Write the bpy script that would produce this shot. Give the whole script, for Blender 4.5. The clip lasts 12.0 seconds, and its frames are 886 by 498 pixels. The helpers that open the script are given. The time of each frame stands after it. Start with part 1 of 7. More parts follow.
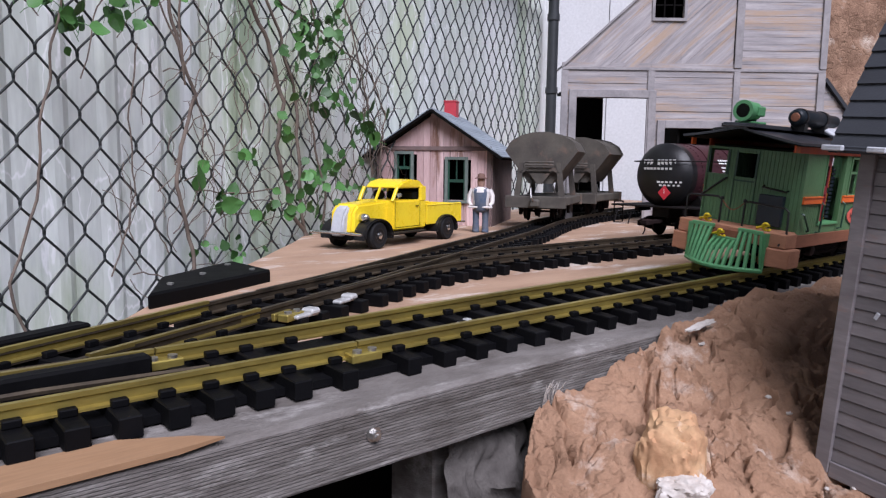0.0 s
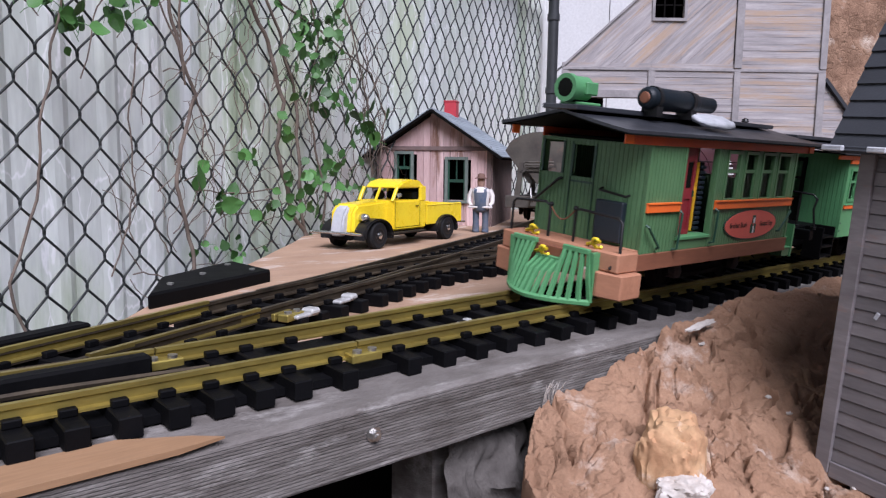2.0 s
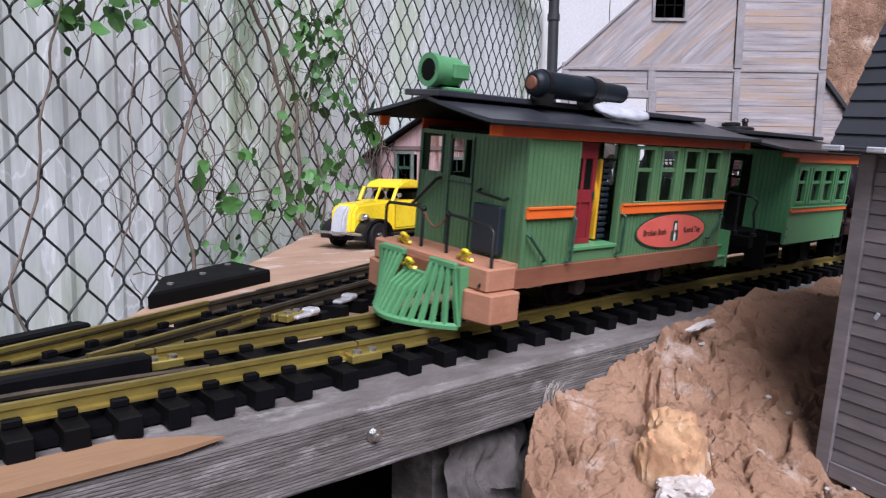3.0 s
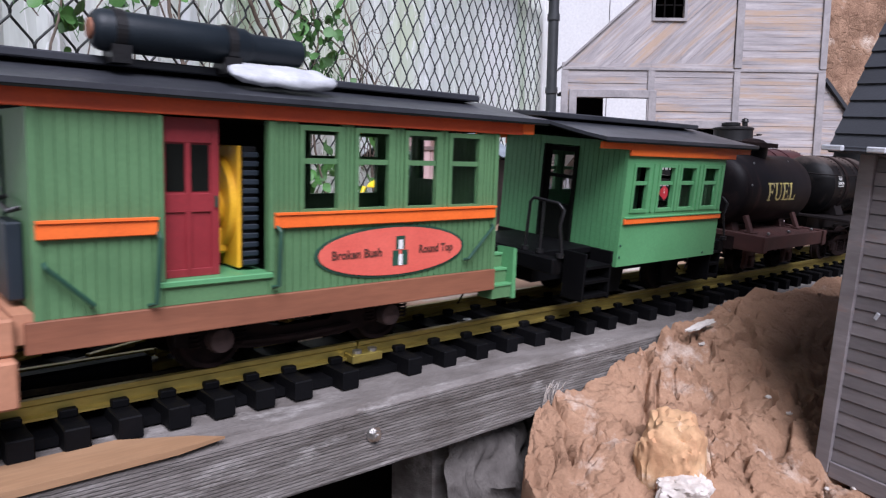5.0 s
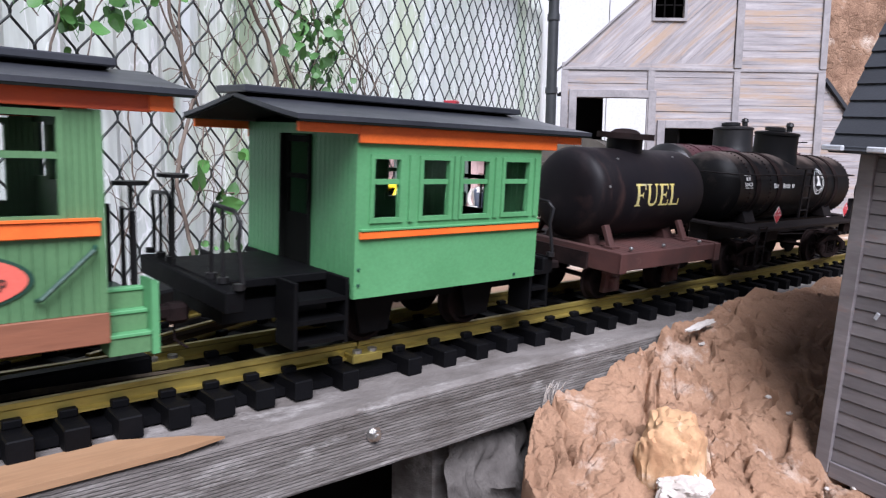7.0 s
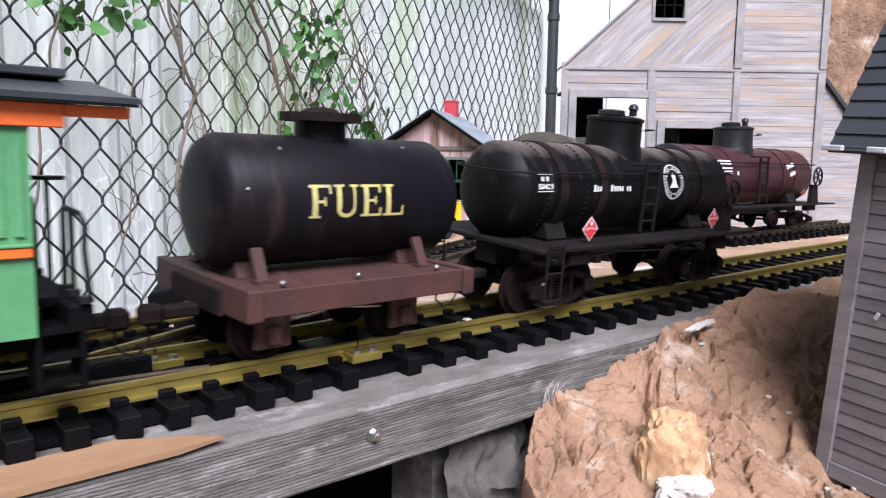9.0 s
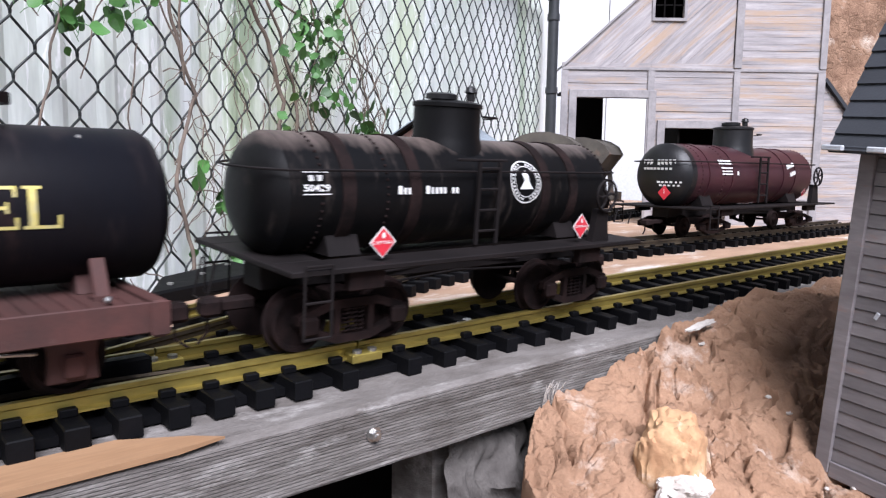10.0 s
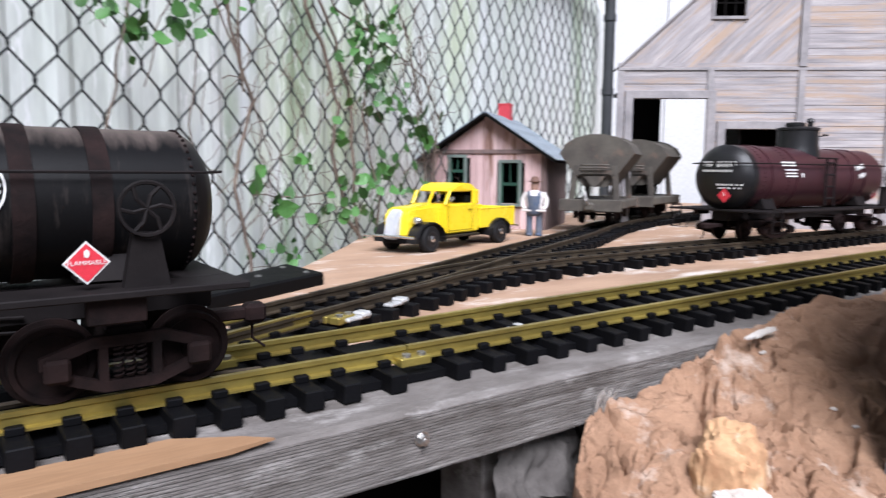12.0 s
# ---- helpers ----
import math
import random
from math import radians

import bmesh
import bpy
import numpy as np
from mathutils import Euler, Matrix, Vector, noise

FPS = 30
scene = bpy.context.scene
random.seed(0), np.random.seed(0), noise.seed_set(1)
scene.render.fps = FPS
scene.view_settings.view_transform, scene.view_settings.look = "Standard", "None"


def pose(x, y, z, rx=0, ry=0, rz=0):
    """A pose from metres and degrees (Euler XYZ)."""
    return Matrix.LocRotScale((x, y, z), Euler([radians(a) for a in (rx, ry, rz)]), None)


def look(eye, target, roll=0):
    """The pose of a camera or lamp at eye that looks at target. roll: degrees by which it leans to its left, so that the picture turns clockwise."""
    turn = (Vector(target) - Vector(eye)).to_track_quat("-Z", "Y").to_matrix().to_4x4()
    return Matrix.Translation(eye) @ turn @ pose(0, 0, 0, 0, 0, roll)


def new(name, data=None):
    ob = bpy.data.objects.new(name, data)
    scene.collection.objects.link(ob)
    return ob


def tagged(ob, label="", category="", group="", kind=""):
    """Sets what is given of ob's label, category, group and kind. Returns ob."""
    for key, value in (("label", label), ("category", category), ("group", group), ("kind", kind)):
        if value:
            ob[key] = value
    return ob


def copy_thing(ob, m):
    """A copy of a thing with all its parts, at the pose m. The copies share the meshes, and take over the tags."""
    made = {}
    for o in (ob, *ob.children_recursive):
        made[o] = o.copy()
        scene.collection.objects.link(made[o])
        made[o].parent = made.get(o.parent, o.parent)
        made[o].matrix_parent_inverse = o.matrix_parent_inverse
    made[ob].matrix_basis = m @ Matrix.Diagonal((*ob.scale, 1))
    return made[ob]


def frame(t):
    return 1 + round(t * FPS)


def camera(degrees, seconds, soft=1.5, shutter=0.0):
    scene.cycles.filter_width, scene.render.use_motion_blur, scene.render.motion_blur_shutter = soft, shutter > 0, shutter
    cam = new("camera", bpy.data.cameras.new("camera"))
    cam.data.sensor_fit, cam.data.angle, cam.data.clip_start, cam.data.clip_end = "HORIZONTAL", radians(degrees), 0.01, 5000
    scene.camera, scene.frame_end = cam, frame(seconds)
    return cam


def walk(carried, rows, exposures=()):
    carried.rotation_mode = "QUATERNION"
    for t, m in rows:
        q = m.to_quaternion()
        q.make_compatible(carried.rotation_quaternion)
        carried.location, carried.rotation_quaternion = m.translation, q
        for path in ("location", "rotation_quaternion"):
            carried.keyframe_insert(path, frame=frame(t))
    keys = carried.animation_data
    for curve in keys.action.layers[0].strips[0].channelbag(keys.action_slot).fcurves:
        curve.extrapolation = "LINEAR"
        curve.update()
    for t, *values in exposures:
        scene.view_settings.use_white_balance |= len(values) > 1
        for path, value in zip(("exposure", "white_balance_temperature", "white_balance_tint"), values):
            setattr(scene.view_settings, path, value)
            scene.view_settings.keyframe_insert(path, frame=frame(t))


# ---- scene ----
cam = camera(63.76, 12.0, soft=1.25, shutter=0.35)
EYE = (-0.2210, -0.3223, 0.0971)
AIM = (0.4328, 0.4258, -0.0169)
walk(cam, [
    (0.0, look(EYE, AIM, 0.82)),
    (11.7, look(EYE, AIM, 0.82)),
    (11.8, look((-0.2207, -0.3223, 0.0971), (0.4301, 0.4284, -0.0168), 0.81)),
    (11.9, look((-0.2193, -0.3223, 0.0972), (0.4055, 0.4505, -0.0150), 0.68)),
    (12.0, look((-0.2175, -0.3223, 0.0974), (0.3771, 0.4741, -0.0130), 0.53)),
], exposures=[(0.0, 0.10, 5750, 21), (2.5, 0.20, 5750, 22), (5.5, 0.42, 5750, 21), (6.5, 0.58, 5750, 19), (9.5, 0.76, 5800, 17), (11.5, 0.74, 5800, 16), (12.0, 0.66, 5800, 15)])

# ---- sky, sun ----
world = bpy.data.worlds.new("overcast_sky")
scene.world = world
world.use_nodes = True
wn = world.node_tree
sky = wn.nodes.new("ShaderNodeTexSky")
sky.sky_type, sky.sun_disc = "NISHITA", False
sky.sun_elevation, sky.sun_rotation = radians(50), radians(206)
sky.air_density, sky.dust_density = 1.0, 1.0
hue = wn.nodes.new("ShaderNodeHueSaturation")
hue.inputs["Saturation"].default_value = 0.45
wn.links.new(sky.outputs[0], hue.inputs["Color"])
wn.links.new(hue.outputs[0], wn.nodes["Background"].inputs[0])
wn.nodes["Background"].inputs[1].default_value = 0.040
sun = new("sun", bpy.data.lights.new("sun", "SUN"))
sun.data.energy, sun.data.angle, sun.data.color = 5.0, radians(38), (1.0, 0.98, 0.96)
sun.matrix_world = look((-0.55 + 0.3, -1.15 + 0.3, 1.52), (0.3, 0.3, 0))


# ---- materials ----
def mat(name, base, second=None, rough=0.6, metal=0.0, scale=60.0, fine=900.0, mix=0.5, bump=0.15, stretch=(1, 1, 1), vary=0.0,
        spec=0.5, spots=None, spot_scale=25.0, spot_size=0.6):
    """A worn surface: two colours mixed by a broad noise, fine grain in tone, roughness and relief, and stains of a third colour."""
    m = bpy.data.materials.new(name)
    m.use_nodes = True
    nt = m.node_tree
    n, l = nt.nodes, nt.links
    p = n["Principled BSDF"]
    co = n.new("ShaderNodeTexCoord")
    mp = n.new("ShaderNodeMapping")
    mp.inputs["Scale"].default_value = stretch
    l.new(co.outputs["Object"], mp.inputs[0])
    big = n.new("ShaderNodeTexNoise")
    big.inputs["Scale"].default_value, big.inputs["Detail"].default_value, big.inputs["Roughness"].default_value = scale, 6, 0.62
    sm = n.new("ShaderNodeTexNoise")
    sm.inputs["Scale"].default_value, sm.inputs["Detail"].default_value = fine, 3
    for t in (big, sm):
        l.new(mp.outputs[0], t.inputs["Vector"])
    second = second or tuple(c * 0.65 for c in base)
    ramp = n.new("ShaderNodeValToRGB")
    ramp.color_ramp.elements[0].position, ramp.color_ramp.elements[1].position = 0.5 - 0.28 * (1 - mix) - 0.05, 0.5 + 0.28 * (1 - mix) + 0.05
    ramp.color_ramp.elements[0].color, ramp.color_ramp.elements[1].color = (*second, 1), (*base, 1)
    l.new(big.outputs["Fac"], ramp.inputs[0])
    colour = ramp.outputs[0]
    if spots:
        sp = n.new("ShaderNodeTexNoise")
        sp.inputs["Scale"].default_value, sp.inputs["Detail"].default_value, sp.inputs["Roughness"].default_value = spot_scale, 8, 0.7
        l.new(mp.outputs[0], sp.inputs["Vector"])
        sr = n.new("ShaderNodeValToRGB")
        sr.color_ramp.elements[0].position, sr.color_ramp.elements[1].position = spot_size - 0.04, spot_size + 0.08
        l.new(sp.outputs["Fac"], sr.inputs[0])
        sx = n.new("ShaderNodeMix")
        sx.data_type = "RGBA"
        l.new(sr.outputs[0], sx.inputs["Factor"])
        l.new(colour, sx.inputs["A"])
        sx.inputs["B"].default_value = (*spots, 1)
        colour = sx.outputs["Result"]
    tone = n.new("ShaderNodeMix")
    tone.data_type, tone.blend_type = "RGBA", "MULTIPLY"
    tone.inputs["Factor"].default_value = 0.45
    gr = n.new("ShaderNodeValToRGB")
    gr.color_ramp.elements[0].color, gr.color_ramp.elements[1].color = (0.45, 0.45, 0.45, 1), (1.25, 1.25, 1.25, 1)
    l.new(sm.outputs["Fac"], gr.inputs[0])
    l.new(colour, tone.inputs["A"])
    l.new(gr.outputs[0], tone.inputs["B"])
    colour = tone.outputs["Result"]
    if vary:
        oi = n.new("ShaderNodeObjectInfo")
        mr = n.new("ShaderNodeMapRange")
        mr.inputs["To Min"].default_value, mr.inputs["To Max"].default_value = 1 - vary, 1 + vary
        l.new(oi.outputs["Random"], mr.inputs["Value"])
        hs = n.new("ShaderNodeHueSaturation")
        l.new(mr.outputs[0], hs.inputs["Value"])
        l.new(colour, hs.inputs["Color"])
        colour = hs.outputs[0]
    l.new(colour, p.inputs["Base Color"])
    rr = n.new("ShaderNodeMapRange")
    rr.inputs["To Min"].default_value, rr.inputs["To Max"].default_value = max(rough - 0.12, 0.03), min(rough + 0.12, 1)
    l.new(big.outputs["Fac"], rr.inputs["Value"])
    l.new(rr.outputs[0], p.inputs["Roughness"])
    p.inputs["Metallic"].default_value = metal
    p.inputs["Specular IOR Level"].default_value = spec
    if bump:
        b1 = n.new("ShaderNodeBump")
        b1.inputs["Strength"].default_value, b1.inputs["Distance"].default_value = bump, 0.0006
        l.new(sm.outputs["Fac"], b1.inputs["Height"])
        b2 = n.new("ShaderNodeBump")
        b2.inputs["Strength"].default_value, b2.inputs["Distance"].default_value = bump, 0.002
        l.new(big.outputs["Fac"], b2.inputs["Height"])
        l.new(b1.outputs[0], b2.inputs["Normal"])
        l.new(b2.outputs[0], p.inputs["Normal"])
    return m


M = dict(
    plywood=mat("dusty_plywood", (0.42, 0.275, 0.18), (0.29, 0.18, 0.115), 0.85, scale=9, fine=500, stretch=(1, 3, 1), spots=(0.62, 0.56, 0.5), spot_scale=7, spot_size=0.58),
    beam=mat("weathered_grey_timber", (0.225, 0.205, 0.190), (0.060, 0.048, 0.040), 0.9, scale=52, fine=1100, mix=0.25, stretch=(0.45, 1, 1.6), bump=1.0, spots=(0.33, 0.31, 0.29), spot_scale=36, spot_size=0.585),
    pine=mat("fresh_pine", (0.36, 0.215, 0.115), (0.25, 0.135, 0.065), 0.7, scale=20, fine=500, stretch=(0.15, 1, 1)),
    brass=mat("tarnished_brass_rail", (0.44, 0.35, 0.085), (0.20, 0.150, 0.045), 0.40, 0.7, scale=25, fine=400, stretch=(0.3, 1, 1)),
    oldrail=mat("blackened_rail", (0.10, 0.078, 0.052), (0.035, 0.028, 0.022), 0.55, 0.5, scale=40, fine=400, spec=0.16),
    tie=mat("black_plastic_sleeper", (0.004, 0.004, 0.005), (0.003, 0.003, 0.0035), 0.6, scale=90, fine=1200, vary=0.25, spots=(0.045, 0.038, 0.032), spot_scale=34, spot_size=0.70, spec=0.10),
    black=mat("black_plastic", (0.004, 0.004, 0.0045), None, 0.6, scale=60, fine=900, spec=0.08),
    blackpaint=mat("black_paint", (0.008, 0.008, 0.009), (0.014, 0.013, 0.013), 0.4, scale=50, fine=800, spec=0.3),
    airtank=mat("dark_navy_air_tank", (0.010, 0.016, 0.022), (0.006, 0.010, 0.014), 0.5, scale=30, spec=0.3),
    dusty=mat("dusty_rust_pink_casting", (0.085, 0.05, 0.045), (0.02, 0.013, 0.012), 0.8, scale=130, fine=700, bump=0.3),
    steel=mat("zinc_steel", (0.55, 0.54, 0.52), (0.35, 0.34, 0.33), 0.35, 0.9, scale=80),
    clear=mat("cloudy_white_plastic", (0.45, 0.45, 0.44), (0.33, 0.33, 0.32), 0.3, scale=90),
    wire=mat("black_coated_wire", (0.022, 0.026, 0.024), (0.014, 0.016, 0.016), 0.5, scale=50, fine=400, spots=(0.10, 0.11, 0.09), spot_scale=35, spot_size=0.68),
    postm=mat("dark_fence_post", (0.035, 0.038, 0.042), (0.022, 0.024, 0.026), 0.5, scale=20),
    panel=mat("stained_white_corrugated_sheet", (0.88, 0.89, 0.88), (0.62, 0.67, 0.60), 0.5, scale=6.5, fine=160, mix=0.45, stretch=(1, 1, 0.15), bump=0.1, spots=(0.36, 0.45, 0.31), spot_scale=5.5, spot_size=0.56),
    white=mat("white_painted_siding", (0.62, 0.62, 0.62), (0.56, 0.56, 0.55), 0.6, scale=4, fine=100, bump=0.05),
    soil=mat("dry_soil", (0.10, 0.085, 0.065), (0.06, 0.05, 0.04), 0.95, scale=3, fine=60),
    rock=mat("carved_brown_rock", (0.43, 0.262, 0.165), (0.25, 0.142, 0.086), 0.92, scale=30, fine=620, mix=0.2, bump=0.6, spots=(0.54, 0.43, 0.35), spot_scale=20, spot_size=0.62, spec=0.2),
    ochre=mat("ochre_rock", (0.55, 0.36, 0.19), (0.42, 0.22, 0.11), 0.9, scale=30, fine=420, bump=0.5, spots=(0.66, 0.55, 0.44), spot_scale=22, spot_size=0.57),
    plaster=mat("white_plaster", (0.64, 0.60, 0.55), (0.42, 0.36, 0.31), 0.85, scale=60, fine=600, bump=0.4),
    burlap=mat("grey_weathered_cloth", (0.12, 0.108, 0.098), (0.045, 0.038, 0.034), 0.95, scale=70, fine=700, bump=1.0, mix=0.3, stretch=(1, 1, 0.7), spots=(0.40, 0.38, 0.35), spot_scale=48, spot_size=0.64),
    stem=mat("woody_vine_stem", (0.19, 0.145, 0.11), (0.10, 0.075, 0.06), 0.85, scale=60, fine=600),
    leaf=mat("vine_leaf", (0.065, 0.18, 0.035), (0.035, 0.10, 0.022), 0.55, scale=40, fine=300, vary=0.45),
    barnwood=mat("weathered_barn_boards", (0.53, 0.485, 0.475), (0.15, 0.14, 0.15), 0.85, scale=62, fine=700, mix=0.1, stretch=(0.14, 0.14, 2.0), vary=0.07, spots=(0.40, 0.295, 0.22), spot_scale=26, spot_size=0.53),
    barntrim=mat("grey_barn_trim", (0.40, 0.37, 0.365), (0.17, 0.16, 0.165), 0.85, scale=60, fine=500, mix=0.15, stretch=(0.4, 0.4, 0.4)),
    # so dark because it also carries the shade inside buildings and under the bench
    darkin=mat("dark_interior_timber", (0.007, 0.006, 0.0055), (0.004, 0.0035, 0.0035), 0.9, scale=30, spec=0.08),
    pinkwood=mat("faded_pink_planks", (0.76, 0.58, 0.56), (0.34, 0.19, 0.18), 0.85, scale=24, fine=450, mix=0.1, stretch=(1.3, 1.3, 0.16), vary=0.16, spots=(0.22, 0.115, 0.08), spot_scale=22, spot_size=0.57),
    greytrim=mat("grey_green_trim", (0.15, 0.19, 0.165), (0.10, 0.125, 0.11), 0.8, scale=60),
    browntrim=mat("brown_grey_trim", (0.20, 0.135, 0.12), (0.12, 0.085, 0.08), 0.85, scale=50),
    shingle=mat("blue_grey_shingle", (0.27, 0.31, 0.34), (0.20, 0.23, 0.26), 0.85, scale=35, vary=0.15),
    redpaint=mat("red_chimney_paint", (0.52, 0.045, 0.06), (0.42, 0.03, 0.045), 0.6, scale=50),
    shedwood=mat("dark_grey_clapboard", (0.22, 0.20, 0.20), (0.10, 0.088, 0.088), 0.8, scale=45, fine=450, mix=0.3, stretch=(0.3, 0.3, 1.4), vary=0.35, spots=(0.24, 0.12, 0.075), spot_scale=26, spot_size=0.60),
    shedroof=mat("black_roof_boards", (0.03, 0.033, 0.04), (0.02, 0.022, 0.028), 0.8, scale=40, vary=0.2),
    snow=mat("white_edging", (0.50, 0.51, 0.53), (0.36, 0.37, 0.39), 0.8, scale=90),
    green=mat("green_car_paint", (0.100, 0.215, 0.090), (0.072, 0.160, 0.068), 0.5, scale=25, fine=600, bump=0.05, spots=(0.05, 0.125, 0.06), spot_scale=22, spot_size=0.66),
    lgreen=mat("light_green_car_paint", (0.10, 0.30, 0.125), (0.08, 0.25, 0.10), 0.5, scale=25, fine=600, bump=0.05),
    dgreen=mat("dark_green_fitting", (0.02, 0.075, 0.045), (0.012, 0.045, 0.03), 0.45, scale=50),
    orange=mat("orange_trim_paint", (0.86, 0.165, 0.018), (0.74, 0.125, 0.016), 0.5, scale=40, bump=0.05),
    redor=mat("red_orange_fascia", (0.66, 0.10, 0.02), (0.52, 0.07, 0.018), 0.55, scale=40, bump=0.05),
    sill=mat("red_brown_wood_sill", (0.26, 0.098, 0.048), (0.155, 0.055, 0.027), 0.7, scale=30, fine=500, stretch=(0.15, 1, 1)),
    peach=mat("bare_cedar_block", (0.46, 0.22, 0.125), (0.34, 0.15, 0.08), 0.75, scale=30, fine=500, stretch=(1, 0.2, 1)),
    roofblk=mat("dull_black_roof", (0.018, 0.02, 0.025), (0.04, 0.042, 0.05), 0.40, scale=30, fine=500, bump=0.1),
    door=mat("dark_red_door", (0.26, 0.022, 0.028), (0.20, 0.015, 0.02), 0.5, scale=40, bump=0.05),
    sign=mat("salmon_sign", (0.68, 0.13, 0.09), (0.60, 0.10, 0.07), 0.55, scale=40, bump=0.05),
    yellow=mat("yellow_enamel", (0.86, 0.66, 0.02), (0.80, 0.57, 0.012), 0.28, scale=30, bump=0.03),
    engine=mat("yellow_engine_paint", (0.75, 0.42, 0.015), (0.62, 0.32, 0.01), 0.4, scale=50),
    navy=mat("navy_box", (0.012, 0.02, 0.03), None, 0.5, scale=60),
    chrome=mat("chrome", (0.75, 0.74, 0.72), (0.6, 0.6, 0.6), 0.2, 0.95, scale=60, bump=0.02),
    rubber=mat("black_rubber", (0.014, 0.014, 0.015), None, 0.75, scale=90, spec=0.22),
    fueltank=mat("black_painted_tank", (0.0045, 0.005, 0.008), (0.009, 0.007, 0.0075), 0.5, scale=14, fine=500, bump=0.06, stretch=(1, 0.3, 0.3), spots=(0.035, 0.020, 0.018), spot_scale=26, spot_size=0.62, spec=0.12),
    gntank=mat("sooty_black_tank", (0.0025, 0.0027, 0.0034), (0.0045, 0.004, 0.004), 0.5, scale=20, fine=500, bump=0.08, spec=0.14),
    deck=mat("oxide_red_deck", (0.085, 0.026, 0.020), (0.028, 0.012, 0.010), 0.75, scale=25, fine=500, stretch=(1, 0.2, 1), spots=(0.16, 0.10, 0.085), spot_scale=26, spot_size=0.62),
    tdeck=mat("dull_brown_black_deck", (0.014, 0.011, 0.011), (0.008, 0.0065, 0.0065), 0.65, scale=25, fine=500, spec=0.14),
    truckm=mat("rusty_bogie", (0.022, 0.012, 0.011), (0.005, 0.0035, 0.0035), 0.8, scale=60, fine=700, bump=0.3, spec=0.12),
    maroon=mat("maroon_tank_paint", (0.052, 0.013, 0.018), (0.028, 0.009, 0.012), 0.42, scale=16, fine=500, bump=0.06),
    hopper=mat("grimy_brown_grey_steel", (0.105, 0.094, 0.074), (0.042, 0.034, 0.029), 0.75, scale=22, fine=500, spots=(0.16, 0.10, 0.07), spot_scale=16, spot_size=0.62),
    whitep=mat("white_lettering", (0.78, 0.77, 0.74), (0.6, 0.6, 0.58), 0.6, scale=120, bump=0),
    gold=mat("yellow_lettering", (0.66, 0.54, 0.10), (0.40, 0.36, 0.22), 0.55, scale=120, bump=0),
    darklet=mat("dark_lettering", (0.10, 0.03, 0.02), None, 0.6, scale=120, bump=0),
    placard=mat("red_placard", (0.62, 0.03, 0.05), (0.55, 0.025, 0.04), 0.5, scale=90, bump=0),
    flesh=mat("painted_flesh", (0.45, 0.27, 0.20), None, 0.6, scale=90),
    # near black: carries the shade inside the cars, also used on dark fittings
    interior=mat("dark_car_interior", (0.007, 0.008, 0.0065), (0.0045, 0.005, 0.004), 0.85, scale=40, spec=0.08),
)
gl = bpy.data.materials.new("clear_glass")
gl.use_nodes = True
gp = gl.node_tree.nodes["Principled BSDF"]
gp.inputs["Transmission Weight"].default_value, gp.inputs["Roughness"].default_value, gp.inputs["IOR"].default_value = 1.0, 0.03, 1.1
gp.inputs["Base Color"].default_value = (0.93, 0.95, 0.94, 1)
M["glass"] = gl


def rust_top(name, black, rust, z0, soft):
    """Black paint with rust and soot run down from the top of a lying tank."""
    m = bpy.data.materials[black].copy()
    m.name = name
    nt = m.node_tree
    n, l = nt.nodes, nt.links
    p = n["Principled BSDF"]
    old = p.inputs["Base Color"].links[0].from_socket
    co = n.new("ShaderNodeTexCoord")
    sep = n.new("ShaderNodeSeparateXYZ")
    l.new(co.outputs["Object"], sep.inputs[0])
    mp = n.new("ShaderNodeMapping")
    mp.inputs["Scale"].default_value = (1, 0.25, 0.2)
    l.new(co.outputs["Object"], mp.inputs[0])
    tx = n.new("ShaderNodeTexNoise")
    tx.inputs["Scale"].default_value, tx.inputs["Detail"].default_value, tx.inputs["Roughness"].default_value = 110, 7, 0.65
    l.new(mp.outputs[0], tx.inputs["Vector"])
    mr = n.new("ShaderNodeMapRange")
    mr.inputs["From Min"].default_value, mr.inputs["From Max"].default_value = z0 - soft, z0 + soft
    l.new(sep.outputs[2], mr.inputs["Value"])
    add = n.new("ShaderNodeMath")
    add.operation = "MULTIPLY_ADD"
    add.inputs[1].default_value, add.inputs[2].default_value = 1.1, -0.62
    l.new(tx.outputs["Fac"], add.inputs[0])
    tot = n.new("ShaderNodeMath")
    tot.use_clamp = True
    l.new(add.outputs[0], tot.inputs[0])
    l.new(mr.outputs[0], tot.inputs[1])
    hue2 = n.new("ShaderNodeValToRGB")
    hue2.color_ramp.elements[0].color, hue2.color_ramp.elements[1].color = (*[c * 0.3 for c in rust], 1), (*rust, 1)
    l.new(tx.outputs["Fac"], hue2.inputs[0])
    mx = n.new("ShaderNodeMix")
    mx.data_type = "RGBA"
    l.new(tot.outputs[0], mx.inputs["Factor"])
    l.new(old, mx.inputs["A"])
    l.new(hue2.outputs[0], mx.inputs["B"])
    l.new(mx.outputs["Result"], p.inputs["Base Color"])
    return m


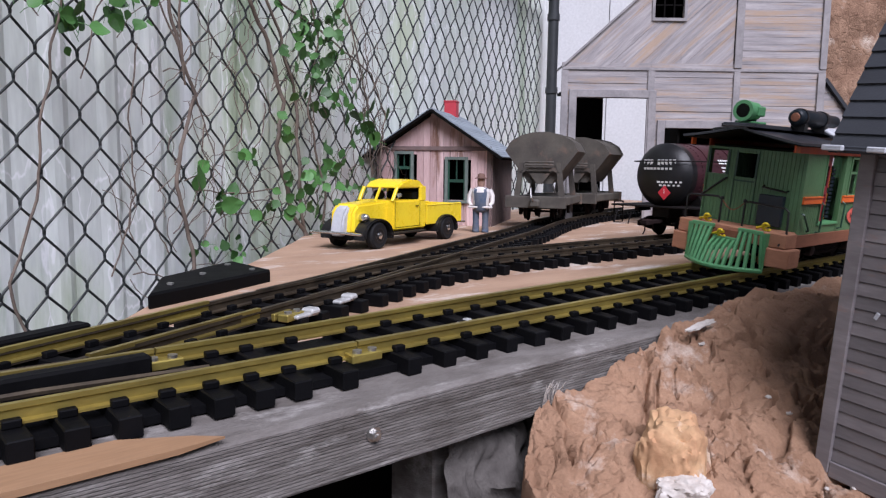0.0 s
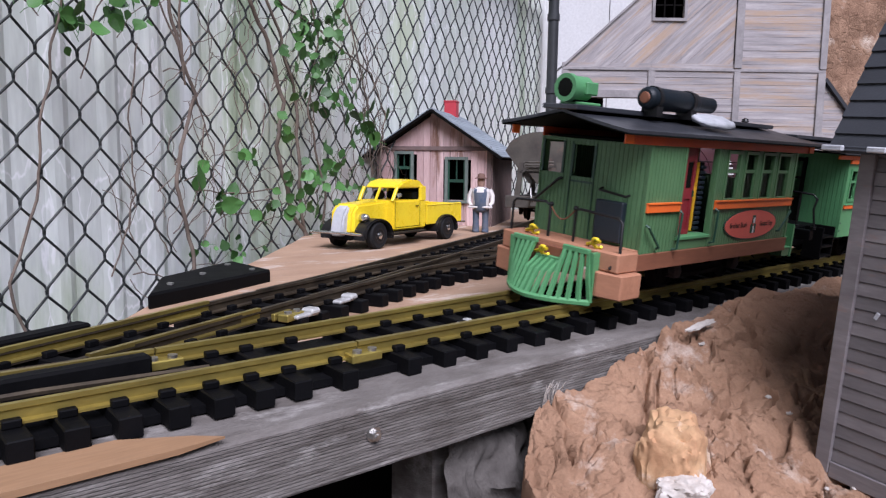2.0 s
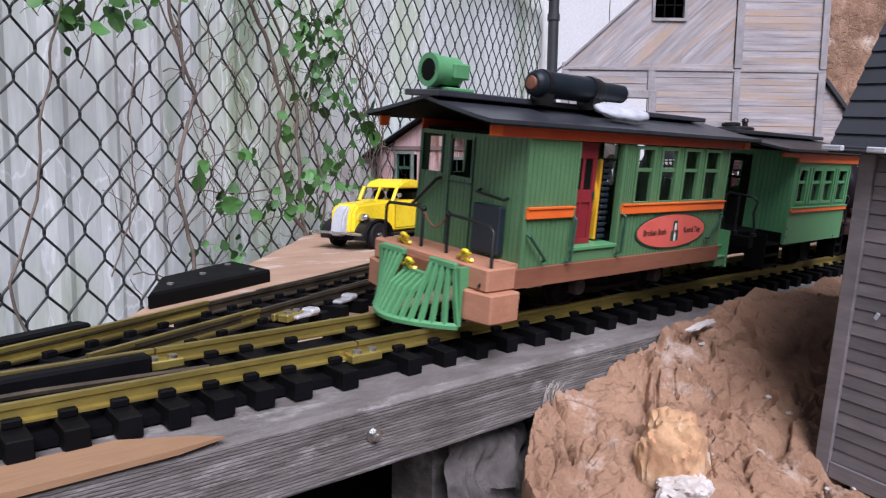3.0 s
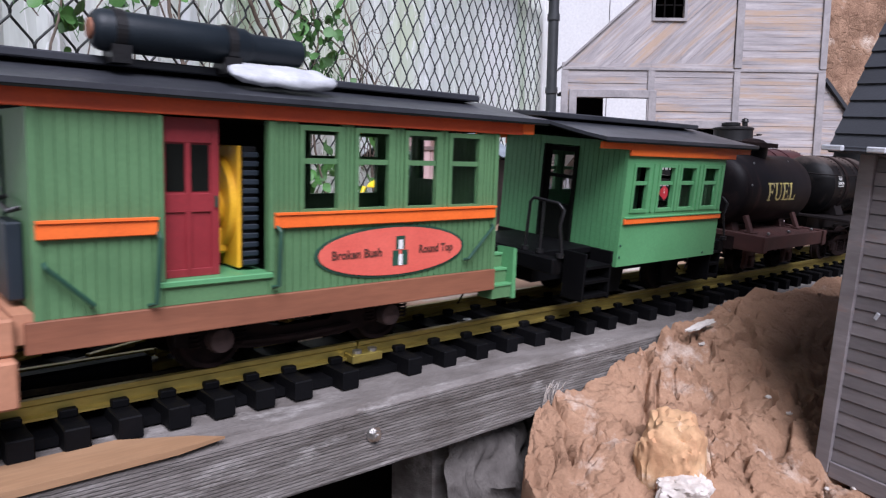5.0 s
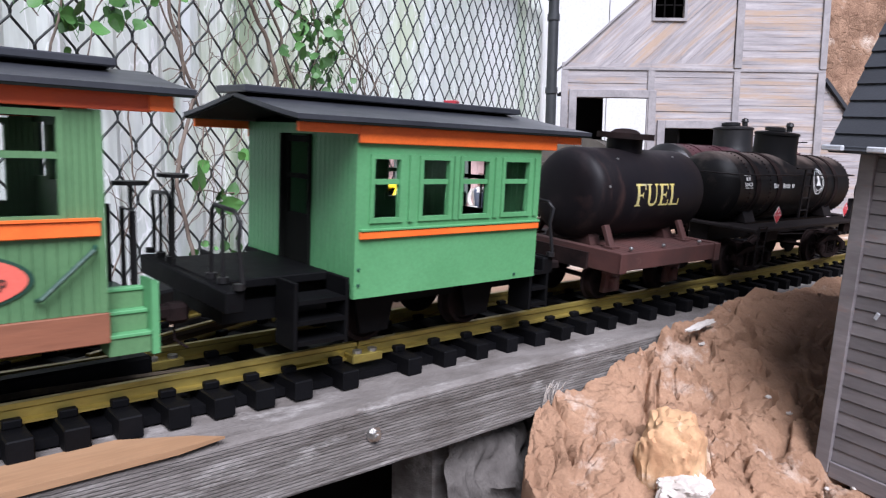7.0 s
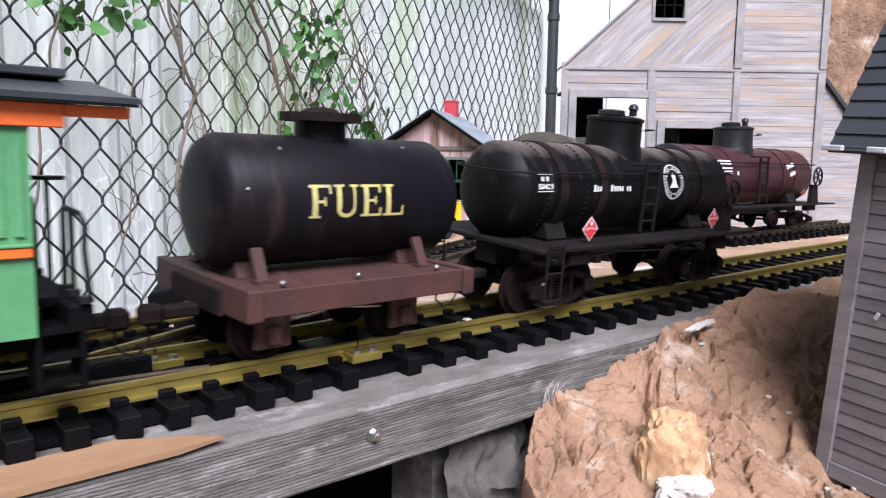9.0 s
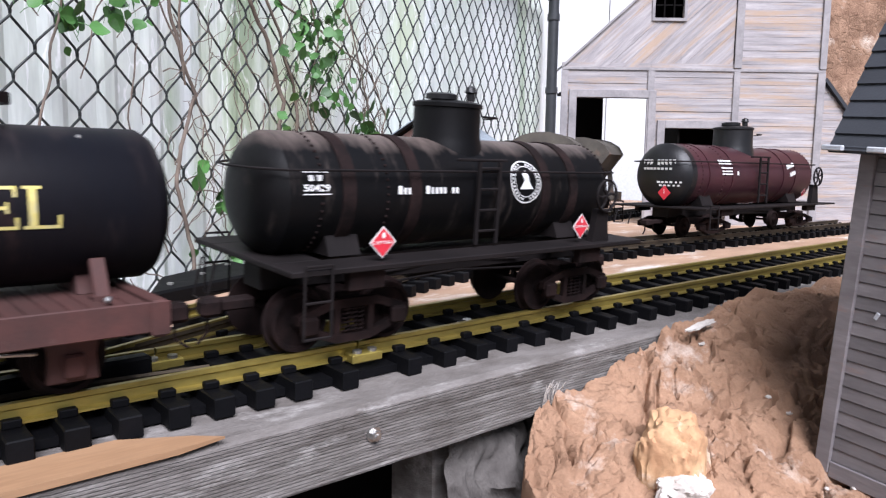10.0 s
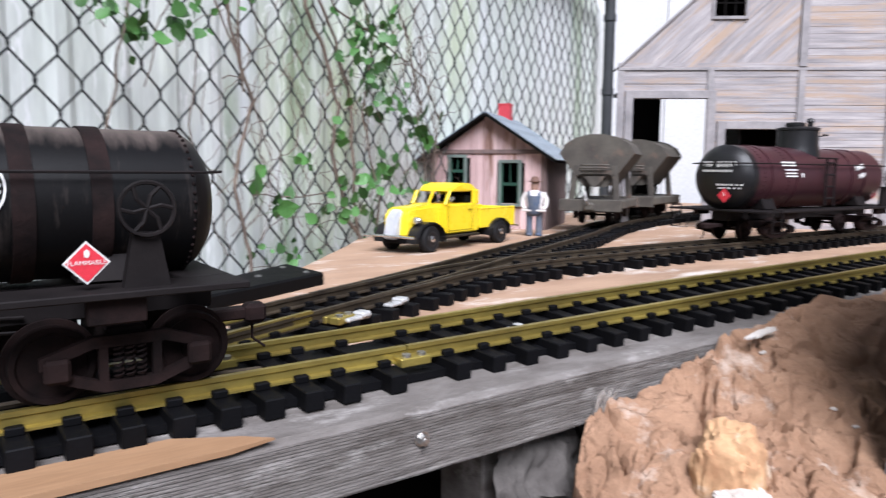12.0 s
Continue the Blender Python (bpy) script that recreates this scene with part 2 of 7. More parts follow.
def crumble(name):
    """Coarse broken relief: warped cells with sharp joints, and a rough crumbly grain."""
    nt = bpy.data.materials[name].node_tree
    n, l = nt.nodes, nt.links
    p = n["Principled BSDF"]
    old = p.inputs["Normal"].links[0].from_socket
    co = n.new("ShaderNodeTexCoord")
    warp = n.new("ShaderNodeTexNoise")
    warp.inputs["Scale"].default_value, warp.inputs["Detail"].default_value = 35, 5
    l.new(co.outputs["Object"], warp.inputs["Vector"])
    add = n.new("ShaderNodeVectorMath")
    add.operation = "MULTIPLY_ADD"
    add.inputs[1].default_value = (0.05, 0.05, 0.05)
    l.new(warp.outputs["Color"], add.inputs[0])
    l.new(co.outputs["Object"], add.inputs[2])
    vor = n.new("ShaderNodeTexVoronoi")
    vor.feature = "DISTANCE_TO_EDGE"
    vor.inputs["Scale"].default_value = 30
    l.new(add.outputs[0], vor.inputs["Vector"])
    joint = n.new("ShaderNodeMapRange")
    joint.inputs["From Max"].default_value = 0.09
    l.new(vor.outputs["Distance"], joint.inputs["Value"])
    grain = n.new("ShaderNodeTexNoise")
    grain.inputs["Scale"].default_value, grain.inputs["Detail"].default_value, grain.inputs["Roughness"].default_value = 130, 9, 0.72
    l.new(add.outputs[0], grain.inputs["Vector"])
    for src, dist, st in ((joint.outputs[0], 0.0025, 0.5), (grain.outputs["Fac"], 0.005, 0.6)):
        b = n.new("ShaderNodeBump")
        b.inputs["Strength"].default_value, b.inputs["Distance"].default_value = st, dist
        l.new(src, b.inputs["Height"])
        l.new(old, b.inputs["Normal"])
        old = b.outputs[0]
    l.new(old, p.inputs["Normal"])


def weathered_sheet(name):
    """Old white sheeting: large algae patches, vertical runs and fine pale scratches."""
    nt = bpy.data.materials[name].node_tree
    n, l = nt.nodes, nt.links
    p = n["Principled BSDF"]
    old = p.inputs["Base Color"].links[0].from_socket
    co = n.new("ShaderNodeTexCoord")

    def layer(scale, stretch, detail, lo, hi, colour, feature=None):
        nonlocal old
        mp = n.new("ShaderNodeMapping")
        mp.inputs["Scale"].default_value = stretch
        l.new(co.outputs["Object"], mp.inputs[0])
        if feature:
            warp = n.new("ShaderNodeTexNoise")
            warp.inputs["Scale"].default_value, warp.inputs["Detail"].default_value = 22, 4
            l.new(mp.outputs[0], warp.inputs["Vector"])
            ad = n.new("ShaderNodeVectorMath")
            ad.operation = "MULTIPLY_ADD"
            ad.inputs[1].default_value = (0.09, 0.09, 0.09)
            l.new(warp.outputs["Color"], ad.inputs[0])
            l.new(mp.outputs[0], ad.inputs[2])
            tx = n.new("ShaderNodeTexVoronoi")
            tx.feature = feature
            tx.inputs["Scale"].default_value = scale
            l.new(ad.outputs[0], tx.inputs["Vector"])
            out = tx.outputs["Distance"]
        else:
            tx = n.new("ShaderNodeTexNoise")
            tx.inputs["Scale"].default_value, tx.inputs["Detail"].default_value, tx.inputs["Roughness"].default_value = scale, detail, 0.65
            l.new(mp.outputs[0], tx.inputs["Vector"])
            out = tx.outputs["Fac"]
        mr = n.new("ShaderNodeMapRange")
        mr.inputs["From Min"].default_value, mr.inputs["From Max"].default_value = lo, hi
        mr.inputs["To Max"].default_value = 0.75
        l.new(out, mr.inputs["Value"])
        mx = n.new("ShaderNodeMix")
        mx.data_type = "RGBA"
        l.new(mr.outputs[0], mx.inputs["Factor"])
        l.new(old, mx.inputs["A"])
        mx.inputs["B"].default_value = (*colour, 1)
        old = mx.outputs["Result"]
    layer(4.0, (1, 1, 0.35), 5, 0.50, 0.68, (0.60, 0.68, 0.46))
    layer(9.0, (1, 1, 0.12), 6, 0.56, 0.74, (0.58, 0.61, 0.62))
    layer(11.0, (1, 1, 0.32), 4, 0.020, 0.0, (0.96, 0.96, 0.96), "DISTANCE_TO_EDGE")
    layer(26.0, (1, 1, 0.22), 7, 0.62, 0.74, (0.36, 0.39, 0.32))
    l.new(old, p.inputs["Base Color"])


weathered_sheet("stained_white_corrugated_sheet")
crumble("carved_brown_rock")
M["cliffrock"] = mat("brown_tan_rock", (0.40, 0.25, 0.165), (0.17, 0.095, 0.06), 0.92, scale=30, fine=420, bump=0.6, spots=(0.58, 0.47, 0.38), spot_scale=22, spot_size=0.62, spec=0.2)
crumble("brown_tan_rock")
M["fuelrust"] = rust_top("streaked_black_tank", "black_painted_tank", (0.085, 0.062, 0.060), 0.1215, 0.016)
M["gnrust"] = rust_top("rust_streaked_black_tank", "sooty_black_tank", (0.25, 0.195, 0.17), 0.1115, 0.008)


# ---- building helpers ----
def bx(bm, c, s, bev=0.0, rot=None):
    m = Matrix.Translation(c) @ (rot.to_4x4() if rot else Matrix()) @ Matrix.Diagonal((*s, 1))
    vs = bmesh.ops.create_cube(bm, size=1, matrix=m)["verts"]
    if bev:
        es = list({e for v in vs for e in v.link_edges})
        bmesh.ops.bevel(bm, geom=es, offset=bev, segments=1, affect="EDGES", clamp_overlap=True)
    return bm


def b2(bm, lo, hi, bev=0.0):
    return bx(bm, [(a + b) / 2 for a, b in zip(lo, hi)], [abs(b - a) for a, b in zip(lo, hi)], bev)


def cyl(bm, p, q, r, seg=12, r2=None, caps=True):
    p, q = Vector(p), Vector(q)
    d = q - p
    m = Matrix.Translation((p + q) / 2) @ d.to_track_quat("Z", "Y").to_matrix().to_4x4()
    bmesh.ops.create_cone(bm, cap_ends=caps, segments=seg, radius1=r, radius2=r if r2 is None else r2, depth=d.length, matrix=m)
    return bm


def tube(bm, pts, r, seg=6, taper=None):
    """A round bar through the points."""
    pts = [Vector(p) for p in pts]
    rings = []
    side = None
    for i, p in enumerate(pts):
        d = (pts[min(i + 1, len(pts) - 1)] - pts[max(i - 1, 0)]).normalized()
        if side is None:
            side = d.orthogonal().normalized()
        side = (side - d * side.dot(d)).normalized()
        up = d.cross(side)
        k = r if taper is None else r + (taper - r) * i / (len(pts) - 1)
        rings.append([bm.verts.new(p + (side * math.cos(a) + up * math.sin(a)) * k) for a in (2 * math.pi * j / seg for j in range(seg))])
    for a, b in zip(rings, rings[1:]):
        for j in range(seg):
            bm.faces.new((a[j], a[(j + 1) % seg], b[(j + 1) % seg], b[j]))
    bm.faces.new(rings[0][::-1])
    bm.faces.new(rings[-1])
    return bm


def prism(bm, poly, axis, a, b):
    """The outline poly (two coordinates, the axis left out) drawn out from a to b along axis."""
    def at(p, v):
        return {"x": (v, p[0], p[1]), "y": (p[0], v, p[1]), "z": (p[0], p[1], v)}[axis]
    lo = [bm.verts.new(at(p, a)) for p in poly]
    hi = [bm.verts.new(at(p, b)) for p in poly]
    n = len(poly)
    fs = [bm.faces.new(lo), bm.faces.new(hi[::-1])]
    for i in range(n):
        fs.append(bm.faces.new((lo[i], hi[i], hi[(i + 1) % n], lo[(i + 1) % n])))
    bmesh.ops.recalc_face_normals(bm, faces=fs)
    return bm


def lathe(bm, profile, c, axis="x", seg=32):
    """A round body: profile rows of (place along the axis, radius), about a line through c."""
    rings = []
    for u, r in profile:
        ring = []
        for j in range(seg):
            a = 2 * math.pi * j / seg
            v = (u, r * math.cos(a), r * math.sin(a))
            v = {"x": v, "y": (v[1], v[0], v[2]), "z": (v[1], v[2], v[0])}[axis]
            ring.append(bm.verts.new(Vector(c) + Vector(v)))
        rings.append(ring)
    fs = []
    for a, b in zip(rings, rings[1:]):
        for j in range(seg):
            fs.append(bm.faces.new((a[j], a[(j + 1) % seg], b[(j + 1) % seg], b[j])))
    fs += [bm.faces.new(rings[0]), bm.faces.new(rings[-1])]
    bmesh.ops.recalc_face_normals(bm, faces=fs)
    return bm


def mesh_of(name, bm, material, smooth=None):
    me = bpy.data.meshes.new(name)
    bm.to_mesh(me)
    bm.free()
    if material:
        me.materials.append(M[material])
    if smooth is not None:
        me.polygons.foreach_set("use_smooth", [True] * len(me.polygons))
        me.set_sharp_from_angle(angle=radians(smooth))
    return me


def part(name, bm, material, parent=None, label="", smooth=None):
    ob = new(name, mesh_of(name, bm, material, smooth))
    ob.parent = parent
    if label:
        ob["label"] = label
    return ob


def thing(name, label, category, group="", kind="", at=None):
    ob = new(name)
    if at is not None:
        ob.matrix_world = at
    return tagged(ob, label, category, group, kind)


def B():
    return bmesh.new()


def words(text, size, bold=0.0):
    """Flat letters as a mesh in x and z, centred, 1 unit = size high capitals."""
    cu = bpy.data.curves.new("letters", "FONT")
    cu.body, cu.size, cu.align_x, cu.align_y, cu.offset = text, size / 0.72, "CENTER", "CENTER", bold
    cu.resolution_u = 3
    tmp = new("letters", cu)
    dg = bpy.context.evaluated_depsgraph_get()
    me = bpy.data.meshes.new_from_object(tmp.evaluated_get(dg))
    bpy.data.objects.remove(tmp)
    bpy.data.curves.remove(cu)
    bm = B()
    bm.from_mesh(me)
    bpy.data.meshes.remove(me)
    for v in bm.verts:
        v.co = (v.co.x, 0, v.co.y)
    return bm


def wrapped(bm, x, cy, cz, r, z0):
    """Lays flat x-z shapes on a lying round tank, its side towards -y, with their middle at height z0."""
    bmesh.ops.subdivide_edges(bm, edges=[e for e in bm.edges if e.calc_length() > 0.006], cuts=2)
    a0 = math.asin(max(-1, min(1, (z0 - cz) / r)))
    for v in bm.verts:
        a = a0 + v.co.z / r
        v.co = (x + v.co.x, cy - r * math.cos(a), cz + r * math.sin(a))
    return bm


def bars(rows):
    """Unreadable writing: rows of (x, z, width, height)."""
    bm = B()
    for x, z, w, h in rows:
        vs = [bm.verts.new((x + a * w / 2, 0, z + b * h / 2)) for a, b in ((-1, -1), (1, -1), (1, 1), (-1, 1))]
        bm.faces.new(vs)
    return bm


# ---- the tracks ----
def lean(x):
    """The main track's sideways lean, in degrees, along its length."""
    return 0.77 + (5.44 - 0.77) / (1 + math.exp(-(x - 0.05) / 0.07))


def main_at(x, y, z):
    a = radians(lean(x))
    return Vector((x, y * math.cos(a) - z * math.sin(a), y * math.sin(a) + z * math.cos(a)))


RAIL = [(0, 0), (0.0032, 0), (0.0032, -0.0022), (0.0022, -0.0030), (0.0022, -0.0068), (0.0052, -0.0074), (0.0052, -0.0084),
        (-0.0020, -0.0084), (-0.0020, -0.0074), (0.0010, -0.0068), (0.0010, -0.0030), (0, -0.0022)]


def rail_along(path, name, material, parent):
    """A rail of true section along path, a list of (place, sideways)."""
    bm = B()
    rings = [[bm.verts.new(p + side * u + Vector((0, 0, w))) for u, w in RAIL] for p, side in path]
    n = len(RAIL)
    fs = []
    for a, b in zip(rings, rings[1:]):
        for i in range(n):
            fs.append(bm.faces.new((a[i], b[i], b[(i + 1) % n], a[(i + 1) % n])))
    fs += [bm.faces.new(rings[0]), bm.faces.new(rings[-1])]
    bmesh.ops.recalc_face_normals(bm, faces=fs)
    return part(name, bm, material, parent)


def tie_mesh():
    bm = B()
    b2(bm, (-0.0050, -0.0195, -0.0185), (0.0050, 0.0705, -0.0086), 0.0006)
    for y in (-0.0034, 0.0062, 0.0446, 0.0542):
        b2(bm, (-0.0036, y - 0.0022, -0.0086), (0.0036, y + 0.0022, -0.0050), 0.0005)
    return mesh_of("sleeper", bm, "tie")


TIE = tie_mesh()
main_track = thing("railway_track", "brass model railway track on black plastic sleepers, straight", "track")
for y0, cuts in ((0.0, (-0.62, -0.0012, 1.75)), (0.048, (-0.62, -0.095, 1.75))):
    for a, b in zip(cuts, cuts[1:]):
        xs = np.linspace(a + 0.0006, b - 0.0006, max(4, int((b - a) / 0.03)))
        rail_along([(main_at(x, y0, 0), Vector((0, 1, math.sin(radians(lean(x)))))) for x in xs], "rail", "brass", main_track)
xs = [0.0250 + 0.0267 * k for k in range(65)] + [-0.0180] + [-0.0460 - 0.0206 * k for k in range(27)]
for x in xs:
    t = new("sleeper", TIE)
    t.parent = main_track
    t.matrix_basis = Matrix.Translation((x, 0, 0)) @ Matrix.Rotation(radians(lean(x)), 4, "X") @ Matrix.Rotation(radians(random.uniform(-1, 1)), 4, "Z")


# black strip below each rail, filling the gaps from sleeper to sleeper
for y0 in (-0.009, 0.040):
    bm = B()
    line = [[bm.verts.new(main_at(x, y, z)) for y, z in ((y0, -0.0180), (y0 + 0.020, -0.0180), (y0 + 0.020, -0.0140), (y0, -0.0140))] for x in np.linspace(-0.62, 1.74, 80)]
    for a, b in zip(line, line[1:]):
        for i in range(4):
            bm.faces.new((a[i], b[i], b[(i + 1) % 4], a[(i + 1) % 4]))
    bmesh.ops.recalc_face_normals(bm, faces=bm.faces)
    part("sleeper_web", bm, "tie", main_track)


def joiner(x, y, name="rail_clamp"):
    ob = thing(name, "brass rail clamp with two steel screws on the rail joint", "rail clamp", "rail clamps")
    bm = B()
    b2(bm, (-0.010, -0.0085, -0.0095), (0.010, 0.0003, -0.0045), 0.0006)
    b2(bm, (-0.010, 0.0024, -0.0095), (0.010, 0.0058, -0.0045), 0.0006)
    part("clamp_body", bm, "brass", ob)
    for dx in (-0.005, 0.005):
        s = B()
        cyl(s, (dx, -0.0050, -0.0045), (dx, -0.0050, -0.0028), 0.0026, 12)
        part("screw", s, "steel", ob)
    ob.matrix_world = Matrix.Translation(main_at(x, y, 0)) @ Matrix.Rotation(radians(lean(x)), 4, "X")
    return ob


joiner(0.0, 0.0)
joiner(-0.093, 0.048)


def curve(pts, step=0.012):
    """A smooth line through plan points, with its sideways direction."""
    pts = [Vector((*p, 0)) for p in pts]
    ext = [2 * pts[0] - pts[1]] + pts + [2 * pts[-1] - pts[-2]]
    out = []
    for i in range(1, len(ext) - 2):
        p0, p1, p2, p3 = ext[i - 1:i + 3]
        n = max(2, int((p2 - p1).length / step))
        for k in range(n):
            t = k / n
            out.append(0.5 * (2 * p1 + (p2 - p0) * t + (2 * p0 - 5 * p1 + 4 * p2 - p3) * t * t + (3 * p1 - p0 - 3 * p2 + p3) * t ** 3))
    out.append(pts[-1])
    res = []
    for i, p in enumerate(out):
        d = (out[min(i + 1, len(out) - 1)] - out[max(i - 1, 0)]).normalized()
        res.append((p, Vector((-d.y, d.x, 0))))
    return res


def siding(label, pts, mats, z=0.0, sleepers=True, skip=0.0, trim=(0, 0)):
    ob = thing("railway_track", label, "track")
    path = curve(pts)
    for off, m, cut in zip((-0.0255, 0.0225), mats, trim):
        rail_along([(p + s * off + Vector((0, 0, z)), s) for p, s in path[cut:]], "rail", m, ob)
    run = 0.0
    last = path[0][0]
    for p, s in path:
        run += (p - last).length
        last = p
        if sleepers and run >= 0.0274:
            run -= 0.0274
            if p.x < skip:
                continue
            t = new("sleeper", TIE)
            t.parent = ob
            t.matrix_basis = Matrix.Translation((p.x - s.x * 0.0255, p.y - s.y * 0.0255, z)) @ Matrix.Rotation(math.atan2(-s.x, s.y), 4, "Z")
    return ob


siding("blackened siding track leaving the main line by a turnout", [(-0.31, 0.030), (-0.22, 0.046), (-0.125, 0.085), (-0.03, 0.129), (0.033, 0.158), (0.11, 0.189), (0.205, 0.229),
       (0.309, 0.252), (0.409, 0.257), (0.52, 0.257), (0.69, 0.252), (1.0, 0.240), (1.38, 0.232)], ("oldrail", "oldrail"), 0.0, trim=(9, 0), skip=-0.16)
siding("blackened siding track branching towards the small house", [(0.04, 0.161), (0.11, 0.193), (0.21, 0.243), (0.40, 0.341), (0.62, 0.452), (0.84, 0.575), (1.07, 0.668), (1.36, 0.745)],
       ("oldrail", "oldrail"), 0.0006, skip=0.3)
# brass stock rails of the turnout
turnout = thing("turnout", "brass railway turnout with black plastic point covers beside the main track", "turnout")
rail_along([(p + s * 0.0225 + Vector((0, 0, 0.0012)), s) for p, s in curve([(-0.36, 0.028), (-0.22, 0.047), (-0.125, 0.085), (-0.03, 0.129), (-0.01, 0.138)])], "stock_rail", "brass", turnout)
rail_along([(p + s * -0.0255 + Vector((0, 0, 0.0012)), s) for p, s in curve([(-0.135, 0.080), (-0.03, 0.129), (-0.012, 0.137)])], "closure_rail", "brass", turnout)
for lo, hi, rz, at in (((-0.065, -0.006, -0.012), (0.074, 0.006, 0.004), 22, (-0.1756, 0.103)), ((-0.050, -0.005, -0.012), (0.050, 0.005, 0.0035), 3, (-0.152, 0.034))):
    bm = B()
    b2(bm, lo, hi, 0.0015)
    ob = part("point_cover", bm, "black", turnout)
    ob.matrix_basis = pose(at[0], at[1], -0.001, 0, 0, rz)
bm = B()
prism(bm, [(-0.62, 0.006), (-0.004, 0.006), (-0.004, 0.062), (0.0, 0.125), (-0.03, 0.165), (-0.12, 0.118), (-0.22, 0.085), (-0.62, 0.068)], "z", -0.0182, -0.0150)
part("base_web", bm, "tie", turnout)
for k, (x0, y0, x1, y1) in enumerate(((-0.24, 0.052, -0.115, 0.066), (-0.235, 0.020, -0.08, 0.016))):
    bm = tube(B(), [(x0, y0, -0.003), ((x0 + x1) / 2, (y0 + y1) / 2, -0.002), (x1, y1, -0.004)], 0.0016)
    part("throw_rod", bm, "oldrail", turnout)
for x, y, rz in ((0.030, 0.112, 20), (0.083, 0.142, 25), (0.105, 0.028, 5)):
    ob = thing("rail_clip", "cloudy white plastic clip lying between the rails", "clip", "white clips")
    bm = B()
    b2(bm, (-0.012, -0.004, 0), (0.012, 0.004, 0.003), 0.001)
    b2(bm, (0.002, -0.0055, 0.001), (0.012, 0.0055, 0.0055), 0.0014)
    part("clip_body", bm, "clear", ob)
    ob.matrix_world = pose(x, y, -0.0088 if y > 0.05 else -0.0086, 0, 0, rz) @ Matrix.Scale(1.0 if y > 0.05 else 0.5, 4)
joiner(-0.02, 0.0).matrix_world = pose(-0.024, 0.168, 0, 0, 0, 24)
joiner(-0.02, 0.0).matrix_world = pose(0.018, 0.116, 0, 0, 0, 26)

# switch machine box
box = thing("switch_machine", "flat black plastic switch machine box with screws, beside the siding", "switch box")
bm = B()
prism(bm, [(-0.0315, 0.2485), (0.1111, 0.3164), (0.1077, 0.4000), (0.0083, 0.3317)], "z", -0.0195, -0.006)
bmesh.ops.bevel(bm, geom=list(bm.edges), offset=0.002, segments=1, affect="EDGES")
part("housing", bm, "black", box)
for x, y in ((0.0, 0.285), (0.045, 0.325), (0.09, 0.37), (0.095, 0.325)):
    bm = cyl(B(), (x, y, -0.006), (x, y, -0.0045), 0.003, 10)
    part("screw", bm, "steel", box)


# ---- the bench ----
deck = tagged(new("layout_board"), "dusty tan plywood layout board, worn", "board", kind="structure")
bm = B()
n, m2 = 90, 48
vs = [[None] * (m2 + 1) for _ in range(n + 1)]
for i in range(n + 1):
    for j in range(m2 + 1):
        x = -0.7 + 2.9 * i / n
        back = min(float(np.interp(x, (-0.7, -0.16, -0.10, -0.035, 0.149, 0.32, 0.6), (0.085, 0.12, 0.165, 0.256, 0.446, 0.64, 1.0))), 0.585 + (x - 0.044) * 0.412)
        y = back * j / m2
        vs[i][j] = bm.verts.new((x, y, -0.0188 + 0.0008 * noise.noise((x * 14, y * 14, 1)) + 0.004 * min(max((x - 0.05) / 0.3, 0), 1) * min(max(1 - abs(y - 0.05) / 0.1, 0), 1) * 0.5))
for i in range(n):
    for j in range(m2):
        bm.faces.new((vs[i][j], vs[i + 1][j], vs[i + 1][j + 1], vs[i][j + 1]))
top = part("board_top", bm, "plywood", deck)
bm = prism(B(), [(-0.7, 0.0), (2.2, 0.0), (2.2, 1.47), (0.44, 0.745), (0.32, 0.64), (0.149, 0.446), (-0.035, 0.256), (-0.10, 0.165), (-0.16, 0.12), (-0.7, 0.085)], "z", -0.034, -0.0215)
part("board_core", bm, "plywood", deck)

timber = thing("timber_beam", "grey weathered grooved timber beam along the layout edge", "beam")
bm = B()
prof = [(0.001, -0.0190), (-0.038, -0.0205), (-0.0415, -0.0222)]
zz = -0.0228
for k in range(19):
    prof += [(-0.0422, zz), (-0.0422, zz - 0.0010), (-0.0416, zz - 0.0012), (-0.0416, zz - 0.0015)]
    zz -= 0.00164
prof += [(-0.0415, -0.0545), (-0.038, -0.0560), (0.001, -0.0560)]
sec = np.linspace(-0.75, 1.6, 120)
rings = [[bm.verts.new((x, y + 0.0007 * noise.noise((x * 40, z * 300, 0)), z + 0.0010 * noise.noise((x * 5, 0, 3)))) for y, z in prof] for x in sec]
for a, b in zip(rings, rings[1:]):
    for i in range(len(prof)):
        bm.faces.new((a[i], b[i], b[(i + 1) % len(prof)], a[(i + 1) % len(prof)]))
bm.faces.new(rings[0])
bm.faces.new(rings[-1])
bmesh.ops.recalc_face_normals(bm, faces=bm.faces)
part("timber", bm, "beam", timber)
bolt = thing("bolt", "zinc hex bolt with washer in the timber beam", "bolt")
bm = cyl(B(), (0, 0, 0), (0, -0.0012, 0), 0.0052, 20)
part("washer", bm, "steel", bolt)
bm = cyl(B(), (0, -0.0012, 0), (0, -0.0048, 0), 0.0036, 6)
cyl(bm, (0, -0.0048, 0), (0, -0.0058, 0), 0.0018, 10)
part("hex_head", bm, "steel", bolt)
bolt.matrix_world = pose(-0.0207, -0.0420, -0.0356, 8, 0, 0) @ Matrix.Scale(0.78, 4)

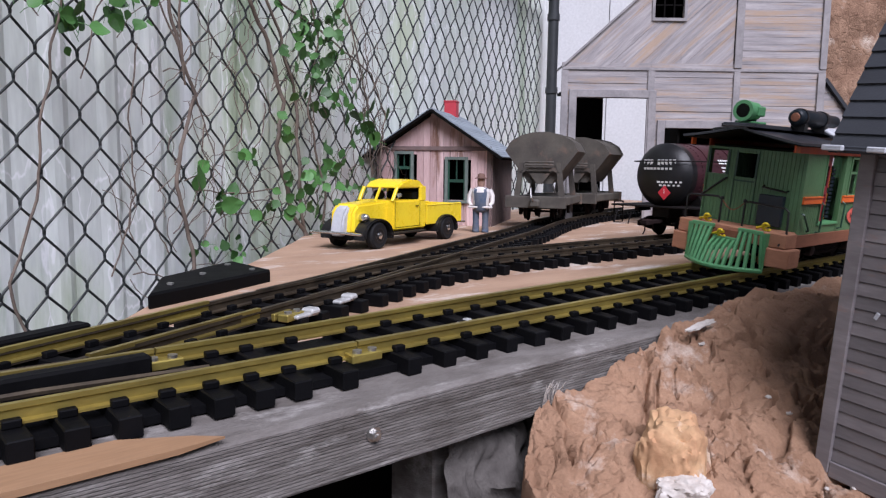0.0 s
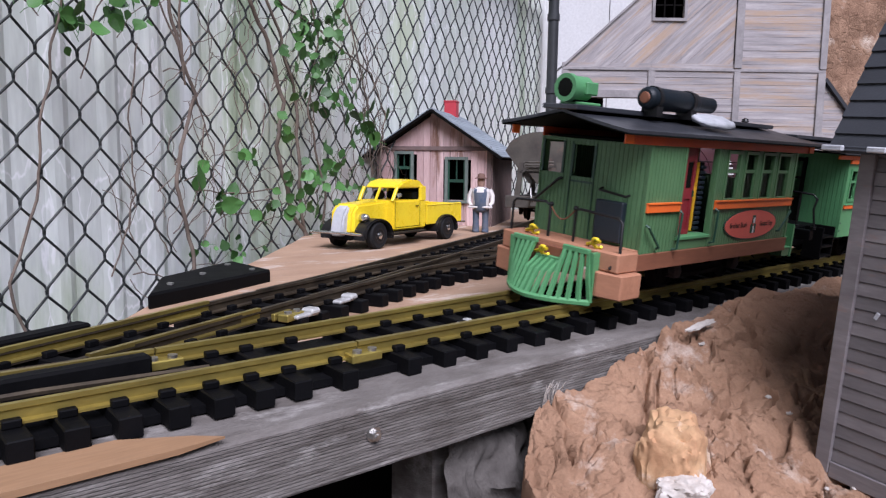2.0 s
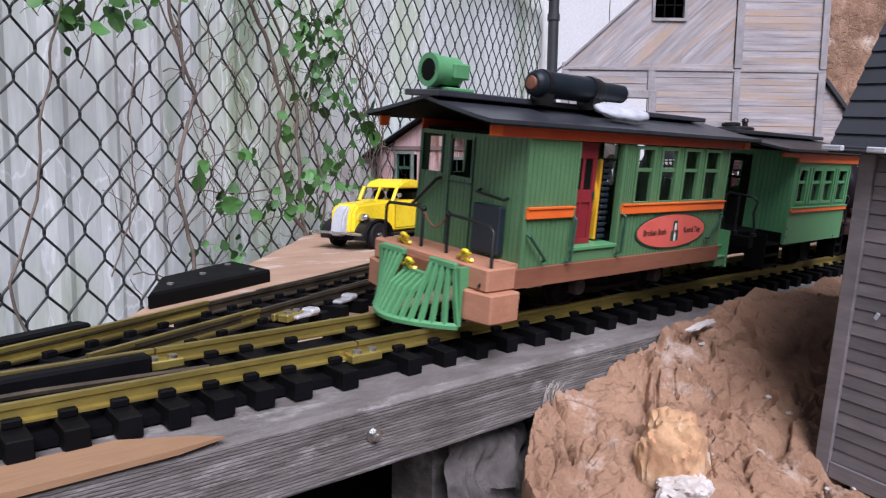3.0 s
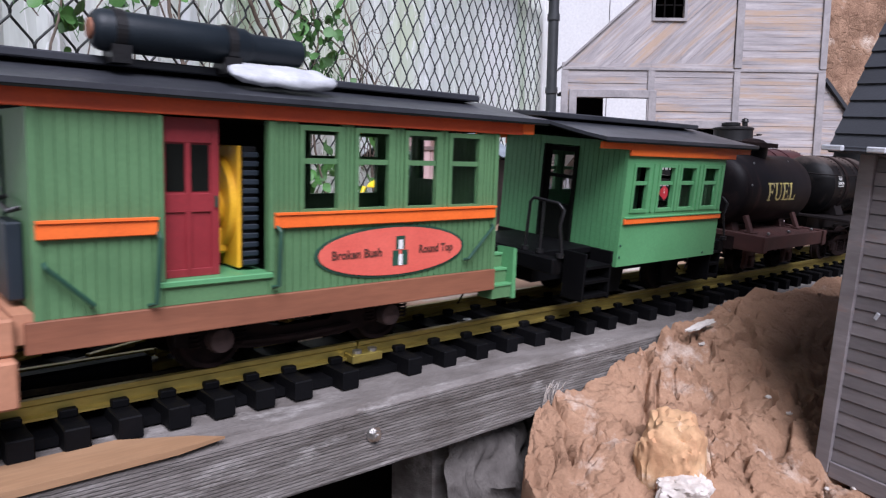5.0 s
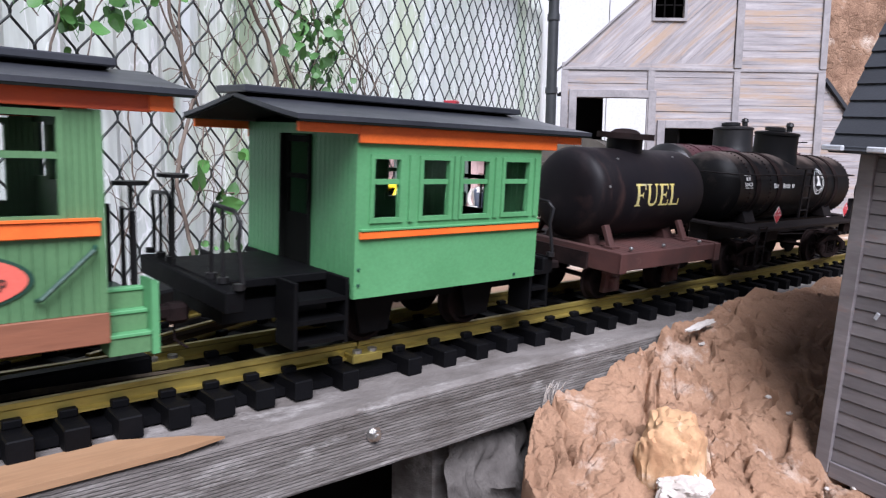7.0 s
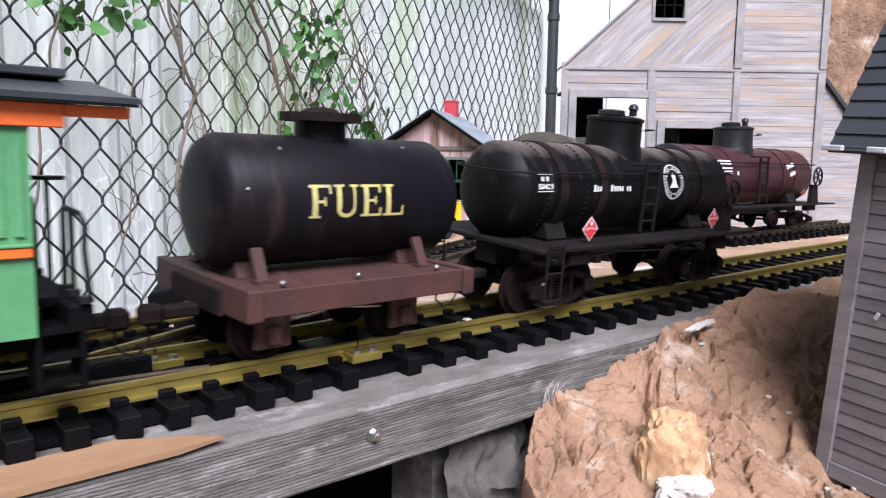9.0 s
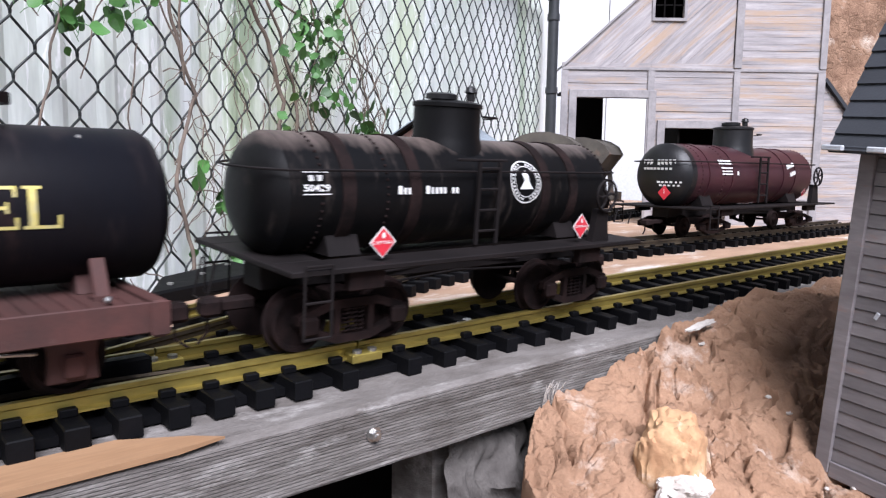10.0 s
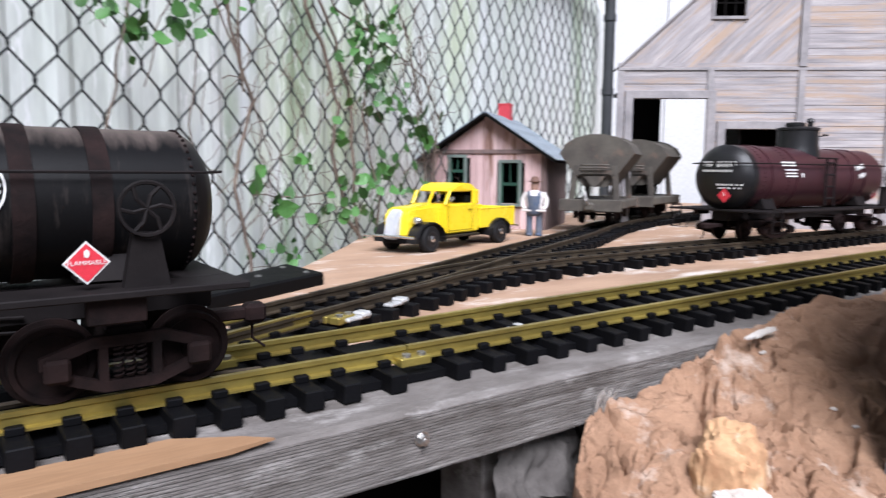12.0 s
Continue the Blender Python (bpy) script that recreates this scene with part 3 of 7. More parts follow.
shim = thing("wood_shim", "thin fresh pine shim under the sleeper ends", "shim")
bm = B()
prism(bm, [(-0.62, -0.0455), (-0.118, -0.0440), (-0.098, -0.0425), (-0.1085, -0.0330), (-0.135, -0.0180), (-0.62, -0.0180)], "z", -0.0236, -0.0178)
for v in bm.verts:
    if v.co.z < -0.02 and v.co.x > -0.13:
        v.co.z = -0.0203 if v.co.x < -0.105 else -0.0188
part("shim_board", bm, "pine", shim)

# what stands under the bench
legs = thing("bench_post", "grey timber post under the bench", "post")
bm = B()
b2(bm, (0.045, -0.012, -0.75), (0.062, 0.03, -0.0565), 0.001)
part("post_timber", bm, "beam", legs)
legs2 = copy_thing(legs, pose(1.1, 0.1, 0))
# added near-black sheet in place of the shade below the bench
skirt = tagged(new("bench_panel"), "added near-black panel standing in for the shade under the bench", "panel", kind="structure")
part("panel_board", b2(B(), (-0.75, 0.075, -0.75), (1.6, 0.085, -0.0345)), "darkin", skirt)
ground = tagged(new("ground"), "dark bare soil under and around the bench", "ground", kind="structure")
bm = B()
for i in range(-20, 20):
    for j in range(-20, 20):
        q = [bm.verts.new((a * abs(a) * 0.4, b * abs(b) * 0.4, -0.75)) for a, b in ((i, j), (i + 1, j), (i + 1, j + 1), (i, j + 1))]
        bm.faces.new(q)
bmesh.ops.remove_doubles(bm, verts=bm.verts, dist=1e-5)
part("ground_sheet", bm, "soil", ground)


# ---- rock ----
RIDGE = ((0.0, -0.075), (0.079, -0.063), (0.119, -0.041), (0.1975, -0.029), (0.287, -0.0155), (0.40, -0.009), (0.54, -0.006), (0.8, 0.004), (1.6, 0.02))


def rock_height(x, y):
    z = np.interp(x, [a for a, _ in RIDGE], [b for _, b in RIDGE])
    d = max(-0.046 - y, 0)
    z -= d * (0.34 + 0.25 * max(0, 0.25 - x)) + 0.10 * d * d
    edge = 0.088 + (y + 0.05) * 1.05 + 0.010 * noise.noise((y * 40, 3, 0))
    f = noise.fractal((x * 9, y * 9, 0.3), 0.9, 2.1, 5)
    c = 1 - abs(noise.noise((x * 14 + 3, y * 11, 5)))
    c2 = 1 - abs(noise.noise((x * 31 + 7 * noise.noise((x * 20, y * 20, 1)) * 0.3, y * 23, 15)))
    z += 0.008 * f + 0.005 * noise.noise((x * 34, y * 34, 8)) - 0.006 * max(0, c - 0.95) / 0.05 - 0.003 * max(0, c2 - 0.96) / 0.04
    z += 0.0018 * noise.noise((x * 95, y * 95, 2)) + 0.0011 * noise.noise((x * 210, y * 210, 7)) + 0.0008 * noise.noise((x * 420, y * 420, 3))
    st = 2.6 * noise.noise((x * 12, y * 20, 4)) + 0.25 * noise.noise((x * 60, y * 60, 4))
    z += 0.0035 * (math.floor(st) + min(1.0, (st - math.floor(st)) * 4))
    for sc, amp, dep in ((8.0, 0.012, 0.007), (26.0, 0.0020, 0.0016)):
        w = Vector((x * sc + 0.5 * noise.noise((x * 30, y * 30, sc)), y * sc * 1.25 + 0.5 * noise.noise((x * 30, y * 30, sc + 9)), 0))
        ds, ps = noise.voronoi(w)
        cell = noise.cell_vector(ps[0] * 3.7)
        off = w - ps[0]
        z += amp * 0.7 * (cell.x - 0.5) + amp * 0.5 * ((cell.y - 0.5) * off.x + (cell.z - 0.5) * off.y)
        z -= dep * max(0.0, 1 - (ds[1] - ds[0]) / 0.05) * (0.3 + max(0.0, noise.noise((x * 25, y * 25, 31)) * 2))
    if x < edge:
        z -= (edge - x) * 9
    return max(z, -0.4)


rock = thing("rock_bank", "brown carved rock bank with cracks beside the track", "rock")
bm = B()
xs = np.concatenate([np.linspace(-0.28, -0.04, 40, endpoint=False), np.linspace(-0.04, 0.34, 400, endpoint=False), np.linspace(0.34, 1.3, 110)])
ys = -np.concatenate([np.linspace(0.046, 0.24, 215, endpoint=False), np.linspace(0.24, 0.466, 50)])
zs = np.array([[rock_height(x, y) for y in ys] for x in xs])
gx, gy = np.meshgrid(xs, ys, indexing="ij")
cracks = random.Random(11)
for k in range(46):
    x, y = cracks.uniform(0.09, 0.32), cracks.uniform(-0.20, -0.055)
    d = cracks.choice((-2.2, -1.9, -0.5, -2.5, 0.3)) + cracks.uniform(-0.5, 0.5)
    w, dep = cracks.uniform(0.0009, 0.0019), cracks.uniform(0.003, 0.009)
    near = np.full(gx.shape, 9.0)
    side = np.zeros(gx.shape)
    n = cracks.randint(4, 11)
    for q in range(n):
        x2, y2 = x + 0.004 * math.cos(d), y + 0.004 * math.sin(d)
        t = np.clip(((gx - x) * (x2 - x) + (gy - y) * (y2 - y)) / 1.6e-5, 0, 1)
        r = np.hypot(gx - x - t * (x2 - x), gy - y - t * (y2 - y)) / (0.35 + 0.65 * math.sin(math.pi * (q + 0.5) / n))
        s2 = (gx - x) * (y2 - y) - (gy - y) * (x2 - x)
        side = np.where(r < near, np.sign(s2), side)
        near = np.minimum(near, r)
        x, y, d = x2, y2, d + cracks.uniform(-0.7, 0.7)
    zs -= dep * np.exp(-(near / w) ** 2)
    zs += 0.45 * dep * np.exp(-((near - 2.4 * w) / (1.6 * w)) ** 2) * (side > 0)
grid = [[bm.verts.new((x + 0.002 * noise.noise((x * 60, y * 60, 9)), y, z)) for y, z in zip(ys, row)] for x, row in zip(xs, zs)]
for i in range(len(xs) - 1):
    for j in range(len(ys) - 1):
        bm.faces.new((grid[i][j], grid[i][j + 1], grid[i + 1][j + 1], grid[i + 1][j]))
low = [[bm.verts.new((v.co.x, v.co.y, -0.75)) for v in line] for line in (grid[0], grid[-1], [r[0] for r in grid], [r[-1] for r in grid])]
for line, foot in zip((grid[0], grid[-1], [r[0] for r in grid], [r[-1] for r in grid]), low):
    for p, q, u, v in zip(line, line[1:], foot, foot[1:]):
        bm.faces.new((p, q, v, u))
bmesh.ops.recalc_face_normals(bm, faces=bm.faces)
part("rock_face", bm, "rock", rock, smooth=45)


def boulder(label, c, s, material, seed, rz=0, amp=0.22):
    ob = thing("rock", label, "rock")
    bm = B()
    bmesh.ops.create_icosphere(bm, subdivisions=5, radius=1)
    for v in bm.verts:
        p = v.co.copy()
        k = 1 + amp * noise.fractal(p * 1.3 + Vector((seed, 0, 0)), 0.8, 2.1, 5) + 0.06 * noise.noise(p * 9 + Vector((seed, 0, 0))) + 0.03 * noise.noise(p * 22)
        q = Vector([math.copysign(abs(a) ** 0.75, a) for a in p]) * k
        v.co = Vector((q.x * s[0], q.y * s[1], q.z * s[2]))
    part("stone", bm, material, ob, smooth=50)
    ob.matrix_world = pose(*c, 0, 0, rz)
    return ob


boulder("ochre stone with a pale base in the rock bank", (0.132, -0.118, -0.072), (0.022, 0.019, 0.034), "ochre", 3, 20, 0.16)
boulder("white plaster lump under the ochre stone", (0.119, -0.134, -0.074), (0.014, 0.014, 0.009), "plaster", 7, 10)
# plaster left on the ridge where the rock meets the beam
drip = thing("plaster_edge", "torn white plaster patches between the rock and the beam", "plaster", kind="stuff")


def lump(bm, c, s, seed, sub=4):
    """A creased, ragged patch of plaster."""
    vs = bmesh.ops.create_icosphere(bm, subdivisions=sub, radius=1)["verts"]
    for v in vs:
        p = v.co.copy()
        o = Vector((seed, seed * 0.7, 0))
        k = 1 + 0.45 * noise.fractal(p * 1.6 + o, 0.8, 2.1, 4) + 0.12 * (1 - abs(noise.noise(p * 4 + o))) + 0.10 * noise.noise(p * 8 + o)
        v.co = Vector(c) + Vector((p.x * s[0], p.y * s[1], p.z * s[2])) * k


def strip(bm, c, s, rise, seed):
    """A smeared strip of plaster that climbs along the ridge."""
    old = set(bm.verts)
    lump(bm, (0, 0, 0), s, seed)
    for v in bm.verts:
        if v not in old:
            v.co = Vector(c) + Vector((v.co.x, v.co.y, v.co.z + rise * v.co.x))


bm = B()
for c, s2, rise, sd in (((0.0930, -0.0665, -0.0335), (0.0085, 0.0050, 0.0036), 0.55, 1), ((0.0815, -0.0665, -0.0395), (0.0095, 0.0055, 0.0050), 0.55, 5), ((0.0690, -0.0665, -0.0460), (0.0100, 0.0055, 0.0048), 0.45, 9),
                        ((0.0600, -0.0640, -0.0535), (0.0080, 0.0050, 0.0050), 0.35, 21), ((0.131, -0.0655, -0.0232), (0.013, 0.0040, 0.0026), 0.20, 12), ((0.169, -0.0655, -0.0203), (0.008, 0.0035, 0.0016), 0.05, 15), ((0.252, -0.0650, -0.0138), (0.016, 0.003, 0.0016), 0.10, 17)):
    strip(bm, c, s2, rise, sd)
for k in range(12):
    x, y = random.uniform(0.14, 0.30), random.uniform(-0.20, -0.07)
    r = random.uniform(0.0006, 0.0013)
    lump(bm, (x, y, rock_height(x, y)), (r * random.uniform(1, 3), r * random.uniform(1, 3), r), k * 2.3, 3)
part("plaster_patch", bm, "plaster", drip, smooth=60)
cloth = thing("cloth_skirt", "grey weathered cloth skirt bunched under the beam", "cloth")
bm = B()
rows = []
for i in range(60):
    x = 0.040 + 0.11 * i / 59
    rows.append([bm.verts.new((x + 0.01 * noise.noise((j * 0.2, 1, 0)), -0.028 - 0.05 * (j / 50) + 0.010 * noise.noise((x * 40, j * 0.15, 2)) + 0.007 * noise.noise((x * 110, j * 0.45, 6)) + 0.003 * noise.noise((x * 300, j * 1.2, 6)), -0.056 - 0.22 * j / 50)) for j in range(51)])
for a, b in zip(rows, rows[1:]):
    for j in range(50):
        bm.faces.new((a[j], b[j], b[j + 1], a[j + 1]))
part("cloth_sheet", bm, "burlap", cloth, smooth=60)
tuft = thing("bristle_tuft", "pale dry bristles sticking up beside the beam", "bristles", kind="stuff")
bm = B()
for k in range(16):
    x = 0.104 + 0.016 * k / 15
    tube(bm, [(x, -0.045, -0.048), (x + random.uniform(-0.002, 0.002), -0.046, -0.040), (x + random.uniform(-0.005, 0.005), -0.047 - random.random() * 0.003, -0.031 - random.random() * 0.006)], 0.00018, 4)
part("bristles", bm, "plaster", tuft)


# ---- fence, corrugated wall, white wall ----
FENCE = pose(0.044, 0.589, 0, 0, 0, 22.4)
fence = thing("chain_link_fence", "black coated chain-link fence with a dark end post", "fence", at=FENCE)
PX, PZ = 0.0505, 0.0663


def wire_mesh(flip):
    bm = B()
    pts = []
    for k in range(-12, 22):
        side = 1 if (k + flip) % 2 else -1
        z = 0.0538 + k * PZ / 2
        pts += [(side * (PX / 4 - 0.0012), -0.0020 * side, z - 0.0060), (side * (PX / 4 + 0.0022), 0.0022 * side, z), (side * (PX / 4 - 0.0012), 0.0028 * side, z + 0.0060)]
    tube(bm, pts, 0.00155, 6)
    return mesh_of("wire", bm, "wire", 60)


WIRES = (wire_mesh(0), wire_mesh(1))
for k in range(-20, 66):
    w = new("wire", WIRES[k % 2])
    w.parent = fence
    w.matrix_basis = Matrix.Translation((-0.1144 + PX / 4 + k * PX / 2, random.uniform(-0.0006, 0.0006), 0))
bm = cyl(B(), (1.672, 0, -0.75), (1.672, 0, 0.66), 0.017, 24)
cyl(bm, (1.672, 0, 0.66), (1.672, 0, 0.69), 0.020, 24, 0.010)
part("end_post", bm, "postm", fence, smooth=40)
bm = cyl(B(), (-0.9, 0.012, 0.645), (1.672, 0.012, 0.645), 0.014, 16)
part("top_rail", bm, "postm", fence, smooth=40)
for z in (0.10, 0.35, 0.58):
    bm = B()
    lathe(bm, [(-0.010, 0.0175), (-0.010, 0.0200), (0.010, 0.0200), (0.010, 0.0175)], (1.672, 0, z), "z", 24)
    part("tension_band", bm, "postm", fence)

cw = tagged(new("wall_corrugated"), "stained white corrugated sheet wall with green algae streaks", "wall", kind="structure")
cw.matrix_world = pose(0.044 - 0.023, 0.589 + 0.055, 0, 0, 0, 22.4)
x = -1.4
k = 0
while x < 1.78:
    bm = B()
    prof = []
    w0 = 0
    while w0 < 0.298:
        prof += [(w0, 0.0), (w0 + 0.036, -0.001), (w0 + 0.048, -0.0042), (w0 + 0.062, -0.0042), (w0 + 0.072, 0.0)]
        w0 += 0.0745
    zs = np.linspace(-0.75, 1.15, 20)
    cols = [[bm.verts.new((x + u, v - (0.002 if k % 2 else 0) + 0.003 * noise.noise((x + u, z * 2, 4)), z)) for z in zs] for u, v in prof]
    for a, b in zip(cols, cols[1:]):
        for q in range(len(zs) - 1):
            bm.faces.new((a[q], b[q], b[q + 1], a[q + 1]))
    part("corrugated_sheet", bm, "panel", cw)
    x += 0.2925
    k += 1

ww = tagged(new("wall_white"), "bright white painted wall beyond the barn", "wall", kind="structure")
bm = B()
for k in range(9):
    b2(bm, (-1.2 + 0.3 * k, 0, -0.75), (-1.2 + 0.3 * k + 0.297, 0.02, 2.2), 0.001)
part("wall_board", bm, "white", ww)
ww.matrix_world = pose(2.55, 1.35, 0, 0, 0, -41)


# ---- small pink house ----
def house():
    # plan: u runs along the gable front from its track-side corner, v back into depth
    ob = thing("model_house", "small faded pink plank house with grey roof and red chimney", "house")
    o = Vector((0.778, 0.679, -0.0195))
    a = math.degrees(math.atan2(0.196, -0.134))
    ob.matrix_world = Matrix.Translation(o) @ Matrix.Rotation(radians(a), 4, "Z")
    W, D, H, P = 0.238, 0.235, 0.150, 0.2275
    # x = along the front, y = towards the camera is +; back is -y after the turn
    wins = ((0.0535, 0.0886, 0.0515, 0.1316, 0), (0.1661, 0.1954, 0.0900, 0.1418, 1))
    n = 17
    for k in range(n):
        u0, u1 = W * k / n, W * (k + 1) / n - 0.0007
        mid = (u0 + u1) / 2
        zt = H + (P - H) * (1 - abs(mid - W / 2) / (W / 2)) - 0.006
        spans = [(0.0, zt)]
        for wu0, wu1, wz0, wz1, _ in wins:
            if u1 > wu0 and u0 < wu1:
                spans = [(0, wz0), (wz1, zt)]
        for z0, z1 in spans:
            sl = (P - H) / (W / 2) * (u1 - u0) / 2 * (1 if mid < W / 2 else -1) if z1 == zt else 0
            part("plank", prism(B(), [(u0, z0), (u1, z0), (u1, z1 + sl), (u0, z1 - sl)], "y", -0.006, random.uniform(-0.0006, 0.0006)), "pinkwood", ob)
    bm = B()
    b2(bm, (-0.001, -D, 0), (0.004, -0.006, H))
    part("side_wall", bm, "browntrim", ob)
    for k in range(12):
        bm = B()
        b2(bm, (-0.003, -D + k * D / 12 + 0.001, 0), (-0.001, -D + (k + 1) * D / 12 - 0.001, H))
        part("plank", bm, "browntrim", ob)
    bm = B()
    b2(bm, (W - 0.004, -D, 0), (W + 0.001, -0.006, H))
    b2(bm, (0.004, -D, 0), (W - 0.004, -D + 0.004, H))
    part("back_wall", bm, "pinkwood", ob)
    bm = B()
    prism(bm, [(0, H), (W, H), (W / 2, P - 0.006)], "y", -D + 0.004, -D)
    part("gable", bm, "pinkwood", ob)
    bm = B()
    b2(bm, (0, 0, 0.150), (W, 0.003, 0.158), 0.0004)
    part("belt_board", bm, "browntrim", ob)
    for u in (0.0, W - 0.009):
        bm = B()
        b2(bm, (u, 0, 0), (u + 0.009, 0.0025, 0.150), 0.0004)
        part("corner_board", bm, "browntrim", ob)
    for wu0, wu1, wz0, wz1, _ in wins:
        win = part("window", B(), None, ob)
        t = 0.006
        bm = B()
        b2(bm, (wu0 - t, -0.003, wz0 - t), (wu0, 0.003, wz1 + t), 0.0004)
        b2(bm, (wu1, -0.003, wz0 - t), (wu1 + t, 0.003, wz1 + t), 0.0004)
        b2(bm, (wu0, -0.003, wz1), (wu1, 0.003, wz1 + t), 0.0004)
        b2(bm, (wu0 - t - 0.002, -0.003, wz0 - t), (wu1 + t + 0.002, 0.0045, wz0 - 0.0005), 0.0004)
        part("window_frame", bm, "greytrim", win)
        bm = B()
        zm = wz0 + (wz1 - wz0) * 0.48
        s = 0.003
        b2(bm, (wu0, -0.004, zm - s), (wu1, -0.001, zm + s))
        b2(bm, (wu0, -0.004, wz0), (wu0 + s, -0.001, zm - s))
        b2(bm, (wu1 - s, -0.004, wz0), (wu1, -0.001, zm - s))
        b2(bm, (wu0, -0.004, zm + s), (wu0 + s, -0.001, wz1))
        b2(bm, (wu1 - s, -0.004, zm + s), (wu1, -0.001, wz1))
        b2(bm, ((wu0 + wu1) / 2 - s / 3, -0.004, zm + s), ((wu0 + wu1) / 2 + s / 3, -0.001, wz1))
        part("sash", bm, "dgreen", win)
    # near-black floor and screen hold the room's shade in their colour
    bm = B()
    b2(bm, (0.005, -D + 0.005, 0), (W - 0.005, -0.03, 0.004))
    b2(bm, (0.006, -0.09, 0.004), (W - 0.006, -0.086, H - 0.004))
    part("inside_wall", bm, "darkin", ob)
    roof = part("roof", B(), None, ob)
    slope = math.atan2(P - H, W / 2)
    run = (W / 2 + 0.024) / math.cos(slope)
    for sgn in (-1, 1):
        bm = B()
        bx(bm, (W / 2 + sgn * run / 2 * math.cos(slope), -D / 2, P - run / 2 * math.sin(slope)), (run, D + 0.05, 0.005), 0, Matrix.Rotation(sgn * slope, 3, "Y"))
        part("roof_board", bm, "darkin", roof)
        rows = 18
        for k in range(rows):
            d = run * (k + 0.5) / rows
            bm = B()
            bx(bm, (W / 2 + sgn * (d * math.cos(slope) + 0.004 * math.sin(slope)), -D / 2, P - d * math.sin(slope) + 0.004 * math.cos(slope)), (run / rows * 1.12, D + 0.046, 0.0018), 0,
               Matrix.Rotation(sgn * (slope - 0.06), 3, "Y"))
            part("shingle_course", bm, "shingle", roof)
    ch = part("chimney", b2(B(), (W / 2 - 0.013, -0.158, P - 0.018), (W / 2 + 0.013, -0.131, P + 0.030), 0.001), "redpaint", ob)
    part("chimney_cap", b2(B(), (W / 2 - 0.014, -0.159, P + 0.030), (W / 2 + 0.014, -0.130, P + 0.033), 0.0005), "redpaint", ch)
    return ob


house()


# ---- barn ----
def barn():
    ob = thing("model_barn", "grey weathered board engine shed with two open doorways", "barn")
    # x along the front from the right-hand corner board (leftwards negative), y back, z up from the board
    ob.matrix_world = Matrix.Translation((1.406, 0.2955, -0.0195)) @ Matrix.Rotation(radians(-41.06), 4, "Z")
    L, R, E, PK = -0.572, -0.018, 0.328, 0.70
    ridge = (L + R) / 2 + 0.06
    doors = ((-0.541, -0.389, 0.268), (-0.352, -0.214, 0.206))
    win = (-0.383, -0.322, 0.433, 0.487)
    ph = 0.0142
    posts = (-0.385, -0.204)

    def roof_z(x):
        return E + (x - L) * 0.92
    k = 0
    z = 0.0
    while z < 0.72:
        z1 = z + ph - 0.0004
        lo = L if z < E else posts[1]
        spans = [(lo, R)]
        for d0, d1, dz in doors:
            if z < dz:
                spans = [q for s in spans for q in ((s[0], min(s[1], d0)), (max(s[0], d1), s[1])) if q[1] - q[0] > 0.004]
        if z1 > win[2] and z < win[3]:
            spans = [q for s in spans for q in ((s[0], min(s[1], win[0])), (max(s[0], win[1]), s[1])) if q[1] - q[0] > 0.004]
        for p in posts:
            spans = [q for s in spans for q in ((s[0], min(s[1], p)), (max(s[0], p), s[1])) if q[1] - q[0] > 0.004]
        for s0, s1 in spans:
            bm = B()
            y = random.uniform(-0.0010, 0.0006)
            prism(bm, [(s0, z), (s1, z), (s1, z1), (s0, z1)], "y", y, 0.008)
            part("siding_board", bm, "barnwood", ob)
        z += ph
        k += 1

    def trim(lo, hi, name="trim_board"):
        part(name, b2(B(), lo, hi, 0.0006), "barntrim", ob)
    trim((L - 0.002, -0.003, E - 0.003), (R, -0.001, E + 0.003))
    for p in posts:
        trim((p - 0.007, -0.004, 0.0), (p + 0.007, -0.0015, E - 0.003))
        if p > -0.3:
            trim((p - 0.008, -0.005, E + 0.004), (p + 0.008, -0.0015, 0.66))
    trim((R - 0.016, -0.005, 0.0), (R, -0.0015, E - 0.004), "corner_board")
    trim((R - 0.014, -0.005, E + 0.004), (R, -0.0015, 0.70), "corner_board")
    trim((L - 0.002, -0.005, 0.0), (L + 0.012, -0.0015, E - 0.004), "corner_board")
    for d0, d1, dz in doors:
        fr = part("door_frame", B(), None, ob)
        part("jamb", b2(B(), (d0 - 0.016, -0.006, 0), (d0, 0.012, dz + 0.016), 0.0006), "barntrim", fr)
        part("jamb", b2(B(), (d1, -0.006, 0), (d1 + 0.016, 0.012, dz + 0.016), 0.0006), "barntrim", fr)
        part("lintel", b2(B(), (d0, -0.006, dz), (d1, 0.012, dz + 0.016), 0.0006), "barntrim", fr)
    # boards laid along the slope in the gable, cut round the window
    def cut(poly, a, b, c):
        """Keeps the side of the outline where a x + b z <= c."""
        out = []
        for p, q in zip(poly, poly[1:] + poly[:1]):
            dp, dq = a * p[0] + b * p[1] - c, a * q[0] + b * q[1] - c
            if dp <= 0:
                out.append(p)
            if dp * dq < 0:
                t = dp / (dp - dq)
                out.append((p[0] + (q[0] - p[0]) * t, p[1] + (q[1] - p[1]) * t))
        return out
    g = math.atan(0.92)
    cg, sg = math.cos(g), math.sin(g)
    xr = posts[1] - 0.009
    gable = [(L, E + 0.004), (xr, E + 0.004), (xr, E + 0.004 + (xr - L) * 0.92)]
    v = 0.0
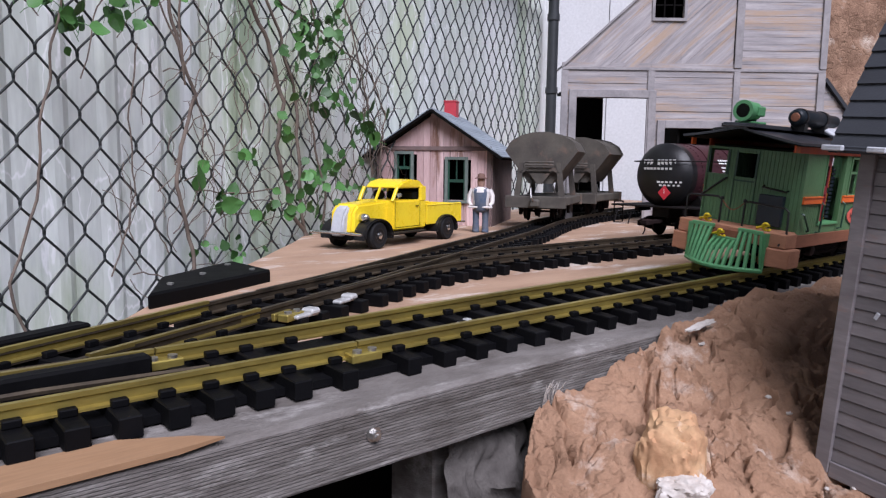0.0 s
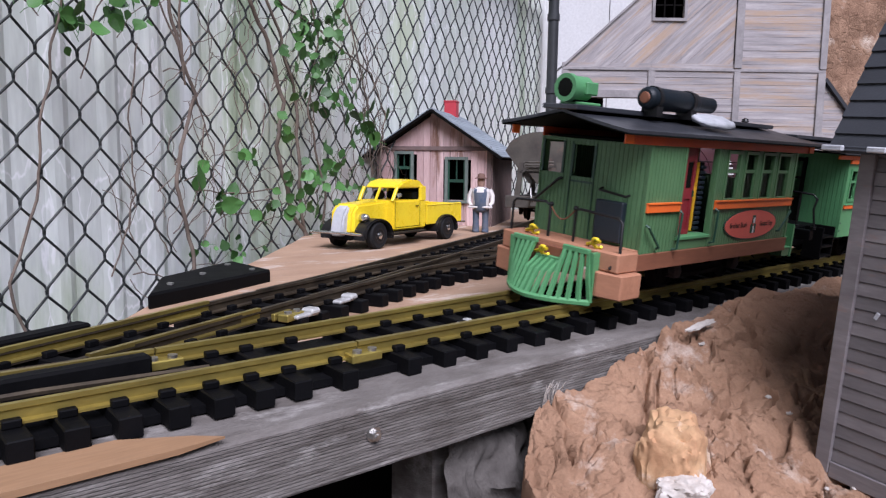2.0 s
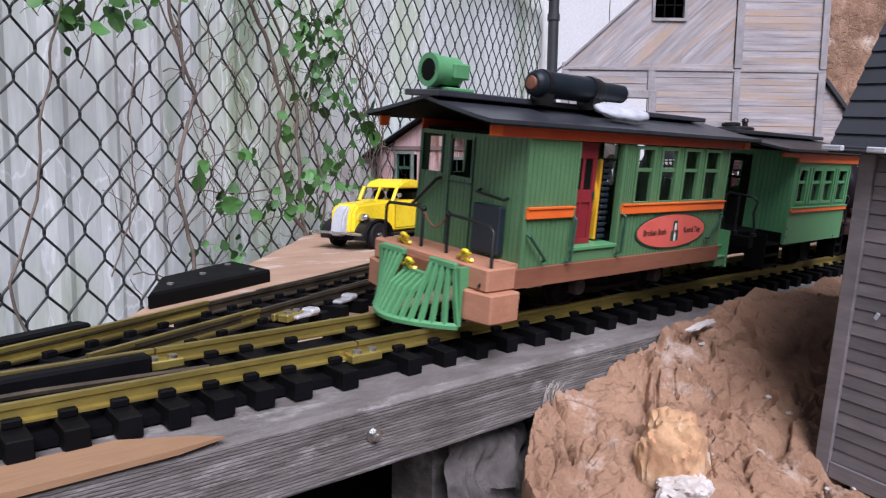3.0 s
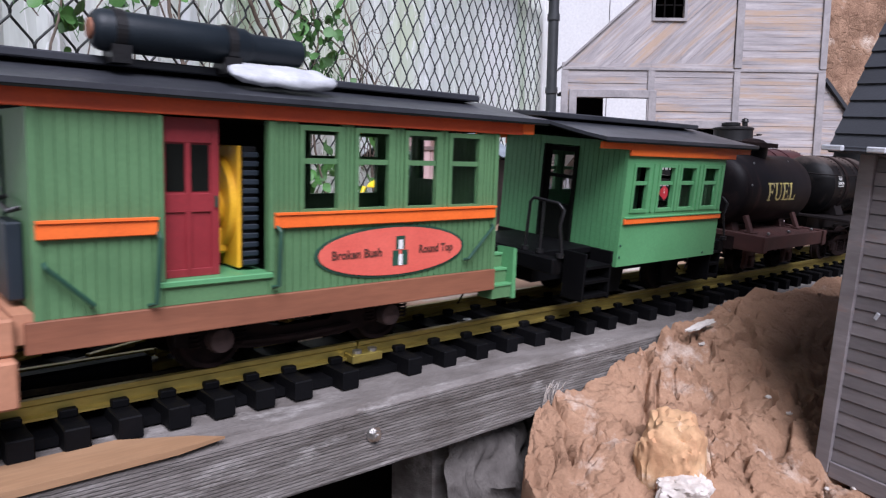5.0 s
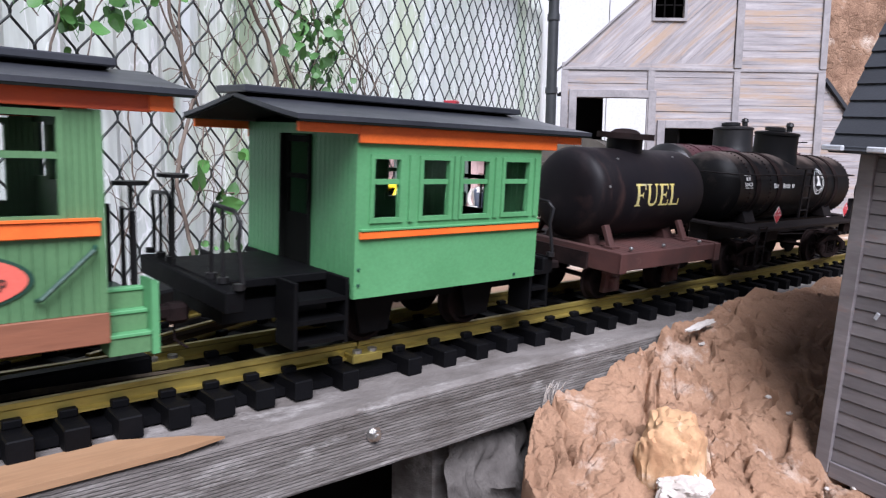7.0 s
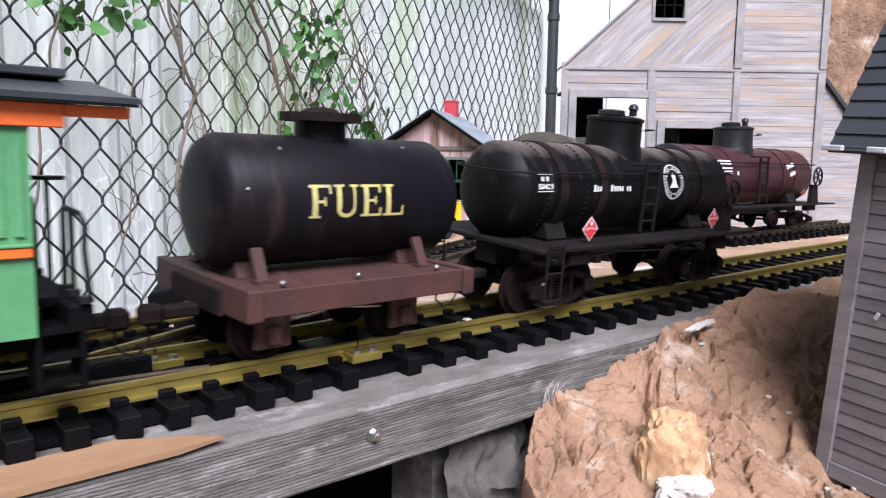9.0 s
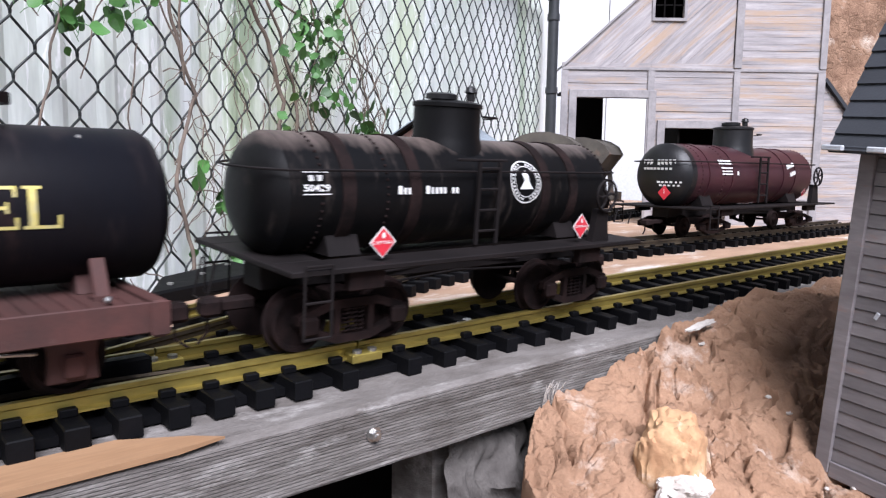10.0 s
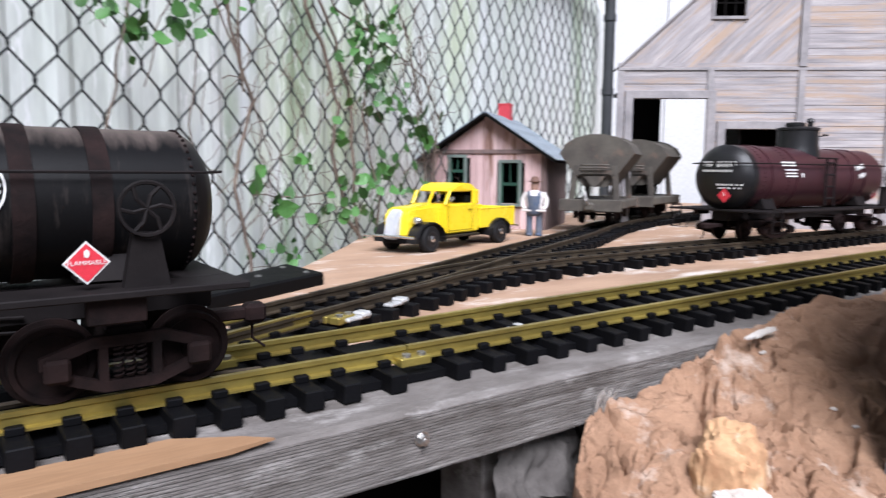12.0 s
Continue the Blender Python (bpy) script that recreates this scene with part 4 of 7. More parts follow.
    while v < 0.26:
        strip = cut(cut(gable, sg, -cg, sg * L - cg * (E + 0.004) + v + 0.0208), -sg, cg, -(sg * L - cg * (E + 0.004) + v))
        v += 0.0210
        wa, wb, wc, wd = win
        for piece in (cut(strip, 1, 0, wa), cut(strip, -1, 0, -wb), cut(cut(cut(strip, -1, 0, -wa), 1, 0, wb), 0, 1, wc), cut(cut(cut(strip, -1, 0, -wa), 1, 0, wb), 0, -1, -wd)):
            if len(piece) < 3:
                continue
            turned = [(cg * (px - L) + sg * (pz - E), -sg * (px - L) + cg * (pz - E)) for px, pz in piece]
            area = abs(sum(p[0] * q[1] - q[0] * p[1] for p, q in zip(turned, turned[1:] + turned[:1]))) / 2
            if area < 2e-5:
                continue
            bd = part("gable_board", prism(B(), turned, "y", random.uniform(-0.0008, 0.0006), 0.008), "barnwood", ob)
            bd.matrix_basis = Matrix.Translation((L, 0, E)) @ Matrix.Rotation(-g, 4, "Y")
    w = part("window", B(), None, ob)
    w0, w1, z0, z1 = win
    bm = B()
    b2(bm, (w0 - 0.006, -0.004, z0 - 0.006), (w1 + 0.006, 0.002, z0))
    b2(bm, (w0 - 0.006, -0.004, z1), (w1 + 0.006, 0.002, z1 + 0.006))
    b2(bm, (w0 - 0.006, -0.004, z0), (w0, 0.002, z1))
    b2(bm, (w1, -0.004, z0), (w1 + 0.006, 0.002, z1))
    part("window_frame", bm, "barntrim", w)
    bm = B()
    for q in (0.333, 0.667):
        b2(bm, (w0 + (w1 - w0) * q - 0.0015, 0, z0), (w0 + (w1 - w0) * q + 0.0015, 0.002, z1))
    b2(bm, (w0, 0.0021, (z0 + z1) / 2 - 0.0015), (w1, 0.004, (z0 + z1) / 2 + 0.0015))
    part("glazing_bars", bm, "darkin", w)
    bm = B()
    s = math.atan(0.92)
    ln = 0.34 / math.cos(s)
    bx(bm, (L - 0.002 + ln / 2 * math.cos(s), 0.031, E + 0.0025 + ln / 2 * math.sin(s)), (ln, 0.070, 0.004), 0, Matrix.Rotation(-s, 3, "Y"))
    part("roof_slope", bm, "barntrim", ob)
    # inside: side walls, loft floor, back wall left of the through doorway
    # painted near black: the shade inside the barn is in the colour
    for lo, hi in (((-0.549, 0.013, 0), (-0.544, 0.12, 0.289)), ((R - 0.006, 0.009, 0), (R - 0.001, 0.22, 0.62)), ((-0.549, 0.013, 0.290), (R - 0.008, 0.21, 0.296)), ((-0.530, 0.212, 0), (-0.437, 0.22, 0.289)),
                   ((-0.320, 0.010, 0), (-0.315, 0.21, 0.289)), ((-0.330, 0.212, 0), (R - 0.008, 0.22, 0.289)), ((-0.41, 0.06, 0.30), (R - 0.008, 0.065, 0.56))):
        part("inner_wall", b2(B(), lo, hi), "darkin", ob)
    bm = B()
    b2(bm, (-0.30, 0.09, 0.0), (-0.29, 0.1, 0.289))
    part("inner_post", bm, "barntrim", ob)
    # lean-to with sloping top
    bm = B()
    z = 0.0
    while z < 0.285:
        top = R + 0.012 + (0.292 - z) * 0.82
        part("siding_board", prism(B(), [(R + 0.001, z), (min(top, 0.16), z), (min(top - 0.013, 0.16), z + ph - 0.0006), (R + 0.001, z + ph - 0.0006)], "y", 0.004, 0.010), "barnwood", ob)
        z += ph
    bm.free()
    bm = B()
    bx(bm, (R + 0.075, 0.03, 0.222), (0.235, 0.07, 0.007), 0, Matrix.Rotation(math.atan(1.22), 3, "Y"))
    part("lean_to_roof", bm, "shedroof", ob)
    return ob


barn()

# rock face behind the barn
cliff = thing("rock_face_behind", "tan carved rock face behind the barn", "rock")
bm = B()
rows = []
for i in range(91):
    rows.append([])
    for j in range(61):
        u, v = i / 90, j / 60
        f = noise.fractal((u * 7, v * 9, 2.5), 0.8, 2.1, 6)
        rows[-1].append(bm.verts.new((u * 1.1, 0.03 * f + 0.05 * v - 0.012 * (1 - abs(noise.noise((u * 13, v * 17, 0)))), -0.2 + v * 1.2 + 0.01 * noise.noise((u * 30, v * 30, 6)))))
for a, b in zip(rows, rows[1:]):
    for j in range(60):
        bm.faces.new((a[j], b[j], b[j + 1], a[j + 1]))
part("rock_face", bm, "cliffrock", cliff, smooth=50)
cliff.matrix_world = pose(1.50, 0.36, 0, 0, 0, -41)


# ---- grey clapboard shed ----
def shed():
    ob = thing("model_shed", "dark grey clapboard shed with black roof on the rock bank", "shed")
    ob.matrix_world = Matrix.Translation((0.2146, -0.164, -0.072)) @ Matrix.Rotation(radians(-99.5), 4, "Z") @ Matrix.Rotation(radians(4.0), 4, "Y")
    # x towards the camera's right along the seen face, y outward normal is -y
    Hh = 0.185
    ph = 0.0076
    z = 0.004
    while z < Hh - 0.004:
        bm = B()
        prism(bm, [(-0.0010 - 0.0006, z), (0.003, z), (0.003, z + ph - 0.0004), (-0.0010, z + ph - 0.0004)], "x", 0.0085, 0.14)
        part("clapboard", bm, "shedwood", ob)
        z += ph
    part("corner_board", b2(B(), (0.0, -0.0035, -0.004), (0.0085, 0.004, Hh), 0.0005), "shedwood", ob)
    part("sill_board", b2(B(), (0.0085, -0.003, -0.006), (0.14, 0.003, 0.0035), 0.0004), "shedwood", ob)
    # deep end walls, out of view, added so the shed shades the track
    bm = B()
    for x in (0.001, 0.135):
        prism(bm, [(0.0045, -0.03), (0.310, -0.03), (0.310, Hh), (0.157, Hh + 0.295), (0.0045, Hh)], "x", x, x + 0.005)
    b2(bm, (0.006, 0.304, -0.03), (0.135, 0.310, Hh))
    part("wall", bm, "shedwood", ob)
    roof = part("roof", B(), None, ob)
    s = radians(62)
    # the upper courses rise out of view, added to block light
    for k in range(33):
        d = 0.0105 * k
        bm = B()
        bx(bm, (0.07, -0.010 + d * math.cos(s), Hh + 0.001 + d * math.sin(s)), (0.165, 0.0125, 0.0022), 0, Matrix.Rotation(s - 0.12, 3, "X"))
        part("roof_board", bm, "shedroof", roof)
    # unseen slope behind, part of the added shading roof
    bm = B()
    bx(bm, (0.07, 0.240, Hh + 0.150), (0.165, 0.003, 0.345), 0, Matrix.Rotation(radians(28), 3, "X"))
    part("back_slope", bm, "shedroof", roof)
    bm = B()
    for x0, x1 in ((-0.0145, -0.003), (0.010, 0.020), (0.03, 0.034), (0.05, 0.06)):
        b2(bm, (x0, -0.0175, Hh - 0.0040), (x1, -0.014, Hh - 0.0008), 0.0006)
    part("white_edge", bm, "snow", roof)
    part("eave_board", b2(B(), (-0.0125, -0.0138, Hh - 0.005), (0.15, 0.0, Hh - 0.001), 0.0005), "shedroof", roof)
    bm = B()
    bx(bm, (0.022, -0.0038, 0.094), (0.0022, 0.0010, 0.0040), 0.0003, Matrix.Rotation(0.4, 3, "Y"))
    part("white_chip", bm, "snow", ob)
    return ob


shed()


# ---- yellow pickup ----
def pickup():
    ob = thing("toy_pickup", "bright yellow vintage toy pickup truck with black fenders", "toy truck")
    # x forward, y left, z up; wheelbase 0.182
    fwd = math.degrees(math.atan2(-0.0522, -0.1742))
    ob.matrix_world = pose(0.4430, 0.5510, -0.0192, 0, 0, fwd)
    hw, fx, rx = 0.037, 0.091, -0.091

    def side(poly, y0, y1, m, name, bev=0.0018, parent=ob, label=""):
        bm = prism(B(), poly, "y", y0, y1)
        if bev:
            bmesh.ops.bevel(bm, geom=list(bm.edges), offset=bev, segments=2, affect="EDGES", clamp_overlap=True)
        return part(name, bm, m, parent, label, smooth=40)
    side([(0.128, 0.024), (0.125, 0.066), (0.116, 0.079), (0.048, 0.084), (0.040, 0.082), (0.040, 0.024)], -0.021, 0.021, "yellow", "hood", 0.006)
    side([(0.140, 0.020), (0.134, 0.058), (0.124, 0.076), (0.118, 0.077), (0.120, 0.020)], -0.011, 0.011, "snow", "grille", 0.003)
    cab = part("cab", B(), None, ob)
    side([(0.050, 0.024), (0.050, 0.084), (-0.036, 0.084), (-0.036, 0.024)], -0.034, 0.034, "yellow", "cab_body", 0.003, cab)
    side([(0.033, 0.112), (0.026, 0.120), (0.004, 0.1265), (-0.022, 0.124), (-0.033, 0.114), (-0.036, 0.108), (0.036, 0.108)], -0.031, 0.031, "yellow", "cab_roof", 0.004, cab)
    for y in (-0.0305, 0.0305):
        bm = B()
        bx(bm, (0.043, y, 0.0965), (0.0045, 0.005, 0.031), 0.0008, Matrix.Rotation(radians(-24), 3, "Y"))
        part("pillar", bm, "yellow", cab)
        part("pillar", b2(B(), (-0.036, y - 0.0025, 0.082), (-0.022, y + 0.0025, 0.112), 0.0008), "yellow", cab)
    bm = B()
    bx(bm, (0.043, 0, 0.0965), (0.003, 0.003, 0.030), 0, Matrix.Rotation(radians(-24), 3, "Y"))
    part("screen_bar", bm, "yellow", cab)
    bm = B()
    b2(bm, (-0.033, -0.028, 0.0845), (-0.030, 0.028, 0.110))
    b2(bm, (-0.028, -0.026, 0.0845), (-0.012, 0.026, 0.100), 0.002)
    part("cab_interior", bm, "interior", cab)
    bm = B()
    lathe(bm, [(-0.0012, 0.009), (-0.0012, 0.0102), (0.0012, 0.0102), (0.0012, 0.009)], (0.022, -0.014, 0.094), "x", 20)
    part("steering_wheel", bm, "black", cab)
    # bed
    bed = part("cargo_bed", B(), None, ob)
    for y in (-0.034, 0.031):
        part("bed_side", b2(B(), (-0.140, y, 0.030), (-0.038, y + 0.003, 0.070), 0.0008), "yellow", bed)
        bm = cyl(B(), (-0.140, y + 0.0015, 0.071), (-0.038, y + 0.0015, 0.071), 0.0023, 8)
        part("bed_rail", bm, "yellow", bed)
    part("tailgate", b2(B(), (-0.143, -0.034, 0.030), (-0.140, 0.034, 0.071), 0.0008), "yellow", bed)
    part("bed_front", b2(B(), (-0.041, -0.031, 0.032), (-0.038, 0.031, 0.072), 0.0008), "yellow", bed)
    part("bed_floor", b2(B(), (-0.140, -0.031, 0.033), (-0.041, 0.031, 0.036)), "yellow", bed)
    part("chassis", b2(B(), (-0.145, -0.018, 0.014), (0.128, 0.018, 0.024), 0.001), "black", ob)
    for sy in (-1, 1):
        for cx, r in ((fx, 0.034), (rx, 0.031)):
            arc = [(cx + r * math.cos(a), 0.018 + r * math.sin(a)) for a in np.linspace(-0.1, math.pi + 0.15, 14)]
            inner = [(cx + (r - 0.0045) * math.cos(a), 0.018 + (r - 0.0045) * math.sin(a)) for a in np.linspace(math.pi + 0.15, -0.1, 14)]
            bm = prism(B(), arc + inner, "y", sy * 0.021, sy * 0.0415)
            bmesh.ops.bevel(bm, geom=[e for e in bm.edges if abs(e.verts[0].co.y) > 0.04 and abs(e.verts[1].co.y) > 0.04], offset=0.0025, segments=2, affect="EDGES")
            part("fender", bm, "blackpaint", ob, "glossy black fender", smooth=50)
            wh = part("wheel", B(), None, ob)
            wh.matrix_basis = Matrix.Translation((cx, sy * 0.034, 0.0195))
            bm = lathe(B(), [(-0.006, 0.012), (-0.0065, 0.017), (-0.004, 0.0193), (0.004, 0.0193), (0.0065, 0.017), (0.006, 0.012)], (0, 0, 0), "y", 28)
            part("tyre", bm, "rubber", wh, smooth=40)
            bm = lathe(B(), [(sy * 0.0062, 0.0115), (sy * 0.0068, 0.009), (sy * 0.005, 0.006)], (0, 0, 0), "y", 20)
            part("rim", bm, "blackpaint", wh)
            bm = lathe(B(), [(sy * 0.005, 0.0048), (sy * 0.0078, 0.0045), (sy * 0.0088, 0.0015)], (0, 0, 0), "y", 16)
            part("hub_cap", bm, "chrome", wh, smooth=40)
        bm = B()
        bx(bm, (0.018, sy * 0.036, 0.0205), (0.090, 0.010, 0.003), 0.0008)
        part("running_board", bm, "blackpaint", ob)
        bm = lathe(B(), [(0.0, 0.003), (0.006, 0.0072), (0.012, 0.0078), (0.0145, 0.006), (0.0155, 0.001)], (0.100, sy * 0.027, 0.055), "x", 20)
        part("headlight", bm, "chrome", ob, smooth=40)
        bm = tube(B(), [(0.046, sy * 0.034, 0.084), (0.050, sy * 0.042, 0.090), (0.050, sy * 0.044, 0.094)], 0.0008)
        cyl(bm, (0.049, sy * 0.044, 0.096), (0.051, sy * 0.044, 0.096), 0.004, 14)
        part("side_mirror", bm, "chrome", ob)
        bm = B()
        for p, q in (((0.046, 0.030), (0.046, 0.082)), ((-0.018, 0.030), (-0.018, 0.082))):
            b2(bm, (p[0], sy * 0.0341, p[1]), (p[0] + 0.0007, sy * 0.0344, q[1]))
        b2(bm, (-0.018, sy * 0.0341, 0.030), (0.0465, sy * 0.0344, 0.0308))
        b2(bm, (-0.013, sy * 0.0341, 0.071), (-0.006, sy * 0.0355, 0.0725))
        part("door_seam", bm, "interior", ob)
    bm = tube(B(), [(0.138, y, 0.0265 - abs(y) * 0.02) for y in np.linspace(-0.046, 0.046, 11)], 0.0028, 8)
    part("front_bumper", bm, "chrome", ob, smooth=50)
    bm = tube(B(), [(-0.150, y, 0.028) for y in np.linspace(-0.036, 0.036, 5)], 0.0022, 8)
    part("rear_bumper", bm, "chrome", ob, smooth=50)
    for o in ob.children_recursive:
        if o.parent.name.split(".")[0] != "wheel" and o.name.split(".")[0] != "wheel":
            for v in o.data.vertices:
                if v.co.z > 0.02:
                    v.co.z = 0.02 + (v.co.z - 0.02) * 0.73
    return ob


pickup()


# ---- figurine: one plain shape ----
def figurine():
    bm = B()
    lathe(bm, [(0.0, 0.006), (0.004, 0.0065), (0.02, 0.0055), (0.042, 0.0065)], (-0.0085, 0, 0), "z", 12)
    lathe(bm, [(0.0, 0.006), (0.004, 0.0065), (0.02, 0.0055), (0.042, 0.0065)], (0.0085, 0, 0), "z", 12)
    lathe(bm, [(0.036, 0.010), (0.042, 0.0150), (0.055, 0.0145), (0.072, 0.0170), (0.078, 0.0150), (0.082, 0.006)], (0, 0, 0), "z", 16)
    lathe(bm, [(0.080, 0.0045), (0.085, 0.0065), (0.091, 0.0075), (0.097, 0.0065), (0.100, 0.003)], (0, 0, 0), "z", 14)
    lathe(bm, [(0.0965, 0.0120), (0.0975, 0.0122), (0.0985, 0.0075), (0.1045, 0.0062), (0.106, 0.003)], (0, 0, 0), "z", 16)
    for s in (-1, 1):
        tube(bm, [(s * 0.015, 0, 0.077), (s * 0.0205, 0, 0.066), (s * 0.021, -0.003, 0.054), (s * 0.016, -0.011, 0.0475)], 0.0048, 8, 0.0036)
    b2(bm, (-0.022, -0.014, 0.0440), (0.022, -0.010, 0.0475), 0.0006)
    b2(bm, (-0.012, -0.008, 0.0), (-0.004, 0.004, 0.005), 0.001)
    b2(bm, (0.004, -0.008, 0.0), (0.012, 0.004, 0.005), 0.001)
    me = mesh_of("figurine", bm, None, 60)
    for k in ("overalls", "shirt", "flesh", "hat"):
        me.materials.append(M[k])
    for p in me.polygons:
        c = p.center
        front = c.y < -0.006 and abs(c.x) < 0.011
        p.material_index = 0 if c.z < 0.043 or (front and 0.048 < c.z < 0.069) or (0.069 < c.z < 0.080 and 0.006 < abs(c.x) < 0.010 and c.y < -0.004) else 1 if c.z < 0.081 else 2 if c.z < 0.0963 else 3
    ob = new("figurine", me)
    tagged(ob, "painted toy workman figurine in overalls and hat beside the siding", "figurine")
    ob.matrix_world = pose(0.6745, 0.6005, -0.0186, 0, 0, -50)
    return ob


M["overalls"] = mat("blue_grey_overalls", (0.06, 0.09, 0.15), (0.13, 0.14, 0.16), 0.8, scale=120)
M["shirt"] = mat("white_shirt_paint", (0.70, 0.66, 0.63), (0.58, 0.53, 0.5), 0.7, scale=90)
M["hat"] = mat("brown_hat_paint", (0.17, 0.09, 0.065), None, 0.8, scale=90)
figurine()


# ---- wheels and bogies ----
def wheel_set(parent, x, r=0.0165, material="truckm"):
    ws = part("wheelset", B(), None, parent)
    ws.matrix_basis = Matrix.Translation((x, 0.0255, r))
    bm = cyl(B(), (0, -0.030, 0), (0, 0.030, 0), 0.002, 8)
    part("axle", bm, material, ws)
    for s in (-1, 1):
        bm = lathe(B(), [(s * 0.0200, r + 0.0022), (s * 0.0212, r + 0.0020), (s * 0.0216, r), (s * 0.0266, r - 0.0006), (s * 0.0268, r - 0.0028), (s * 0.0250, r - 0.0036), (s * 0.0252, 0.005), (s * 0.0272, 0.0042), (s * 0.0272, 0.0018)], (0, 0, 0), "y", 28)
        part("wheel", bm, material, ws, smooth=35)
    return ws


def coil(c, r, height, turns):
    """An upright coil spring on the point c."""
    n = turns * 8
    return tube(B(), [(c[0] + r * math.cos(2 * math.pi * k / 8), c[1] + r * math.sin(2 * math.pi * k / 8), c[2] + height * k / n) for k in range(n + 1)], 0.0006, 4)


def bogie(parent, x, base=0.046, r=0.0165, material="truckm"):
    for dx in (-base / 2, base / 2):
        wheel_set(parent, x + dx, r, material)
    for s in (-1, 1):
        y = 0.0255 + s * 0.0335
        bm = B()
        h = base / 2
        q = h * 0.38
        for line, wd in (([(-h - 0.006, 0.003), (-q - 0.004, 0.0095), (q + 0.004, 0.0095), (h + 0.006, 0.003)], 0.0024), ([(-h - 0.003, -0.002), (-q, -0.0095), (q, -0.0095), (h + 0.003, -0.002)], 0.0022)):
            for (a, b), (c, d) in zip(line, line[1:]):
                prism(bm, [(x + a, r + b - wd), (x + c, r + d - wd), (x + c, r + d + wd), (x + a, r + b + wd)], "y", y - 0.0020, y + 0.0020)
        for u in (-q, q):
            prism(bm, [(x + u - 0.0018, r - 0.0075), (x + u + 0.0018, r - 0.0075), (x + u + 0.0018, r + 0.0072), (x + u - 0.0018, r + 0.0072)], "y", y - 0.0017, y + 0.0017)
        part("side_frame", bm, material, parent)
        bm = B()
        for dx in (-h, h):
            bx(bm, (x + dx, y + s * 0.003, r), (0.010, 0.005, 0.010), 0.0015)
            part("axle_box", bm, material, parent)
            bm = B()
        bm.free()
        for dx in (-0.006, 0.0, 0.006):
            part("spring", coil((x + dx * 0.75, y, r - 0.0072), 0.0018, 0.0140, 6), material, parent)
    part("bolster", b2(B(), (x - 0.008, -0.004, r + 0.002), (x + 0.008, 0.055, r + 0.014), 0.001), material, parent)


def coupler(parent, x, d, z=0.024, material="truckm"):
    bm = B()
    b2(bm, (min(x, x + d * 0.020), 0.021, z - 0.003), (max(x, x + d * 0.020), 0.030, z + 0.003), 0.001)
    bx(bm, (x + d * 0.024, 0.0235, z), (0.011, 0.010, 0.010), 0.002)
    tube(bm, [(x + d * 0.024, 0.026, z - 0.004), (x + d * 0.024, 0.026, z - 0.014), (x + d * 0.030, 0.024, z - 0.019)], 0.0007)
    part("coupler", bm, material, parent)


def placard(x, cy, cz, r, z0, parent, size=0.0085):
    pl = part("placard", B(), None, parent, "red diamond flammable placard")
    bm = B()
    d = size
    bm.faces.new([bm.verts.new(p) for p in ((-d, 0, 0), (0, 0, -d), (d, 0, 0), (0, 0, d))])
    w = wrapped(bm, x, cy, cz, r, z0)
    part("placard_border", w, "whitep", pl)
    bm = B()
    d = size * 0.88
    bm.faces.new([bm.verts.new(p) for p in ((-d, 0, 0), (0, 0, -d), (d, 0, 0), (0, 0, d))])
    part("placard_face", wrapped(bm, x, cy, cz, r + 0.0003, z0), "placard", pl)
    bm = words("FLAMMABLE", size * 0.22, 0.0)
    part("placard_word", wrapped(bm, x, cy, cz, r + 0.0006, z0), "whitep", pl)
    bm = B()
    bm.faces.new([bm.verts.new((size * 0.13 * math.cos(a), 0, size * 0.42 + size * 0.2 * math.sin(a))) for a in np.linspace(0, 6.28, 9)[:-1]])
    part("placard_flame", wrapped(bm, x, cy, cz, r + 0.0006, z0), "whitep", pl)
    return pl


